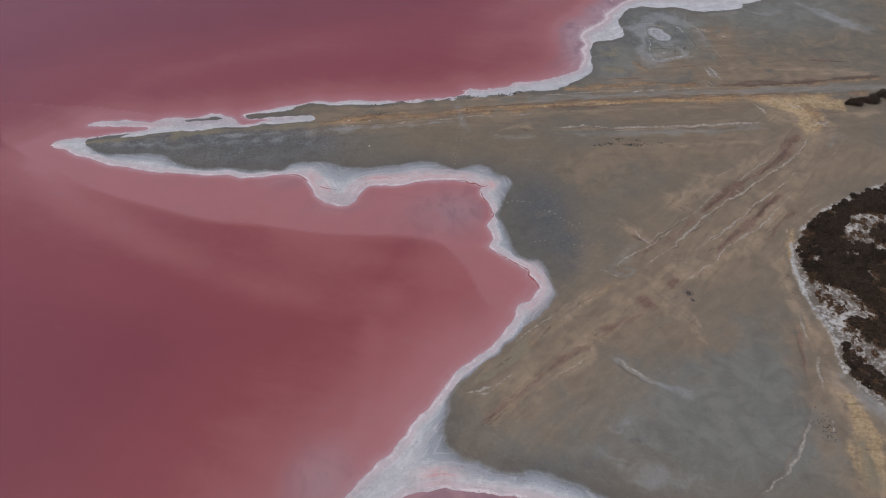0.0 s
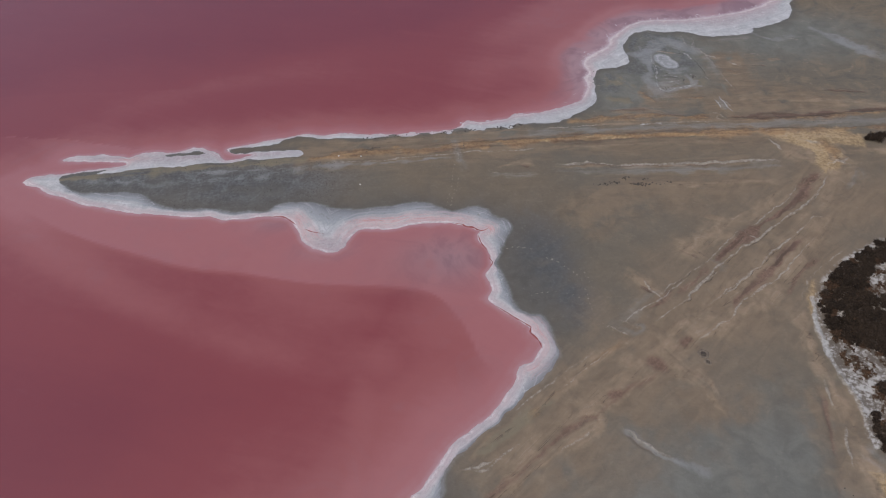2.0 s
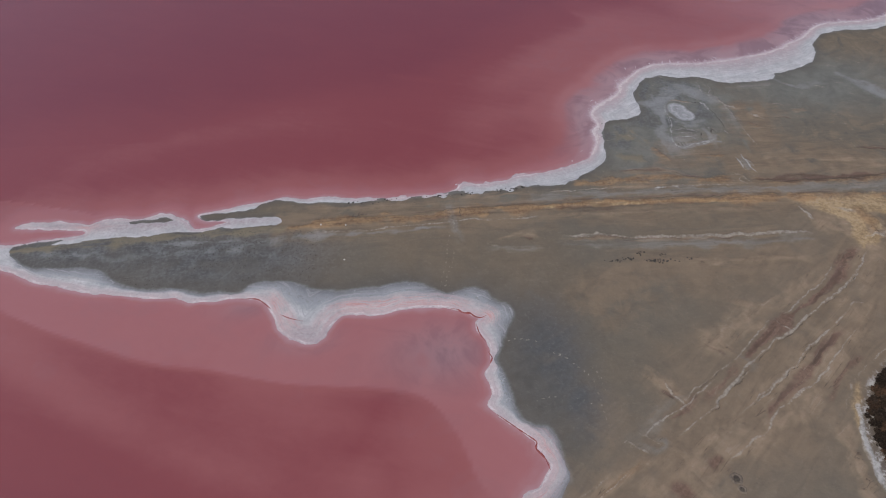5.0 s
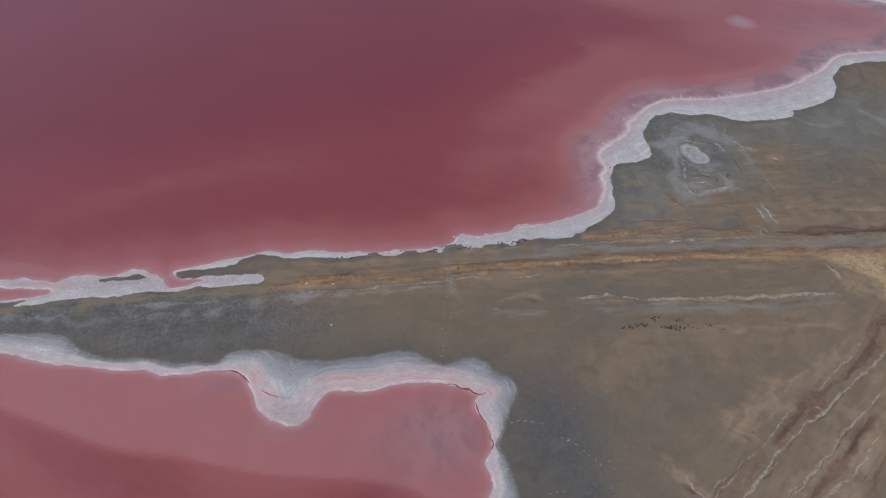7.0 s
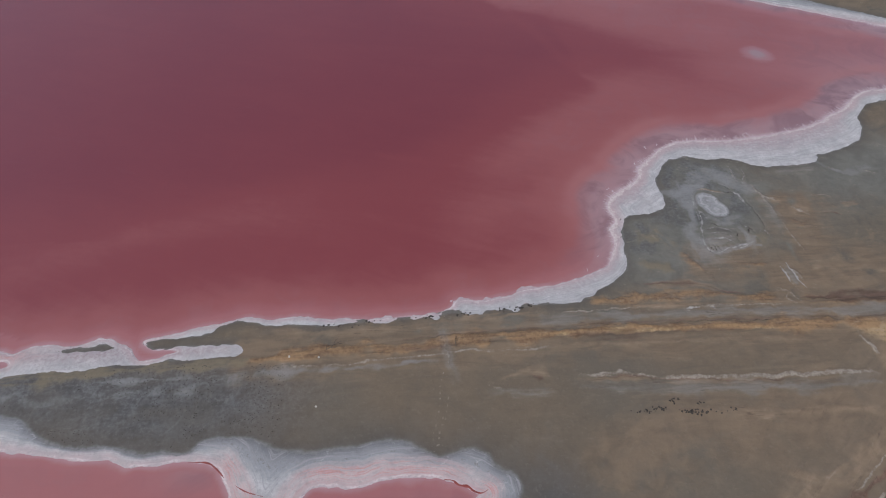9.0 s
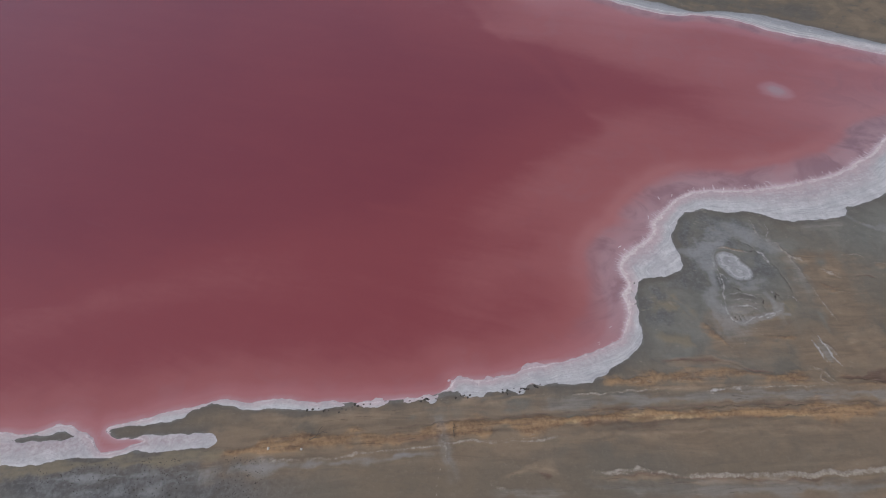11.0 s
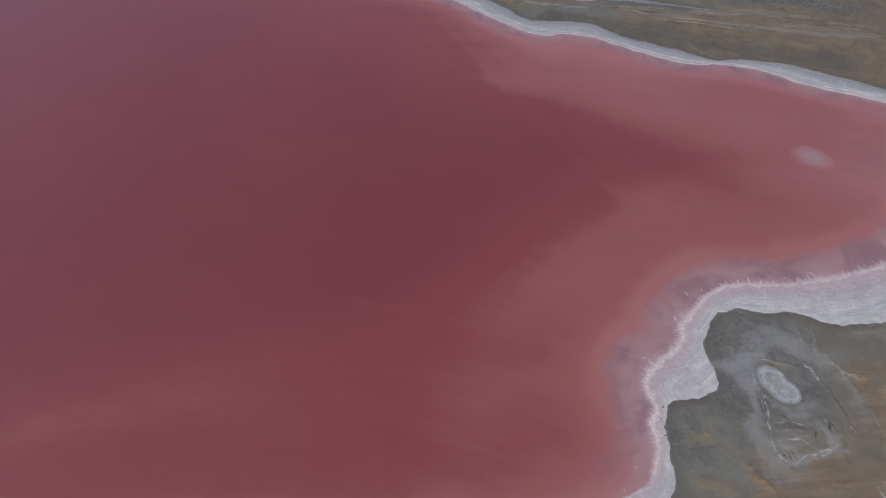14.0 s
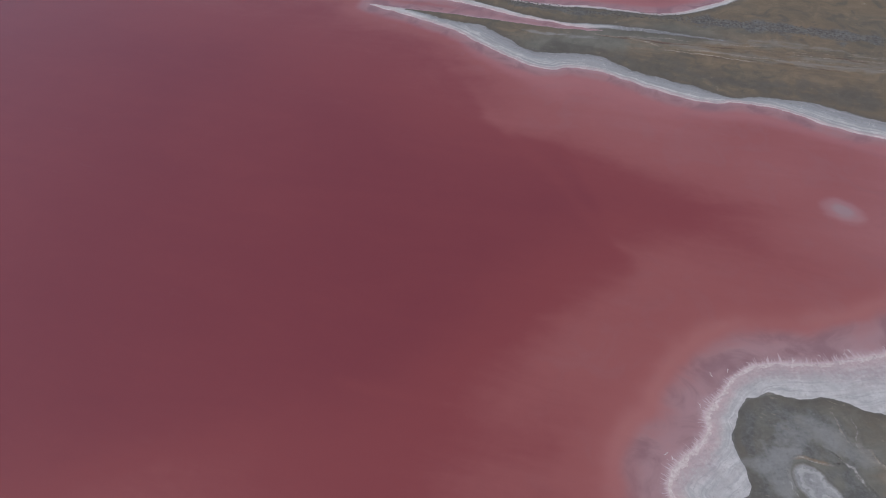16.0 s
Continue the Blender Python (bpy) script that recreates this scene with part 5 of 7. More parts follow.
STROKES.append(('white', 0.16, 0.9, [(60.8, 172.0), (63.4, 172.6), (65.8, 171.6), (66.2, 170.4)]))
STROKES.append(('white', 0.16, 0.8, [(60.6, 169.1), (62.9, 169.3), (64.9, 168.6), (65.9, 167.3)]))
STROKES.append(('halo', 0.8, 0.8, [(66.0, 166.0), (68.5, 166.7), (69.8, 168.5)]))
STROKES.append(('white', 0.2, 0.9, [(65.6, 166.2), (67.8, 166.6), (69.7, 167.7)]))
STROKES.append(('gravel', 1.6, 0.9, [(67.7, 320.2), (84.9, 311.0), (101.4, 303.2), (117.5, 296.6), (138.4, 290.5)]))
STROKES.append(('brown', 0.5, 0.6, [(79.7, 309.7), (92.4, 304.3), (109.0, 298.5), (124.7, 292.1)]))
STROKES.append(('pale', 0.35, 0.8, [(77.1, 310.6), (89.1, 306.0), (102.2, 300.3)]))
STROKES.append(('pale', 0.35, 0.8, [(111.1, 303.8), (123.4, 299.5), (135.7, 296.1)]))
STROKES.append(('halo', 0.9, 0.8, [(39.8, 327.0), (45.5, 324.2), (52.2, 322.7)]))
STROKES.append(('halo', 0.9, 0.8, [(53.9, 321.0), (59.6, 319.6)]))
STROKES.append(('slate2', 2, 0.8, [(22.8, 330.4), (31.0, 320.9), (39.9, 313.8), (52.1, 311.3)]))
SHOALS = []
SHOALS.append((4.5, 0.11, [(-108.0, 134.1), (-90.7, 119.8), (-71.7, 105.6), (-57.0, 96.8), (-45.8, 91.2), (-30.5, 85.1), (-21.0, 85.0), (-15.3, 85.1)]))
SHOALS.append((3, 0.08, [(-19.0, 83.7), (-17.1, 73.3), (-18.5, 64.3), (-19.4, 58.8)]))
SHOALS.append((6, 0.07, [(-91.1, 171.2), (-77.5, 175.4), (-66.0, 182.0), (-48.9, 188.0), (-34.9, 191.8), (-29.3, 192.8)]))
SHOALS.append((1, 0.09, [(-10.0, 204.5), (-1.4, 201.6), (8.1, 198.9)]))
SHOALS.append((0.8, 0.07, [(-8.5, 205.0), (-1.7, 201.4), (10.0, 198.6), (23.2, 193.8)]))
SHOALS.append((1.2, 0.06, [(-11.6, 205.6), (-1.3, 202.1), (8.6, 199.1)]))
SHOALS.append((2, 0.07, [(23.4, 283.4), (35.3, 261.2), (41.7, 244.9), (46.7, 233.9), (55.2, 228.7)]))
SHOALS.append((16, 0.16, [(48.3, 290.3), (67.9, 265.9), (78.9, 251.0)]))
SHOALS.append((20, 0.27, [(85.3, 247.7), (95.7, 236.8), (109.8, 236.5), (132.3, 226.3)]))
SHOALS.append((11, 0.13, [(12.3, 179.7), (29.3, 183.7), (40.6, 194.5)]))
SHOALS.append((1.2, 0.09, [(38.1, 296.6), (47.1, 290.5), (68.9, 276.4), (87.8, 261.1), (98.3, 254.3)]))
SHOALS.append((5, 0.12, [(24.8, 316.7), (36.7, 305.3), (56.2, 297.7), (74.1, 283.3), (87.6, 279.0), (102.2, 271.5), (117.6, 260.2)]))
SHOALS.append((8, 0.05, [(-19.2, 61.1), (-8.9, 70.0), (-1.9, 80.1)]))
SHOALS.append((7, 0.06, [(1.0, 91.7), (6.4, 85.2), (4.7, 78.2)]))
SHOALS.append((20, 0.09, [(22.0, 200.0), (42.0, 214.0), (66.0, 226.0), (96.0, 224.0)]))
BAND = [(-120.5, 145.8), (-109.9, 138.6), (-93.5, 127.6), (-83.5, 121.9), (-71.8, 116.8), (-59.4, 111.6), (-47.0, 108.9), (-32.8, 105.6), (-20.0, 103.6), (-11.6, 102.4), (-5.5, 100.7), (-1.6, 97.5), (1.7, 92.4), (4.1, 85.5), (6.7, 81.8)]

CORE = [(2.1, 341.8), (17.6, 303.1), (28.8, 276.7), (40.3, 267.6), (44.8, 249.6), (46.0, 236.1), (49.3, 228.3), (42.7, 218.6), (27.9, 212.8), (13.6, 208.1), (-6.8, 204.1), (-21.5, 196.1), (-43.3, 190.0), (-59.7, 184.0), (-70.1, 180.6)]


def spline(points, sub=5, closed=False):
    """Catmull-Rom curve through the control points."""
    p = np.array(points, float)
    p = np.vstack([p[-1:], p, p[:2]]) if closed else np.vstack([2 * p[0] - p[1], p, 2 * p[-1] - p[-2]])
    u = np.linspace(0, 1, sub, endpoint=False)[:, None]
    out = []
    for a, b, c, d in zip(p[:-3], p[1:-2], p[2:-1], p[3:]):
        out.append(0.5 * (2 * b + (c - a) * u + (2 * a - 5 * b + 4 * c - d) * u ** 2 + (3 * b - a - 3 * c + d) * u ** 3))
    out.append(p[-2:-1])
    return np.vstack(out)


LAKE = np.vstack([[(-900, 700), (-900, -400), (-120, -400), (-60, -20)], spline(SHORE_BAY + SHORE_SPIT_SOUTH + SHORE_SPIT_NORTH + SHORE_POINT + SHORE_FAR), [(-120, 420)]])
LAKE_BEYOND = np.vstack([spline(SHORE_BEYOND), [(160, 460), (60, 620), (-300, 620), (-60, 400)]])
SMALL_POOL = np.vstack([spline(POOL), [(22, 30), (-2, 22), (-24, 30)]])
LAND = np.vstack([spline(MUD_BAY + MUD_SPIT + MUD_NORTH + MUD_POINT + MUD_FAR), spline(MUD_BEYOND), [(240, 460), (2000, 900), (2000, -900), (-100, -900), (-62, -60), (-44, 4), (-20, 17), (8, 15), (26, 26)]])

# distance fields over the seen part, on two rasters
class Raster:
    def __init__(self, x0, y0, res, nx, ny):
        self.x0, self.y0, self.res, self.nx, self.ny = x0, y0, res, nx, ny
        self.gx, self.gy = np.meshgrid(x0 + res * np.arange(nx), y0 + res * np.arange(ny))

    def blank(self, value=0.0):
        return np.full((self.ny, self.nx), float(value))

    def nearest(self, lines, reach):
        """Distance to the polylines up to reach, and where along and how far to the side the nearest point is."""
        far, along, side = self.blank(reach), self.blank(), self.blank()
        for line in lines:
            run = 0.0
            for (ax, ay), (bx, by) in zip(line[:-1], line[1:]):
                size = math.hypot(bx - ax, by - ay) + 1e-9
                i0, i1 = int((min(ax, bx) - reach - self.x0) / self.res), int((max(ax, bx) + reach - self.x0) / self.res) + 2
                j0, j1 = int((min(ay, by) - reach - self.y0) / self.res), int((max(ay, by) + reach - self.y0) / self.res) + 2
                i0, j0, i1, j1 = max(i0, 0), max(j0, 0), min(i1, self.nx), min(j1, self.ny)
                if i0 < i1 and j0 < j1:
                    w = np.s_[j0:j1, i0:i1]
                    x, y = self.gx[w] - ax, self.gy[w] - ay
                    dx, dy = (bx - ax) / size, (by - ay) / size
                    u = np.clip(x * dx + y * dy, 0, size)
                    d = np.hypot(x - u * dx, y - u * dy)
                    ok = d < far[w]
                    far[w][ok] = d[ok]
                    along[w][ok] = (run + u)[ok]
                    side[w][ok] = (x * dy - y * dx)[ok]
                run += size
        return far, along, side

    def distance(self, lines, reach):
        return self.nearest(lines, reach)[0]

    def inside(self, poly):
        out = np.zeros((self.ny, self.nx), bool)
        a, b = poly, np.roll(poly, -1, 0)
        xs = self.gx[0]
        for j in range(self.ny):
            y = self.y0 + self.res * j
            hit = (a[:, 1] > y) != (b[:, 1] > y)
            for (ax, ay), (bx, by) in zip(a[hit], b[hit]):
                out[j] ^= xs < ax + (y - ay) / (by - ay) * (bx - ax)
        return out

    def at(self, grid, x, y):
        u, v = np.clip((x - self.x0) / self.res, 0, self.nx - 1.001), np.clip((y - self.y0) / self.res, 0, self.ny - 1.001)
        i, j = u.astype(int), v.astype(int)
        fu, fv = u - i, v - j
        return (grid[j, i] * (1 - fu) + grid[j, i + 1] * fu) * (1 - fv) + (grid[j + 1, i] * (1 - fu) + grid[j + 1, i + 1] * fu) * fv


WIDE = Raster(-190.0, -20.0, 0.5, 760, 870)
FINE = Raster(-112.0, 36.0, 0.2, 1330, 1560)


def closed(poly):
    return np.vstack([poly, poly[:1]])


def tame(x, lo, hi):
    u = np.clip((x - lo) / (hi - lo), 0, 1)
    return u * u * (3 - 2 * u)


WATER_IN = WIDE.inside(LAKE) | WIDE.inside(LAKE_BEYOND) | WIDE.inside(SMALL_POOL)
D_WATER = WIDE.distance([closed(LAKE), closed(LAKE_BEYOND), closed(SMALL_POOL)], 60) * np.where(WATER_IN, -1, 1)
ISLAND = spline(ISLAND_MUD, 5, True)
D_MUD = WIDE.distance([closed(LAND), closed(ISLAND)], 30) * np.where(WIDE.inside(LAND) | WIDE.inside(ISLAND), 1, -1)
LATTICE = np.random.RandomState(7).rand(256, 256)


def value_noise(x, y, cell, octaves=3, seed=0):
    total, amp, norm = 0.0, 1.0, 0.0
    for k in range(octaves):
        u, v = x / cell + 17.3 * (seed + k), y / cell + 9.1 * (seed + k)
        i, j = np.floor(u).astype(int), np.floor(v).astype(int)
        fu, fv = u - i, v - j
        fu, fv = fu * fu * (3 - 2 * fu), fv * fv * (3 - 2 * fv)
        g = lambda di, dj: LATTICE[(j + dj) % 256, (i + di) % 256]
        total = total + amp * ((g(0, 0) * (1 - fu) + g(1, 0) * fu) * (1 - fv) + (g(0, 1) * (1 - fu) + g(1, 1) * fu) * fv)
        norm += amp
        amp, cell = amp * 0.5, cell * 0.5
    return total / norm - 0.5


# wheel tracks, banks and crusts: streaks that run along their lines
KINDS = ("diag", "gold", "dash", "tan", "rust", "pale", "olive", "gravel", "brown", "ochre", "halo", "crack", "dark", "white", "warm", "green2", "slate2")
MARK = {k: FINE.blank() for k in KINDS}
for count, (kind, width, strength, points) in enumerate(STROKES):
    line = spline(points, 4)
    reach = 2.4 * width + 0.8
    lo, hi = line.min(0) - reach - 1, line.max(0) + reach + 1
    i0, j0 = max(int((lo[0] - FINE.x0) / FINE.res), 0), max(int((lo[1] - FINE.y0) / FINE.res), 0)
    i1, j1 = min(int((hi[0] - FINE.x0) / FINE.res), FINE.nx), min(int((hi[1] - FINE.y0) / FINE.res), FINE.ny)
    if i1 - i0 < 2 or j1 - j0 < 2:
        continue
    local = Raster(FINE.x0 + i0 * FINE.res, FINE.y0 + j0 * FINE.res, FINE.res, i1 - i0, j1 - j0)
    far, along, side = local.nearest([line], reach)
    soft = 0.95
    wander = (0.2 if kind == "white" else 0.9) * width * value_noise(along, side * 0 + count, 3.0, 3, count)
    d = np.abs(np.where(far < reach, side, reach) + wander)
    d = np.maximum(d, far - width)
    vary = width if kind in ("white", "diag", "warm") else width * np.clip(0.9 + 1.2 * value_noise(along, side * 0 + 3.7 * count, 4.0, 3, count + 5), 0.5, 1.4) if kind in ("pale", "crack") else width * np.clip(0.75 + 2.2 * value_noise(along, side * 0 + 3.7 * count, 5.0, 4, count + 5), 0.25, 1.6)
    if kind in ("tan", "gold", "warm", "halo", "dark", "rust", "ochre", "olive", "gravel"):
        body = np.exp(-(d / (1.15 * vary)) ** 2) * (far < reach)
    elif kind in ("pale", "crack", "white", "dash"):
        body = 1 - tame(d, vary * 0.15, vary * 0.8 + 0.08)
    else:
        body = 1 - tame(d, vary * (1 - soft), vary * (1 + soft) + 0.12)
    total = line[1:] - line[:-1]
    length = np.hypot(total[:, 0], total[:, 1]).sum()
    ends = tame(along, -0.2, min(3.0, 0.3 * length)) * tame(length - along, -0.2, min(3.0, 0.3 * length))
    streak = value_noise(along / 7.0, side / max(0.35, 0.4 * width), 1.0, 4, count + 3)
    patch = value_noise(along, side, 2.5, 3, count + 9)
    if kind in ("white", "halo"):
        body = body * strength * (0.6 + 0.4 * ends) * np.clip(0.9 + 0.9 * streak + 1.3 * patch, 0.0, 1.2)
    elif kind == "pale":
        thin = value_noise(along / 5.0, side / 0.28, 1.0, 3, count + 13)
        body = body * strength * (0.35 + 0.65 * ends) * np.clip(0.84 + 0.9 * thin + 0.9 * patch + 1.6 * value_noise(along, side * 0 + 5.1 * count, 6.0, 3, count + 17), 0.1, 1.15)
    elif kind == "dash":
        body = body * strength * tame(np.sin(along * 2 * math.pi / 1.3), 0.0, 0.6) * np.clip(0.8 + 2 * patch, 0, 1.2)
    elif kind == "crack":
        body = body * strength * np.clip(0.7 + 1.6 * patch, 0, 1) * (0.4 + 0.6 * ends)
    else:
        body = body * strength * (0.25 + 0.75 * ends) * np.clip(0.95 + 2.0 * streak + 1.3 * patch, 0.0, 1.2)
    np.maximum(MARK[kind][j0:j1, i0:i1], body, out=MARK[kind][j0:j1, i0:i1])


def blobs(rows):
    out = WIDE.blank()
    for x, y, rx, ry in rows:
        out = np.maximum(out, np.exp(-((WIDE.gx - x) / rx) ** 2 - ((WIDE.gy - y) / ry) ** 2))
    return out


SLATE = blobs([(-77.2, 140.8, 34, 10), (-48.3, 136.5, 24, 10), (19.0, 107.7, 8, 14), (24.3, 96.2, 5, 7)])
GREEN = blobs([(47.7, 57.3, 28, 17), (17.3, 54.4, 16, 11), (57.0, 168.8, 15, 15), (49.1, 166.6, 14, 13), (68.6, 179.7, 22, 14), (102.2, 189.3, 28, 14), (62, 318, 42, 8), (19.9, 150.4, 30, 2.4), (64.3, 191.2, 18, 6)])
SCRUB_LAND = np.array([(98.9, 109.8), (91.9, 107.6), (83.7, 103.7), (76.9, 99.0), (71.7, 92.8), (70.1, 85.1), (69.6, 77.2), (70.3, 69.9), (68.8, 63.7), (70.6, 59.0), (72.8, 55.5), (74.7, 49.1), (73, 40), (75, 10), (190, 10), (190, 112)])
SCRUB_EDGE = WIDE.distance([closed(spline(SCRUB_LAND))], 20) * np.where(WIDE.inside(SCRUB_LAND), 1, -1)
SCRUB = tame(SCRUB_EDGE, -1.8, 1.0)


BELTS = [(3, [(73.3, 93.9), (77.2, 97.0), (83.4, 101.1), (89.7, 105.0), (96.1, 107.8)]),
         (2.6, [(72.6, 90.3), (72.6, 87.1), (75.5, 85.2), (77.9, 83.7)]),
         (3.6, [(77.1, 92.8), (79.5, 88.4), (79.6, 82.9), (81.7, 77.6), (82.5, 75.0)]),
         (2.2, [(93.0, 103.1), (97.2, 105.3)]),
         (2.5, [(89.9, 94.8), (93.8, 96.0)]),
         (2.5, [(85.5, 90.0), (87.7, 83.6)]),
         (1.9, [(69.2, 67.7), (70.1, 64.8), (71.6, 62.1), (73.5, 59.3)]),
         (1.6, [(77.2, 70.0), (79.2, 68.2)]),
         (1.7, [(75.7, 73.1), (78.9, 71.7), (82.3, 72.6)]),
         (2.2, [(82.1, 70.3), (84.3, 63.4)]),
         (2.9, [(97.0, 100.4), (102.7, 98.4)])]
BELT = WIDE.blank(-1.0)
for width, points in BELTS:
    BELT = np.maximum(BELT, 1 - WIDE.distance([spline(points, 4)], 3 * width) / width)


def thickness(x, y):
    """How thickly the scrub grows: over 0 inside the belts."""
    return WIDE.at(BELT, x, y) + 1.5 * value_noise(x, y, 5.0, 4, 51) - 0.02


BENT = {}


def oval(x, y, centre, long, short):
    """1 on the rim of the ellipse, 0 in its middle."""
    m = np.linalg.inv(np.array([long, short]).T)
    u, v = m @ np.stack([x - centre[0], y - centre[1]])
    return np.hypot(u, v)


def mark(kind, x, y):
    if BENT.get("x") is not x:
        BENT.update(x=x, dx=0.9 * value_noise(x, y, 1.8, 3, 71), dy=0.9 * value_noise(x, y, 1.8, 3, 75))
    return FINE.at(MARK[kind], x + BENT["dx"], y + BENT["dy"])


def wobble(x, y):
    """Small scallops along the shores."""
    return x + 1.2 * value_noise(x, y, 3.0, 4, 1), y + 1.2 * value_noise(x, y, 3.0, 4, 5)


def fields(x, y):
    """Distance from the water and into the mud; the far shore's crust is thin and even."""
    wx, wy = wobble(x, y)
    far = tame(y, 252, 268) * tame(y + 0.75 * x, 318, 332) * (1 - tame(y, 292, 304))
    return WIDE.at(D_WATER, wx, wy), WIDE.at(D_MUD, wx, wy) + 0.3 * far


def ground_height(x, y, dw):
    z = np.where(dw > 0, 0.02 + 0.28 * (1 - np.exp(-np.maximum(dw, 0) / 7)), np.maximum(dw * 0.06, -0.6))
    z = z + np.where(dw > 0.5, 1, 0) * (0.06 * value_noise(x, y, 4.0, 3, 2) + 0.06 * value_noise(x, y, 1.4, 2, 3))
    z = z + 0.35 * mark("rust", x, y) - 0.15 * mark("ochre", x, y) + 0.10 * mark("gravel", x, y) + 0.10 * mark("pale", x, y) + 0.10 * mark("tan", x, y)
    z = z + 0.15 * mark("olive", x, y) - 0.25 * mark("crack", x, y) - 0.22 * mark("brown", x, y)
    return z


def spread(lo, hi, fine, far):
    """Even steps from lo to hi, then ever longer ones out to far."""
    mid = list(np.arange(lo, hi + 1e-6, fine))
    up, w = [], fine
    while mid[-1] + sum(up) < far:
        w *= 1.35
        up.append(w)
    up = np.cumsum(up)
    return np.concatenate([(mid[0] - up)[::-1], mid, mid[-1] + up])



# ---- ground ----
def ground_attributes(x, y):
    dw, dm = fields(x, y)
    out = {k: mark(k, x, y) for k in KINDS if k not in ("dark", "green2", "slate2")}
    out["pale"] = np.maximum(out["pale"], out.pop("dash"))
    out["slate"], out["green"] = np.maximum(WIDE.at(SLATE, x, y), mark("slate2", x, y)), np.maximum(WIDE.at(GREEN, x, y), mark("green2", x, y))
    out["bed"] = 1 - tame(dm, -1.3, -0.5)
    px, py = x + BENT["dx"] * 0.5, y + BENT["dy"] * 0.5
    lobes = -np.log(sum(np.exp(-5 * oval(px, py, *lobe)) for lobe in PAN_LOBES) + 1e-9) / 5
    out["pan"] = 2 - np.minimum(lobes, 2)
    out["south"] = 1 - tame(y, 118, 136)
    out["north"] = tame(y, 146, 156)
    out["beyond"] = tame(y + 0.4 * x, 270, 300)
    inner = WIDE.at(SCRUB_EDGE, x, y)
    # ground gets darker where the scrub grows thickly
    out["dark_ground"] = tame(thickness(x, y), 0.0, 0.5) * tame(inner, 0.5, 2.5)
    out["scrub"] = WIDE.at(SCRUB, x, y)
    bay = 1 - tame(y - 0.02 * x, 138, 146)
    near = 0.85 * np.exp(-np.maximum(dm, 0) / (1.8 + 3.2 * bay))
    out["film"] = (0.35 + 0.65 * bay) * np.exp(-np.maximum(dm, 0) / 0.4)
    out["damp"] = np.maximum(near, mark("dark", x, y) * 0.9)
    return out


def ground_cells():
    """Long cells out to the horizon, 3 m cells near by, and fine ones where the land is seen."""
    xs, ys = spread(-114, 150, 3.0, 4500), spread(-12, 348, 3.0, 4500)
    cx, cy = np.meshgrid((xs[1:] + xs[:-1]) / 2, (ys[1:] + ys[:-1]) / 2)
    core = (cx > -114) & (cx < 150) & (cy > -12) & (cy < 348) & (cx < 56 + 0.52 * cy)
    return xs, ys, core & (WIDE.at(D_WATER, cx, cy) > -3.0)


def ground_mesh():
    xs, ys, fine = ground_cells()
    corners = []
    for j, i in zip(*np.nonzero(~fine)):
        corners.append(((xs[i], ys[j]), (xs[i + 1], ys[j]), (xs[i + 1], ys[j + 1]), (xs[i], ys[j + 1])))
    coarse = np.array(corners).reshape(-1, 2)
    k = 15
    jj, ii = np.nonzero(fine)
    u, v = np.meshgrid(np.arange(k + 1) / k, np.arange(k + 1) / k)
    px = (xs[ii][:, None] + (xs[ii + 1] - xs[ii])[:, None] * u.ravel()[None])
    py = (ys[jj][:, None] + (ys[jj + 1] - ys[jj])[:, None] * v.ravel()[None])
    pts = np.vstack([coarse, np.stack([px.ravel(), py.ravel()], -1)])
    n = (k + 1) ** 2
    idx = np.arange(n).reshape(k + 1, k + 1)
    cell = np.stack([idx[:-1, :-1], idx[:-1, 1:], idx[1:, 1:], idx[1:, :-1]], -1).reshape(-1, 4)
    quads = np.vstack([np.arange(len(coarse)).reshape(-1, 4), (len(coarse) + np.arange(len(ii))[:, None, None] * n + cell[None]).reshape(-1, 4)])
    _, first, back = np.unique(np.round(pts * 100).astype(np.int64) @ np.array([10 ** 7, 1]), return_index=True, return_inverse=True)
    return pts[first], back.ravel()[quads]


def mesh_of(name, x, y, z, quads, attributes, mat):
    me = bpy.data.meshes.new(name)
    me.vertices.add(len(x))
    me.vertices.foreach_set("co", np.stack([x, y, z], -1).astype(np.float32).ravel())
    me.loops.add(quads.size)
    me.loops.foreach_set("vertex_index", quads.astype(np.int32).ravel())
    me.polygons.add(len(quads))
    me.polygons.foreach_set("loop_start", np.arange(0, quads.size, 4, dtype=np.int32))
    me.polygons.foreach_set("use_smooth", np.ones(len(quads), bool))
    me.update(calc_edges=True)
    for key, values in attributes.items():
        a = me.attributes.new(key, 'FLOAT', 'POINT')
        a.data.foreach_set("value", values.astype(np.float32))
    me.materials.append(mat)
    return new(name, me)


def sheet(name, xs, ys, height, keep, attributes, mat):
    """A mesh over the grid lines, with the cells that keep() wants, and fields as attributes."""
    x, y = np.meshgrid(xs, ys)
    x, y = x.ravel(), y.ravel()
    idx = np.arange(len(x)).reshape(len(ys), len(xs))
    quads = np.stack([idx[:-1, :-1], idx[:-1, 1:], idx[1:, 1:], idx[1:, :-1]], -1).reshape(-1, 4)
    ok = keep(x, y)
    quads = quads[ok[quads].any(1)]
    used = np.unique(quads)
    remap = np.full(len(x), -1)
    remap[used] = np.arange(len(used))
    x, y, quads = x[used], y[used], remap[quads]
    return mesh_of(name, x, y, height(x, y), quads, attributes(x, y), mat)


gp, gq = ground_mesh()
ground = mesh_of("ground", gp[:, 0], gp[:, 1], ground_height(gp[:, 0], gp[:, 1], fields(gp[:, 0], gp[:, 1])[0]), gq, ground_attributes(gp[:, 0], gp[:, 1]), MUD)
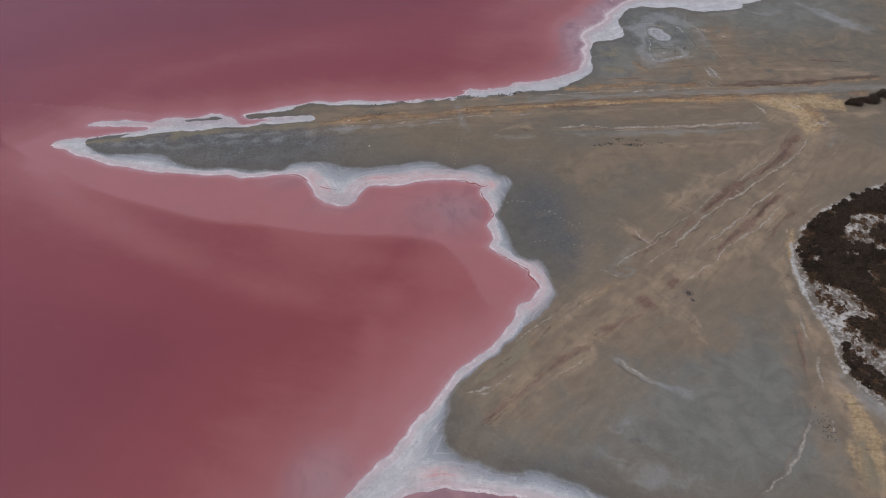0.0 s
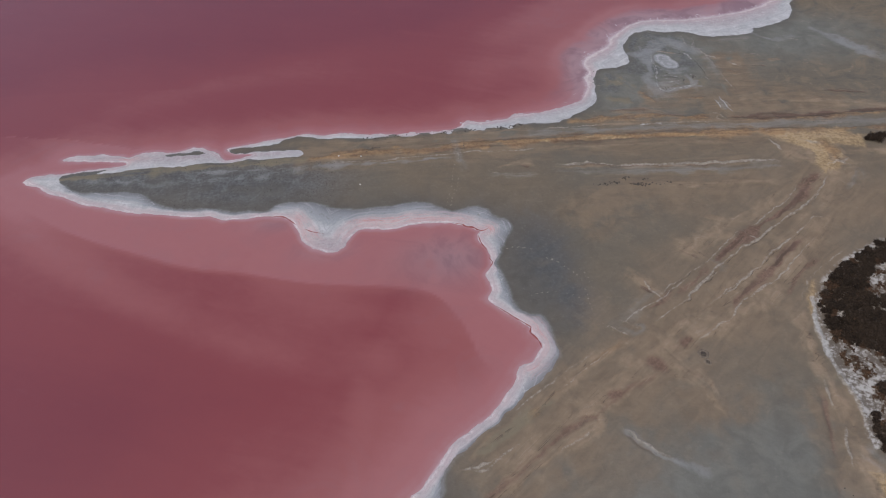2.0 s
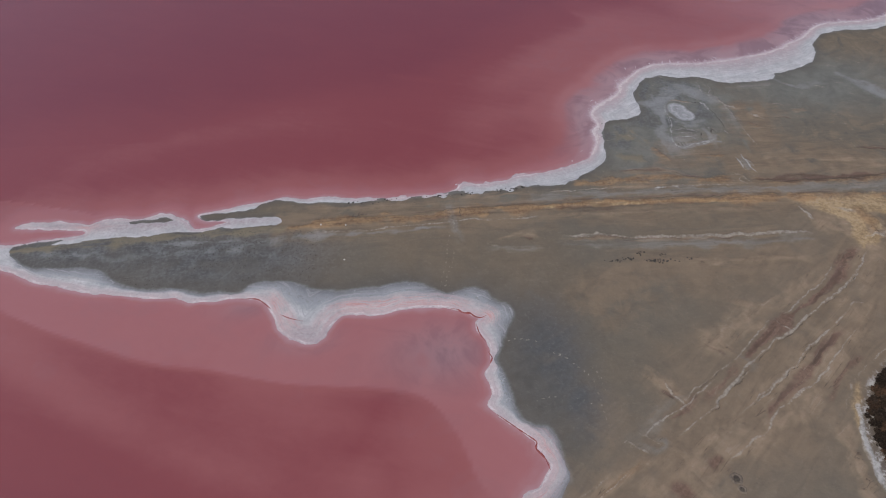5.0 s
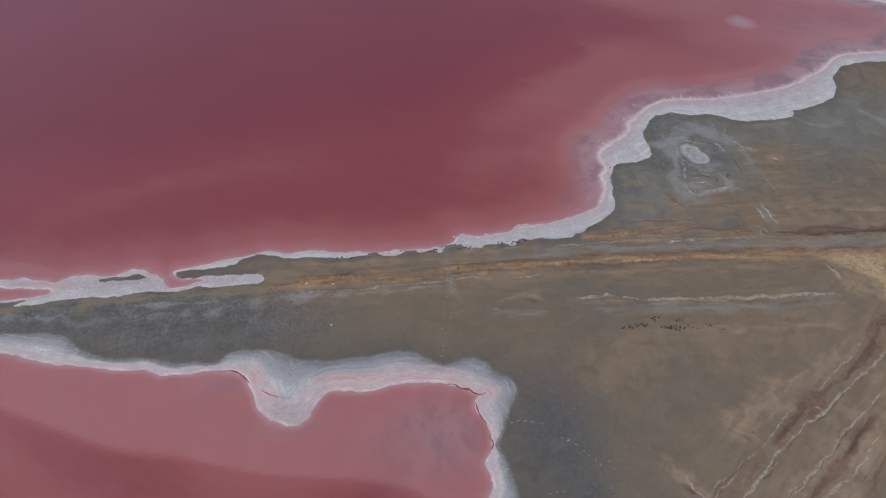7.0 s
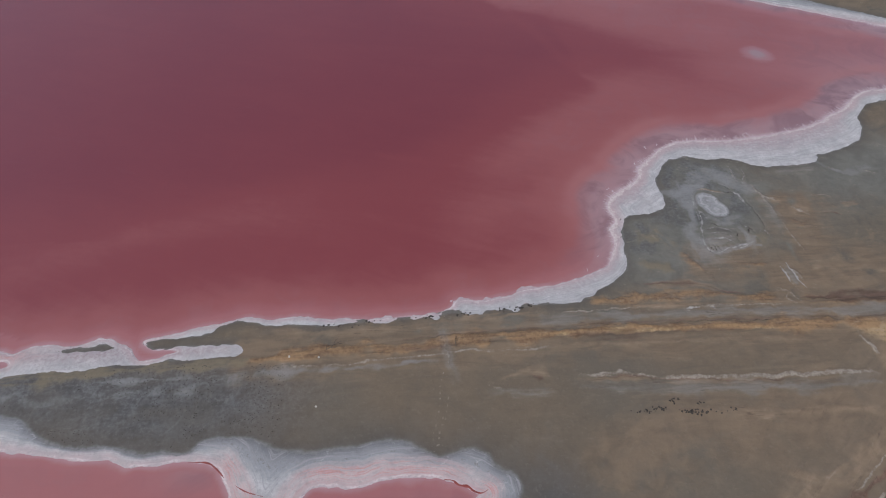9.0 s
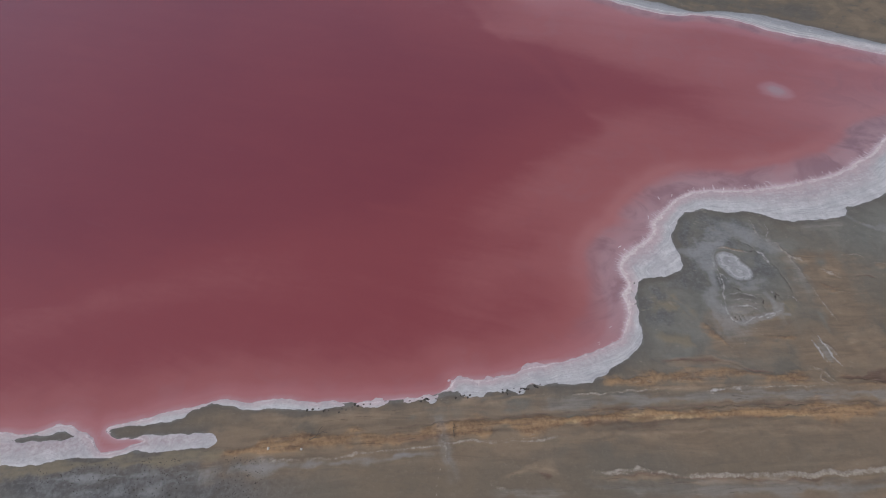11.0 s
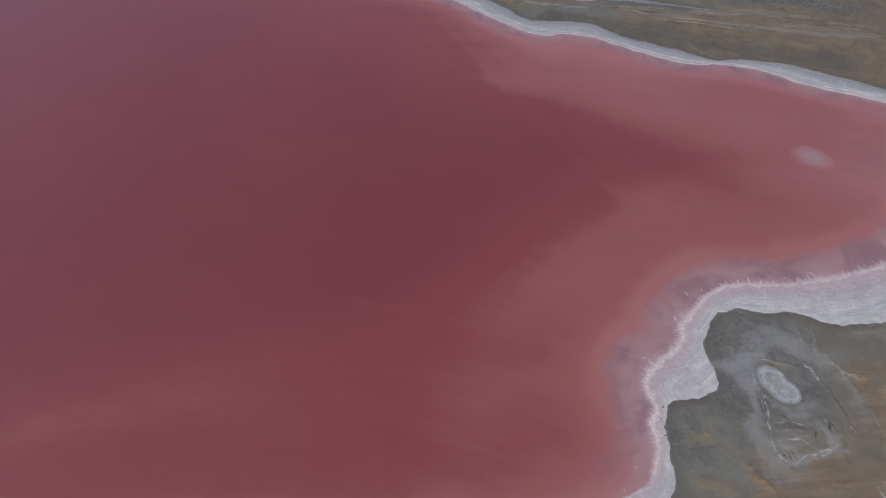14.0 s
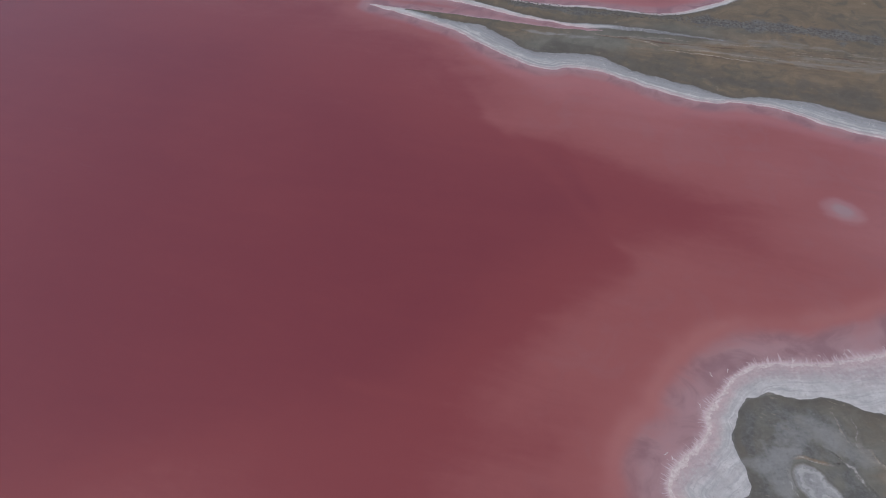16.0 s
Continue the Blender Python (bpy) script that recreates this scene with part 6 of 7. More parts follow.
tagged(ground, "grey-brown dried lake mud with faint wheel tracks", "ground", kind="structure")

# ---- brine ----
BAND_AREA = np.vstack([spline(BAND), [(30, 92), (20, 130), (-40, 142), (-100, 160), (-130, 165)]])
BAND_EDGE = WIDE.distance([spline(BAND)], 14) * np.where(WIDE.inside(BAND_AREA), -1, 1)
SHOAL = WIDE.blank()
for width, strength, points in SHOALS:
    SHOAL = np.maximum(SHOAL, strength * (1 - tame(WIDE.distance([spline(points, 4)], width * 1.6), 0, width * 1.5)))


CORE_AREA = np.vstack([spline(CORE), [(-400, 190), (-400, 600), (0, 420)]])
CORE_EDGE = WIDE.distance([spline(CORE)], 40) * np.where(WIDE.inside(CORE_AREA), 1, -1)


RUN = WIDE.nearest([LAKE[3:-1]], 14)[1]


def brine_attributes(x, y):
    wx, wy = wobble(x, y)
    dw = -WIDE.at(D_WATER, wx, wy)
    depth_haze = 0.12 + 0.72 * (1 - np.exp(-np.maximum(dw, 0) / (20 - tame(y - 0.02 * x, 140, 150) * (11 - 6 * tame(x, 15, 40))))) + 0.22 * tame(dw, 25, 58)
    depth_haze = depth_haze + 0.10 * tame(dw, 8, 30) * value_noise(x, y, 30.0, 2, 21)
    edge_of_band = WIDE.at(BAND_EDGE, x, y) + 0.6 * value_noise(x, y, 12.0, 3, 81)
    band = (1 - tame(edge_of_band, -0.9, 0.3)) * (1 - 0.5 * tame(-edge_of_band, 0, 14))
    trough = tame(edge_of_band, -0.5, 0.8) * (1 - tame(edge_of_band, 1.5, 8)) * tame(x, -110, -70)
    isthmus = np.exp(-((x + 25) / 6) ** 2 - ((y - 47) / 7) ** 2)
    murk = np.exp(-((x - 0) / 11) ** 2 - ((y - 110) / 7) ** 2) + 0.8 * np.exp(-((x + 27.5) / 6) ** 2 - ((y - 114.5) / 3) ** 2) + 0.7 * np.exp(-((x + 40) / 7) ** 2 - ((y - 124) / 3) ** 2)
    depth_haze = depth_haze - (0.22 * band - 0.06 * trough - 0.06 * murk) * tame(dw, 0, 5) - 0.2 * isthmus
    depth_haze = np.maximum(depth_haze - WIDE.at(SHOAL, x, y), 0.25)
    core = WIDE.at(CORE_EDGE, x, y) + 3.0 * value_noise(x, y, 16.0, 4, 83)
    inside = tame(core, -1.5 - 8 * (1 - tame(y, 205, 235)), 2.5 + 9 * (1 - tame(y, 205, 235)))
    # paler with distance: haze over the far brine, put into its colour
    depth_haze = depth_haze - 0.07 * tame(y, 230, 300)
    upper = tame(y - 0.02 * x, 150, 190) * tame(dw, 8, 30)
    depth_haze = depth_haze - upper * (0.12 * (1 - inside) * np.exp(np.minimum(core, 0) / 40) + 0.07)
    # a dull, damp strip under the far shore
    far = tame(y, 252, 268) * tame(dw, 0.0, 0.6)
    # a wide milky margin off the point, a narrow one elsewhere
    point = tame(x, 25, 40) * tame(y, 156, 171) * (1 - tame(y, 246, 260))
    wide = 2.2 + 5.5 * point + 2.2 * (1 - tame(y, 88, 96)) * tame(x, -22, -14) + 1.5 * value_noise(x, y, 6.0, 2, 31)
    depth_haze = depth_haze * (0.55 - 0.3 * point + (0.45 + 0.3 * point) * tame(dw, 0.3 * wide, 1.2 * wide)) * tame(dw, -0.5, 1.1 + 1.2 * point + 1.6 * np.clip(value_noise(x, y, 7.0, 3, 39), -0.3, 0.5))
    far = far * (1 - tame(dw + 2 * value_noise(x, y, 9.0, 2, 33), 2.5, 5.5))
    pool = 1 - tame(y, 46, 50)
    off = dw + 3.0 * value_noise(x, y, 9.0, 3, 35)
    ring = point * np.exp(-((off - 9.5) / 2.2) ** 2) * np.clip(0.75 + 1.5 * value_noise(x, y, 14.0, 2, 37), 0, 1)
    murk = np.clip(0.85 * point * (1 - tame(off, 6.0, 9.0)) * tame(dw, 0.0, 0.6) + 0.9 * isthmus + 0.9 * pool * tame(x, -16, -8) + 0.8 * far + 0.55 * np.exp(-((x - 128) / 24) ** 2 - ((y - 228) / 16) ** 2) + 0.9 * murk * tame(dw, 0.3, 2.5), 0, 1)
    bar = 1 - np.minimum(oval(wx, wy, BAR_CENTRE, BAR_LONG, BAR_SHORT) / 1.5, 1)
    run = WIDE.at(RUN, wx, wy)
    return {"depth_haze": depth_haze, "bar": bar, "murk": murk, "ring": ring, "off": dw, "run": run, "comb": 0.12 + 0.88 * point}


def brine_cells(x, y):
    return (WIDE.at(D_WATER, x, y) < 2.5) & ((x < 175) | (y < 330))


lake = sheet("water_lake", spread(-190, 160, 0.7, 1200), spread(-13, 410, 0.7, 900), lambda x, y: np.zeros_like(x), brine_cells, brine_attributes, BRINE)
tagged(lake, "still pink brine, deep red far out and pale at the edge", "water", kind="structure")


# ---- salt crust along the shores ----
def salt_depth(x, y):
    """How far a point lies inside the salt crust, in metres."""
    dw, dm = fields(x, y)
    wx, wy = wobble(x, y)
    point = tame(x, 32, 42) * tame(y, 161, 174) * (1 - tame(y, 231, 246))
    comb = np.abs(value_noise(x, y, 1.5, 3, 41)) * 5.0
    outer = dw + 0.25 + point * (comb - 1.1 - 0.4 * (1 - tame(x, 44, 52)))
    s = np.minimum(outer, -dm) + 0.8 * value_noise(x, y, 1.4, 4, 8) + 4.0 * value_noise(x, y, 2.0, 3, 14) * tame(x, -25, 5) * (1 - tame(x, 20, 28)) * tame(y, 146, 150) * (1 - tame(y, 160, 164))
    return s


def salt_height(x, y):
    s = salt_depth(x, y)
    dw = fields(x, y)[0]
    g = np.maximum(ground_height(x, y, dw), -0.02)
    lumps = 0.06 * value_noise(x, y, 1.0, 3, 11)
    return g + 0.10 * tame(s, -0.35, 0.5) - 0.05 + lumps * tame(s, 0.2, 1.0)


BLUSH = blobs([(-16, 123.0, 17, 2.6), (-2, 121.2, 9, 2.2), (8.7, 118.1, 4, 2.2), (-11.1, 122.4, 14, 2.0), (-28.7, 120.0, 7, 3), (-34.6, 123.8, 3, 3), (15.5, 88.0, 2.5, 5), (-5.7, 47.8, 4, 2.5), (13.6, 83.0, 3, 3), (-81.0, 149.8, 6, 1.5)])


SOAK = blobs([(-27.5, 116.0, 5, 2.4), (-27.8, 113.8, 6, 1.6), (-24, 50, 7, 6), (13.0, 84.0, 2.5, 2.0), (-66, 149.3, 17, 2.0), (-46, 148.6, 9, 1.2), (-86, 150.8, 9, 0.8)])


def salt_attributes(x, y):
    dw, dm = fields(x, y)
    # the point is clean white; elsewhere the crust is greyer inland and rosier at the water
    point = tame(x, 32, 42) * tame(y, 161, 174) * (1 - tame(y, 246, 256))
    bay = 1 - tame(y - 0.02 * x, 138, 146)
    share = np.clip(-dm / np.maximum(dw - dm, 0.8), 0, 1.2)
    narrow = 1 - tame(dw - dm, 1.5, 4.0)
    far = tame(y, 252, 268)
    return {"shore": dw * (1 + 0.5 * bay + 1.2 * (1 - bay) * (1 - point)), "share": np.maximum(share, 0.3 * (1 - bay) * (1 - far)), "mat": np.maximum(point, 0.7 * tame(x, -2, 8) * (1 - bay) * (1 - far)), "grey": np.clip(bay * (1 - 0.6 * narrow) + 0.3 * tame(x, -2, 8) * (1 - bay) * (1 - point) * (1 - far) + 1.15 * far * (1 - tame(y + 0.3 * x, 340, 350)), 0, 1.15),
            "soak": WIDE.at(SOAK, x, y), "blush": WIDE.at(BLUSH, x, y) * tame(dw, 0.1, 0.7) * (1 - tame(dw, 2.8, 4.6))}


crust = sheet("salt_crust", np.arange(-112, 150, 0.3), np.arange(-12, 400, 0.3), salt_height, lambda x, y: salt_depth(x, y) > -0.3, salt_attributes, SALT)
tagged(crust, "white salt crust along the shore, blushed pink at the water", "salt crust", kind="structure")


# ---- things ----
def mesh_from(name, verts, faces, mat, smooth=False):
    me = bpy.data.meshes.new(name)
    me.from_pydata([tuple(v) for v in verts], [], [tuple(f) for f in faces])
    me.polygons.foreach_set("use_smooth", [smooth] * len(me.polygons))
    me.materials.append(mat)
    return me


def part(name, me, parent, label=""):
    ob = new(name, me)
    ob.parent = parent
    return tagged(ob, label)


def height_at(x, y):
    px, py = np.array([float(x)]), np.array([float(y)])
    dw = fields(px, py)[0]
    z = ground_height(px, py, dw)[0]
    return float(max(z, salt_height(px, py)[0])) if salt_depth(px, py)[0] > 0 else float(z)


def limb(points, radii, sides=6):
    """A tapered, bent branch."""
    verts, faces = [], []
    for k, (p, r) in enumerate(zip(points, radii)):
        q = Vector(points[min(k + 1, len(points) - 1)]) - Vector(points[max(k - 1, 0)])
        q = q.to_track_quat('Z', 'Y')
        for s in range(sides):
            a = 2 * math.pi * s / sides
            verts.append(Vector(p) + q @ Vector((r * math.cos(a), r * math.sin(a), 0)))
        if k:
            o = (k - 1) * sides
            faces += [(o + s, o + (s + 1) % sides, o + sides + (s + 1) % sides, o + sides + s) for s in range(sides)]
    faces.append(tuple(range(sides))[::-1])
    faces.append(tuple(range(len(verts) - sides, len(verts))))
    return verts, faces


def join(pieces):
    verts, faces = [], []
    for v, f in pieces:
        o = len(verts)
        verts += list(v)
        faces += [tuple(i + o for i in q) for q in f]
    return verts, faces


def stem_shape(r, size, height, count):
    pieces = []
    for k in range(count):
        a, lean = 2 * math.pi * (k + r.random()) / count, r.uniform(0.35, 0.85)
        pts = [(0.04 * math.cos(a), 0.04 * math.sin(a), -0.06)]
        for s in (0.35, 0.7, 1.0):
            pts.append((math.cos(a + r.uniform(-.2, .2)) * size * lean * s, math.sin(a + r.uniform(-.2, .2)) * size * lean * s, height * (0.25 + 0.6 * s) * r.uniform(0.8, 1.1)))
        pieces.append(limb(pts, (0.05, 0.035, 0.022, 0.008), 5))
    return join(pieces)


def foliage_shape(r, size, height, lobes, leaves, leaf):
    """Many small leaf sprays on a few uneven lobes, with gaps between them."""
    verts, faces = [], []
    centres = [(r.uniform(-.6, .6) * size, r.uniform(-.6, .6) * size, r.uniform(0.3, 0.65) * height, r.uniform(0.35, 0.62) * size) for _ in range(lobes)]
    for _ in range(leaves):
        cx, cy, cz, rad = centres[r.randrange(lobes)]
        d = Vector((r.gauss(0, 1), r.gauss(0, 1), r.gauss(0.25, 0.8))).normalized() * rad * r.uniform(0.45, 1.08)
        p = Vector((cx + d.x, cy + d.y, max(0.03, cz + d.z * height / max(size, 0.01) * 0.9)))
        q = Euler((r.uniform(-0.9, 0.9), r.uniform(-0.9, 0.9), r.uniform(0, 6.28))).to_matrix()
        w, l = leaf * r.uniform(0.5, 1.0), leaf * r.uniform(0.9, 1.9)
        o = len(verts)
        for u, v, h in ((-w * .3, -l * .5, 0), (w * .5, -l * .1, 0.03), (w * .15, l * .5, 0), (-w * .5, l * .12, -0.02)):
            verts.append(p + q @ Vector((u, v, h)))
        faces.append((o, o + 1, o + 2, o + 3))
    return verts, faces


def shrub(name, seed, size, height, leaves, mat, label, category, group):
    r = random.Random(seed)
    root = tagged(new(name), label, category, group)
    part("stems", mesh_from("stems", *stem_shape(r, size, height, 7), BARK), root)
    part("foliage", mesh_from("foliage", *foliage_shape(r, size, height, 6, leaves, 0.20), mat), root)
    return root


def scatter(prototypes, spots):
    """Uses each prototype once, then copies."""
    used = set()
    for k, (x, y, kind, scale, turn) in enumerate(spots):
        p = prototypes[kind]
        m = pose(x, y, height_at(x, y) - 0.03, 0, 0, turn)
        if kind not in used:
            used.add(kind)
            p.scale = (scale, scale, scale)
            p.matrix_basis = m @ Matrix.Diagonal((scale, scale, scale, 1))
        else:
            o = copy_thing(p, m)
            o.matrix_basis = m @ Matrix.Diagonal((scale * (0.75 + 0.5 * ((k * 37) % 10) / 10), scale, scale * (0.8 + 0.4 * ((k * 53) % 10) / 10), 1))


# scrub on the salty flat
r = random.Random(3)
protos = [shrub("saltbush", 10 + k, 1.3, 0.95, 900, LEAF, "low dark brown saltbush on salt-white ground", "shrub", "saltbush scrub") for k in range(5)]
protos += [shrub("samphire_bush", 30 + k, 1.2, 0.5, 600, LEAF_RED, "low rusty-brown samphire bush on salty ground", "shrub", "samphire in the scrub") for k in range(2)]
spots, tries = [], 0
while len(spots) < 430 and tries < 30000:
    tries += 1
    x, y = r.uniform(68, 110), r.uniform(44, 110)
    if x - 69 > 0.42 * (y - 44) + 12:
        continue
    px, py = np.array([x]), np.array([y])
    e = WIDE.at(SCRUB_EDGE, px, py)[0]
    n = thickness(px, py)[0] + r.uniform(-0.1, 0.1)
    rim = y > 78 and n > 0.3
    if e < 0.6 or n < 0.08:
        continue
    scale = r.uniform(0.8, 1.4) if rim else r.uniform(0.6, 1.25) if y > 80 else r.uniform(0.35, 0.8)
    if any((x - a) ** 2 + (y - b) ** 2 < (0.6 * (scale + s)) ** 2 for a, b, _, s, _ in spots):
        continue
    red = r.random() < (0.05 if rim else 0.1 if y > 80 else 0.3)
    spots.append((x, y, 5 + r.randrange(2) if red else r.randrange(5), scale, r.uniform(0, 360)))
scatter(protos, spots)

# dwarf growth between the bushes
r = random.Random(5)
shapes = [foliage_shape(random.Random(80 + k), 0.45, 0.3, 3, 46, 0.17) for k in range(4)]


def dwarf_growth(name, many, mat, dense, label):
    pieces, tries = [], 0
    while len(pieces) < many and tries < 40000:
        tries += 1
        x, y = r.uniform(68, 110), r.uniform(44, 110)
        if x - 69 > 0.42 * (y - 44) + 12:
            continue
        px, py = np.array([x]), np.array([y])
        e = WIDE.at(SCRUB_EDGE, px, py)[0]
        if e < 1.0 or (dense and thickness(px, py)[0] < 0.02) or value_noise(px, py, 3.0, 3, 91)[0] < r.uniform(-0.2, 0.12):
            continue
        s, a, z = r.uniform(0.5, 1.7), r.uniform(0, 6.28), height_at(x, y)
        turn = Matrix.Rotation(a, 3, 'Z')
        v, f = shapes[len(pieces) % 4]
        pieces.append(([Vector((x, y, z)) + turn @ (p * s) for p in v], f))
    tagged(new(name, mesh_from(name, *join(pieces), mat)), label, "dwarf scrub", kind="stuff")


dwarf_growth("dwarf_scrub", 1200, LEAF_RED, False, "sparse rusty dwarf scrub dotted over salt-white ground")
dwarf_growth("dark_undergrowth", 1500, LEAF, True, "dense dark undergrowth between the saltbushes")

# dense thicket beside the road junction
thick = [shrub("thicket_bush", 60 + k, 1.7, 1.7, 900, LEAF, "tall dense dark-green bush beside the track junction", "bush", "thicket by the junction") for k in range(3)]
spots = []
for k in range(26):
    u = r.uniform(0, 1)
    spots.append((103.0 + 18 * u, 140.1 + 2.5 * u + r.uniform(-1.3, 1.3) * (0.4 + u) + (2.0 if u > 0.55 else 0) * r.random(), r.randrange(3), r.uniform(0.6, 1.0), r.uniform(0, 360)))
scatter(thick, spots)


# ---- clods, stones and dead wood ----
def lump(seed, flat=0.6, rough=0.28):
    """An uneven clod."""
    r = random.Random(seed)
    bm = bmesh.new()
    bmesh.ops.create_icosphere(bm, subdivisions=2, radius=1.0)
    off = Vector((r.uniform(-50, 50), r.uniform(-50, 50), r.uniform(-50, 50)))
    for v in bm.verts:
        v.co *= 1 + rough * noise.noise(v.co * 1.3 + off) + 0.12 * noise.noise(v.co * 3.1 + off)
        v.co.z *= flat
    verts, faces = [v.co.copy() for v in bm.verts], [[v.index for v in f.verts] for f in bm.faces]
    bm.free()
    return verts, faces


def rock(name, seed, mat, label, category, group, flat=0.6):
    return tagged(new(name, mesh_from(name, *lump(seed, flat), mat)), label, category, group)


def settle(prototypes, spots):
    used = set()
    for x, y, kind, sx, sy, turn in spots:
        p = prototypes[kind]
        m = pose(x, y, height_at(x, y) + 0.15 * min(sx, sy), 0, 0, turn)
        o = p if kind not in used else copy_thing(p, m)
        used.add(kind)
        o.matrix_basis = m @ Matrix.Diagonal((sx, sy, min(sx, sy), 1))


r = random.Random(8)
clods = [rock("mud_clod", 100 + k, CLOD, "small dark clod of mud on the brown flat", "clod", "row of clods on the flat") for k in range(4)]
spots = []
for x, y, spread_x, many in ((36.8, 129.9, 2.2, 20), (39.8, 130.2, 1.4, 16), (42.0, 131.7, 1.2, 10), (44.8, 129.4, 2.0, 30), (47.0, 131.0, 1.0, 6), (47.8, 129.1, 1.8, 10), (52.1, 129.1, 1.4, 8)):
    for _ in range(many):
        s = r.uniform(0.07, 0.17)
        spots.append((x + r.gauss(0, 0.55) * spread_x, y + r.gauss(0, 0.22), r.randrange(4), s * r.uniform(1, 1.6), s, r.uniform(0, 360)))
settle(clods, spots)
shore_clods = [rock("bank_clod", 120 + k, CLOD, "dark wet clod broken from the bank onto the salt", "clod", "clods along the northern bank") for k in range(4)]
spots = []
for x, y, spread_x, many in ((-17.7, 152.4, 3, 8), (-11.0, 153.1, 3, 7), (0.2, 153.4, 3, 8), (7.6, 153.5, 1.4, 8), (14.4, 153.9, 1.0, 6), (17.9, 154.1, 1.4, 10), (20.3, 154.5, 1.0, 6)):
    for _ in range(many):
        s = r.uniform(0.08, 0.22)
        spots.append((x + r.gauss(0, 0.6) * spread_x, y + r.gauss(0, 0.25), r.randrange(4), s * r.uniform(1, 1.7), s, r.uniform(0, 360)))
settle(shore_clods, spots)
stones = [rock("pale_stone", 140 + k, STONE, "single pale stone lying on the mud", "stone", "stray stones on the flat", 0.8) for k in range(2)]
settle(stones, [(-20.7, 134.9, 0, 0.22, 0.2, 20), (-26.6, 145.7, 1, 0.26, 0.2, 80), (-21.0, 145.3, 0, 0.24, 0.22, 140), (1.5, 46.8, 1, 0.16, 0.14, 10)])


def strewn(name, spots, mat, label, category):
    """Clods too many to count, in one mesh."""
    shapes = [lump(200 + k, 0.55, 0.3) for k in range(3)]
    pieces = []
    for k, (x, y, s) in enumerate(spots):
        v, f = shapes[k % 3]
        turn = Matrix.Rotation(k * 2.4, 3, 'Z')
        base = Vector((x, y, height_at(x, y)))
        pieces.append(([base + turn @ (Vector((p.x * 1.4, p.y, p.z)) * s) for p in v[:]], f))
    return tagged(new(name, mesh_from(name, *join(pieces), mat)), label, category, kind="stuff")


r = random.Random(12)
spots = []
while len(spots) < 800:
    x, y = r.uniform(-90, -27), r.uniform(127, 146)
    px, py = np.array([x]), np.array([y])
    if fields(px, py)[1][0] > 0.8 and value_noise(px, py, 6.0, 3, 61)[0] + 0.15 * math.exp(-((y - 140.5 + 0.02 * x) / 2.5) ** 2) > 0.03 and y < 144.5 - 0.06 * (x + 30):
        spots.append((x, y, r.uniform(0.035, 0.08)))
strewn("spit_clods", spots, CLOD, "scattered dark clods on the slate-grey mud of the spit", "clods")
spots = []
for a, b, many in (((37.0, 346.9), (61.0, 335.9), 420), ((61.0, 335.9), (86.2, 329.0), 420), ((86.2, 329.0), (118.6, 317.0), 700), ((118.6, 317.0), (142.2, 307.1), 520)):
    for _ in range(many):
        u = r.random()
        spots.append((a[0] + (b[0] - a[0]) * u + r.gauss(0, 1.0), a[1] + (b[1] - a[1]) * u + r.gauss(0, 1.2), r.uniform(0.08, 0.24)))
strewn("rubble_bank", spots, RUBBLE, "low bank of grey rubble and clods on the far shore", "rubble")
spots = [(61.2 + r.gauss(0, 0.8), 51.7 + r.gauss(0, 1.5), r.uniform(0.04, 0.10)) for _ in range(60)]
strewn("track_clods", spots, CLOD, "small dark clods beside the curved track", "clods")


def dead_branch(name, seed, length, thick, mat, label, category, group, forks=3, lift=0.12):
    """A lying branch with forks."""
    r = random.Random(seed)
    pts, x, y, a = [], -length / 2, 0.0, 0.0
    for k in range(6):
        pts.append((x, y, thick * 0.6 + lift * math.sin(k / 5 * math.pi)))
        a += r.uniform(-0.45, 0.45)
        x, y = x + math.cos(a) * length / 5, y + math.sin(a) * length / 5
    root = tagged(new(name, mesh_from(name, *limb(pts, [thick * (1 - 0.14 * k) for k in range(6)]), mat)), label, category, group)
    for k in range(forks):
        p = Vector(pts[1 + k % 4])
        b = r.choice((-1, 1)) * r.uniform(0.5, 1.1)
        q = [p, p + Vector((math.cos(b), math.sin(b), 0.15)) * length * 0.18, p + Vector((math.cos(b * 0.7), math.sin(b * 0.7), 0.12)) * length * 0.36]
        part("side_branch", mesh_from("side_branch", *limb([tuple(v) for v in q], (thick * 0.6, thick * 0.4, thick * 0.15)), mat), root)
    return root


def lay(ob, x, y, turn, scale=1.0):
    ob.matrix_basis = pose(x, y, height_at(x, y), 0, 0, turn) @ Matrix.Diagonal((scale, scale, scale, 1))


lay(dead_branch("dead_branch", 1, 4.2, 0.10, BARK, "weathered dead branch lying across the tan bank", "branch", "", 4), -18.7, 147.7, 30)
lay(dead_branch("dead_bush", 2, 2.4, 0.08, BARK, "bare dark dead bush on the rusty bank", "branch", "", 5, 0.35), 5.6, 146.8, 60)
twigs = [dead_branch("salt_twig", 20 + k, 1.6, 0.06, CRUSTED, "salt-crusted twig standing in the shallow brine", "twig", "twigs along the point", 2, 0.3) for k in range(3)]
where = [(85.8, 203.0), (80.4, 203.8), (91.6, 205.3), (53.6, 190.8), (43.7, 186.4), (36.5, 166.5), (81.5, 204.4), (100.3, 207.5), (103.3, 208.5), (33.6, 163.0), (51.1, 195.5), (79.0, 203.6), (62.7, 203.2), (43.0, 187.2), (55.2, 201.4),
         (88.2, 204.4), (95.1, 206.5), (70.9, 202.9), (75.9, 203.7), (58.3, 202.0)]
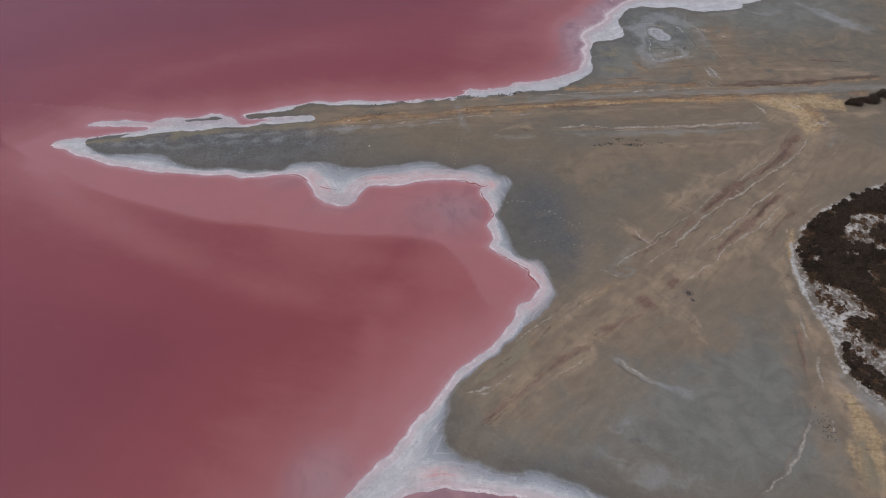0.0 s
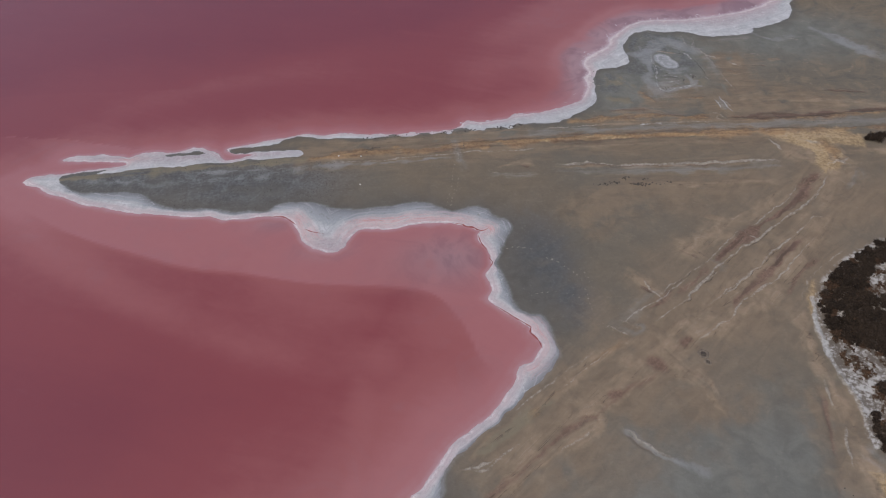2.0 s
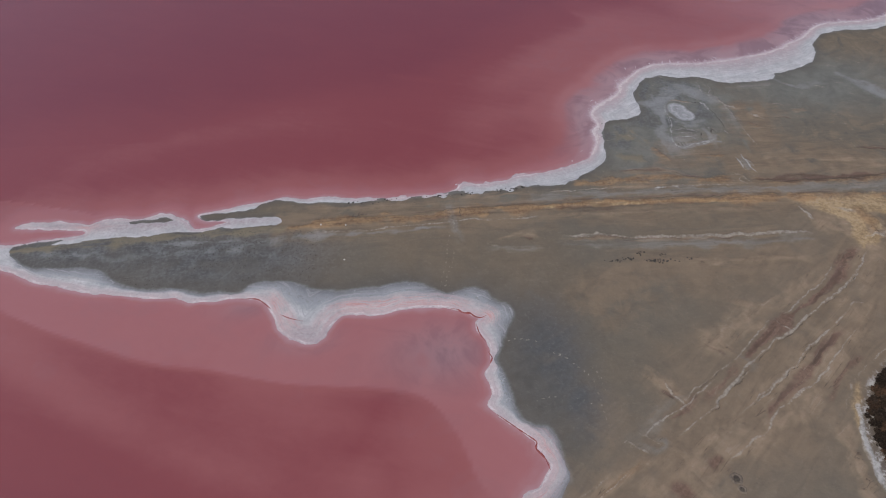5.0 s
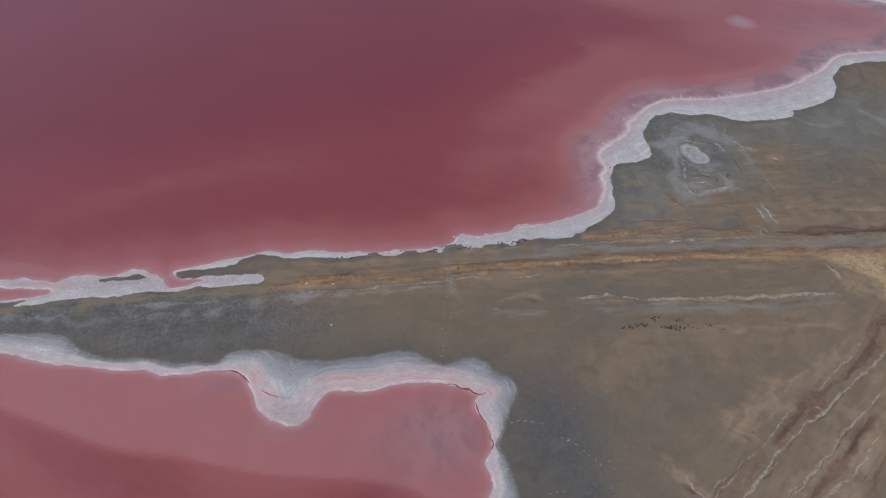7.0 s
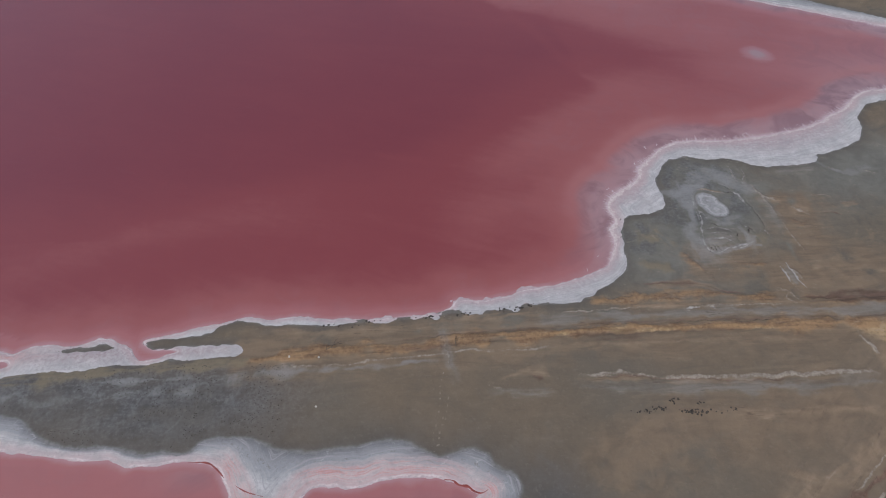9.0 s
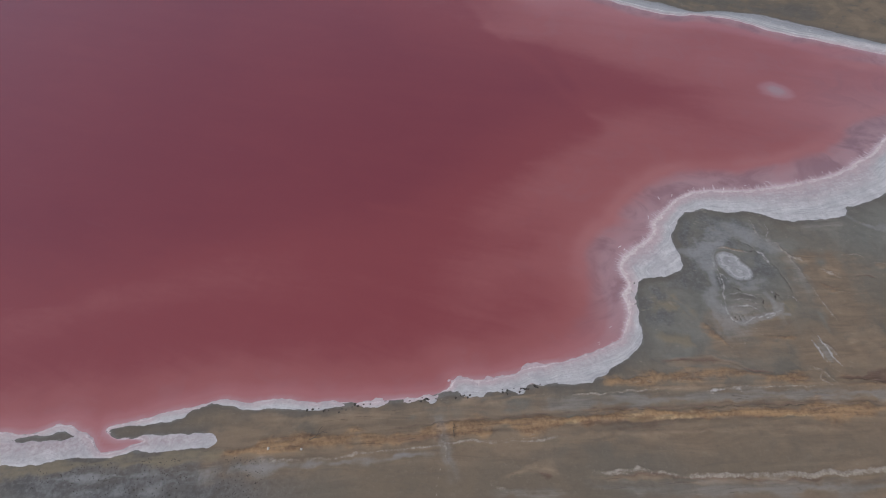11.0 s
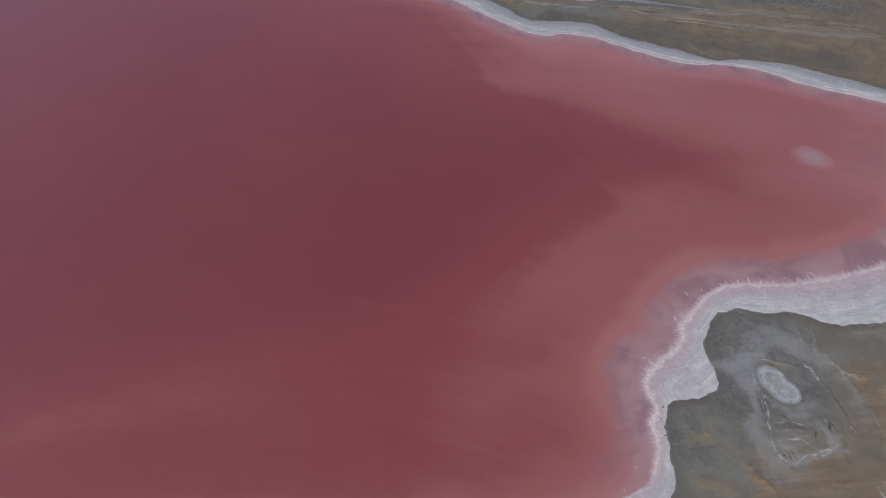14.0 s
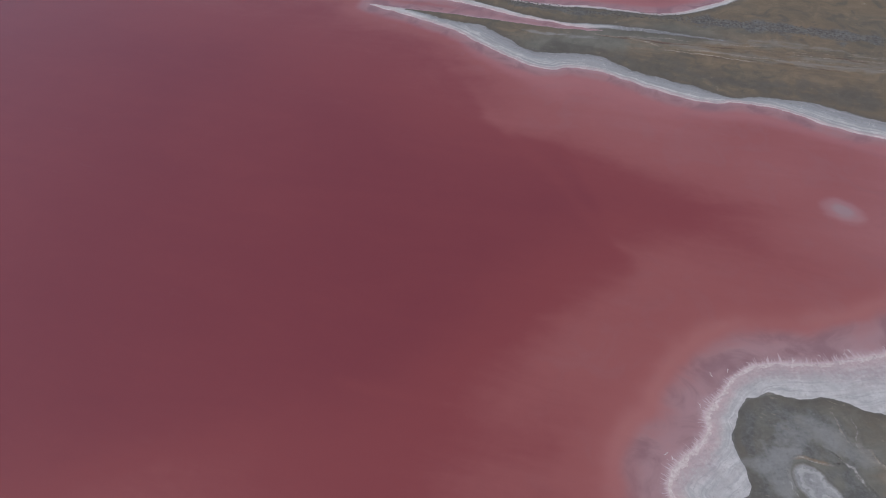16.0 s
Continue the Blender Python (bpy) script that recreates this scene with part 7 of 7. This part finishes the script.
for k, (x, y) in enumerate(where):
    m = pose(x, y, max(height_at(x, y), 0.0), 0, 0, 70 + r.uniform(-40, 40))
    o = twigs[k] if k < 3 else copy_thing(twigs[k % 3], m)
    s = r.uniform(0.35, 0.7)
    o.matrix_basis = m @ Matrix.Diagonal((s, s, s, 1))


# ---- two small sink holes ----
def sink_hole(x, y, size):
    verts, faces = [], []
    rings, sides = ((1.55, 0.0), (1.25, 0.13), (1.0, 0.10), (0.8, 0.02)), 20
    for rad, z in rings:
        for s in range(sides):
            a = 2 * math.pi * s / sides
            w = rad * size * (1 + 0.12 * math.sin(2 * a + x) + 0.07 * math.sin(5 * a))
            verts.append((w * math.cos(a), w * math.sin(a) * 1.2, z - 0.01))
    for k in range(len(rings) - 1):
        faces += [(k * sides + s, k * sides + (s + 1) % sides, (k + 1) * sides + (s + 1) % sides, (k + 1) * sides + s) for s in range(sides)]
    rim = tagged(new("sink_hole", mesh_from("sink_hole", verts, faces, RIM, True)), "small dark sink hole with a raised muddy rim", "hole", "sink holes beside the track")
    # a disc inside the rim, darker than the mud around it
    floor = [(0.84 * size * math.cos(2 * math.pi * s / sides), 1.0 * size * math.sin(2 * math.pi * s / sides), 0.025) for s in range(sides)] + [(0, 0, 0.01)]
    part("wet_bottom", mesh_from("wet_bottom", floor, [(s, (s + 1) % sides, sides) for s in range(sides)], plain_material("hole_mud", (0.06, 0.05, 0.042), (0.11, 0.092, 0.076), 3.0)), rim, "darker mud in the hole")
    rim.location = (x, y, height_at(x, y) + 0.01)


RIM = plain_material("rim_mud", (0.13, 0.105, 0.085), (0.20, 0.165, 0.13), 3.0)
sink_hole(46.0, 82.3, 0.62)
sink_hole(46.3, 80.5, 0.42)


# ---- dark red brine standing in cracks along the salt edge ----
def brine_line(points, width):
    line = spline(points, 8)
    verts, faces = [], []
    n = len(line)
    for k, (x, y) in enumerate(line):
        dx, dy = line[min(k + 1, n - 1)] - line[max(k - 1, 0)]
        l = math.hypot(dx, dy)
        w = width * (0.25 + 0.75 * math.sin(math.pi * (k + 0.5) / n)) * (0.7 + 0.6 * noise.noise(Vector((x, y, 0)) * 0.9))
        a, b = (x - dy / l * w, y + dx / l * w), (x + dy / l * w, y - dx / l * w)
        z = max(height_at(*a), height_at(*b), height_at(x, y), 0.0) + 0.035
        verts += [(*a, z - 0.05), (x, y, z), (*b, z - 0.05)]
        if k:
            o = 3 * (k - 1)
            faces += [(o, o + 1, o + 4, o + 3), (o + 1, o + 2, o + 5, o + 4)]
    tagged(new("brine_crack", mesh_from("brine_crack", verts, faces, RED_BRINE, True)), "dark red brine in a crack of the salt", "brine crack", kind="structure")


for points, width in (([(1.5, 120.1), (2.9, 119.9), (3.9, 119.1), (5.4, 118.7), (6.3, 117.9), (7.5, 117.5), (8.6, 118.0)], 0.3),
                      ([(6.4, 116.1), (6.9, 113.8), (7.9, 111.8)], 0.2),
                      ([(8.2, 109.5), (8.8, 108.0), (8.3, 106.8)], 0.2),
                      ([(8.6, 96.3), (11.4, 93.8), (13.6, 91.9)], 0.2),
                      ([(13.6, 91.9), (14.8, 90.7), (14.6, 89.5), (15.8, 87.8), (16.4, 85.7)], 0.3),
                      ([(-41.7, 125.9), (-38.4, 125.6), (-36.4, 124.2), (-35.0, 122.7)], 0.28),
                      ([(-33.0, 121.3), (-30.7, 120.0), (-28.0, 119.1)], 0.16)):
    brine_line(points, width)
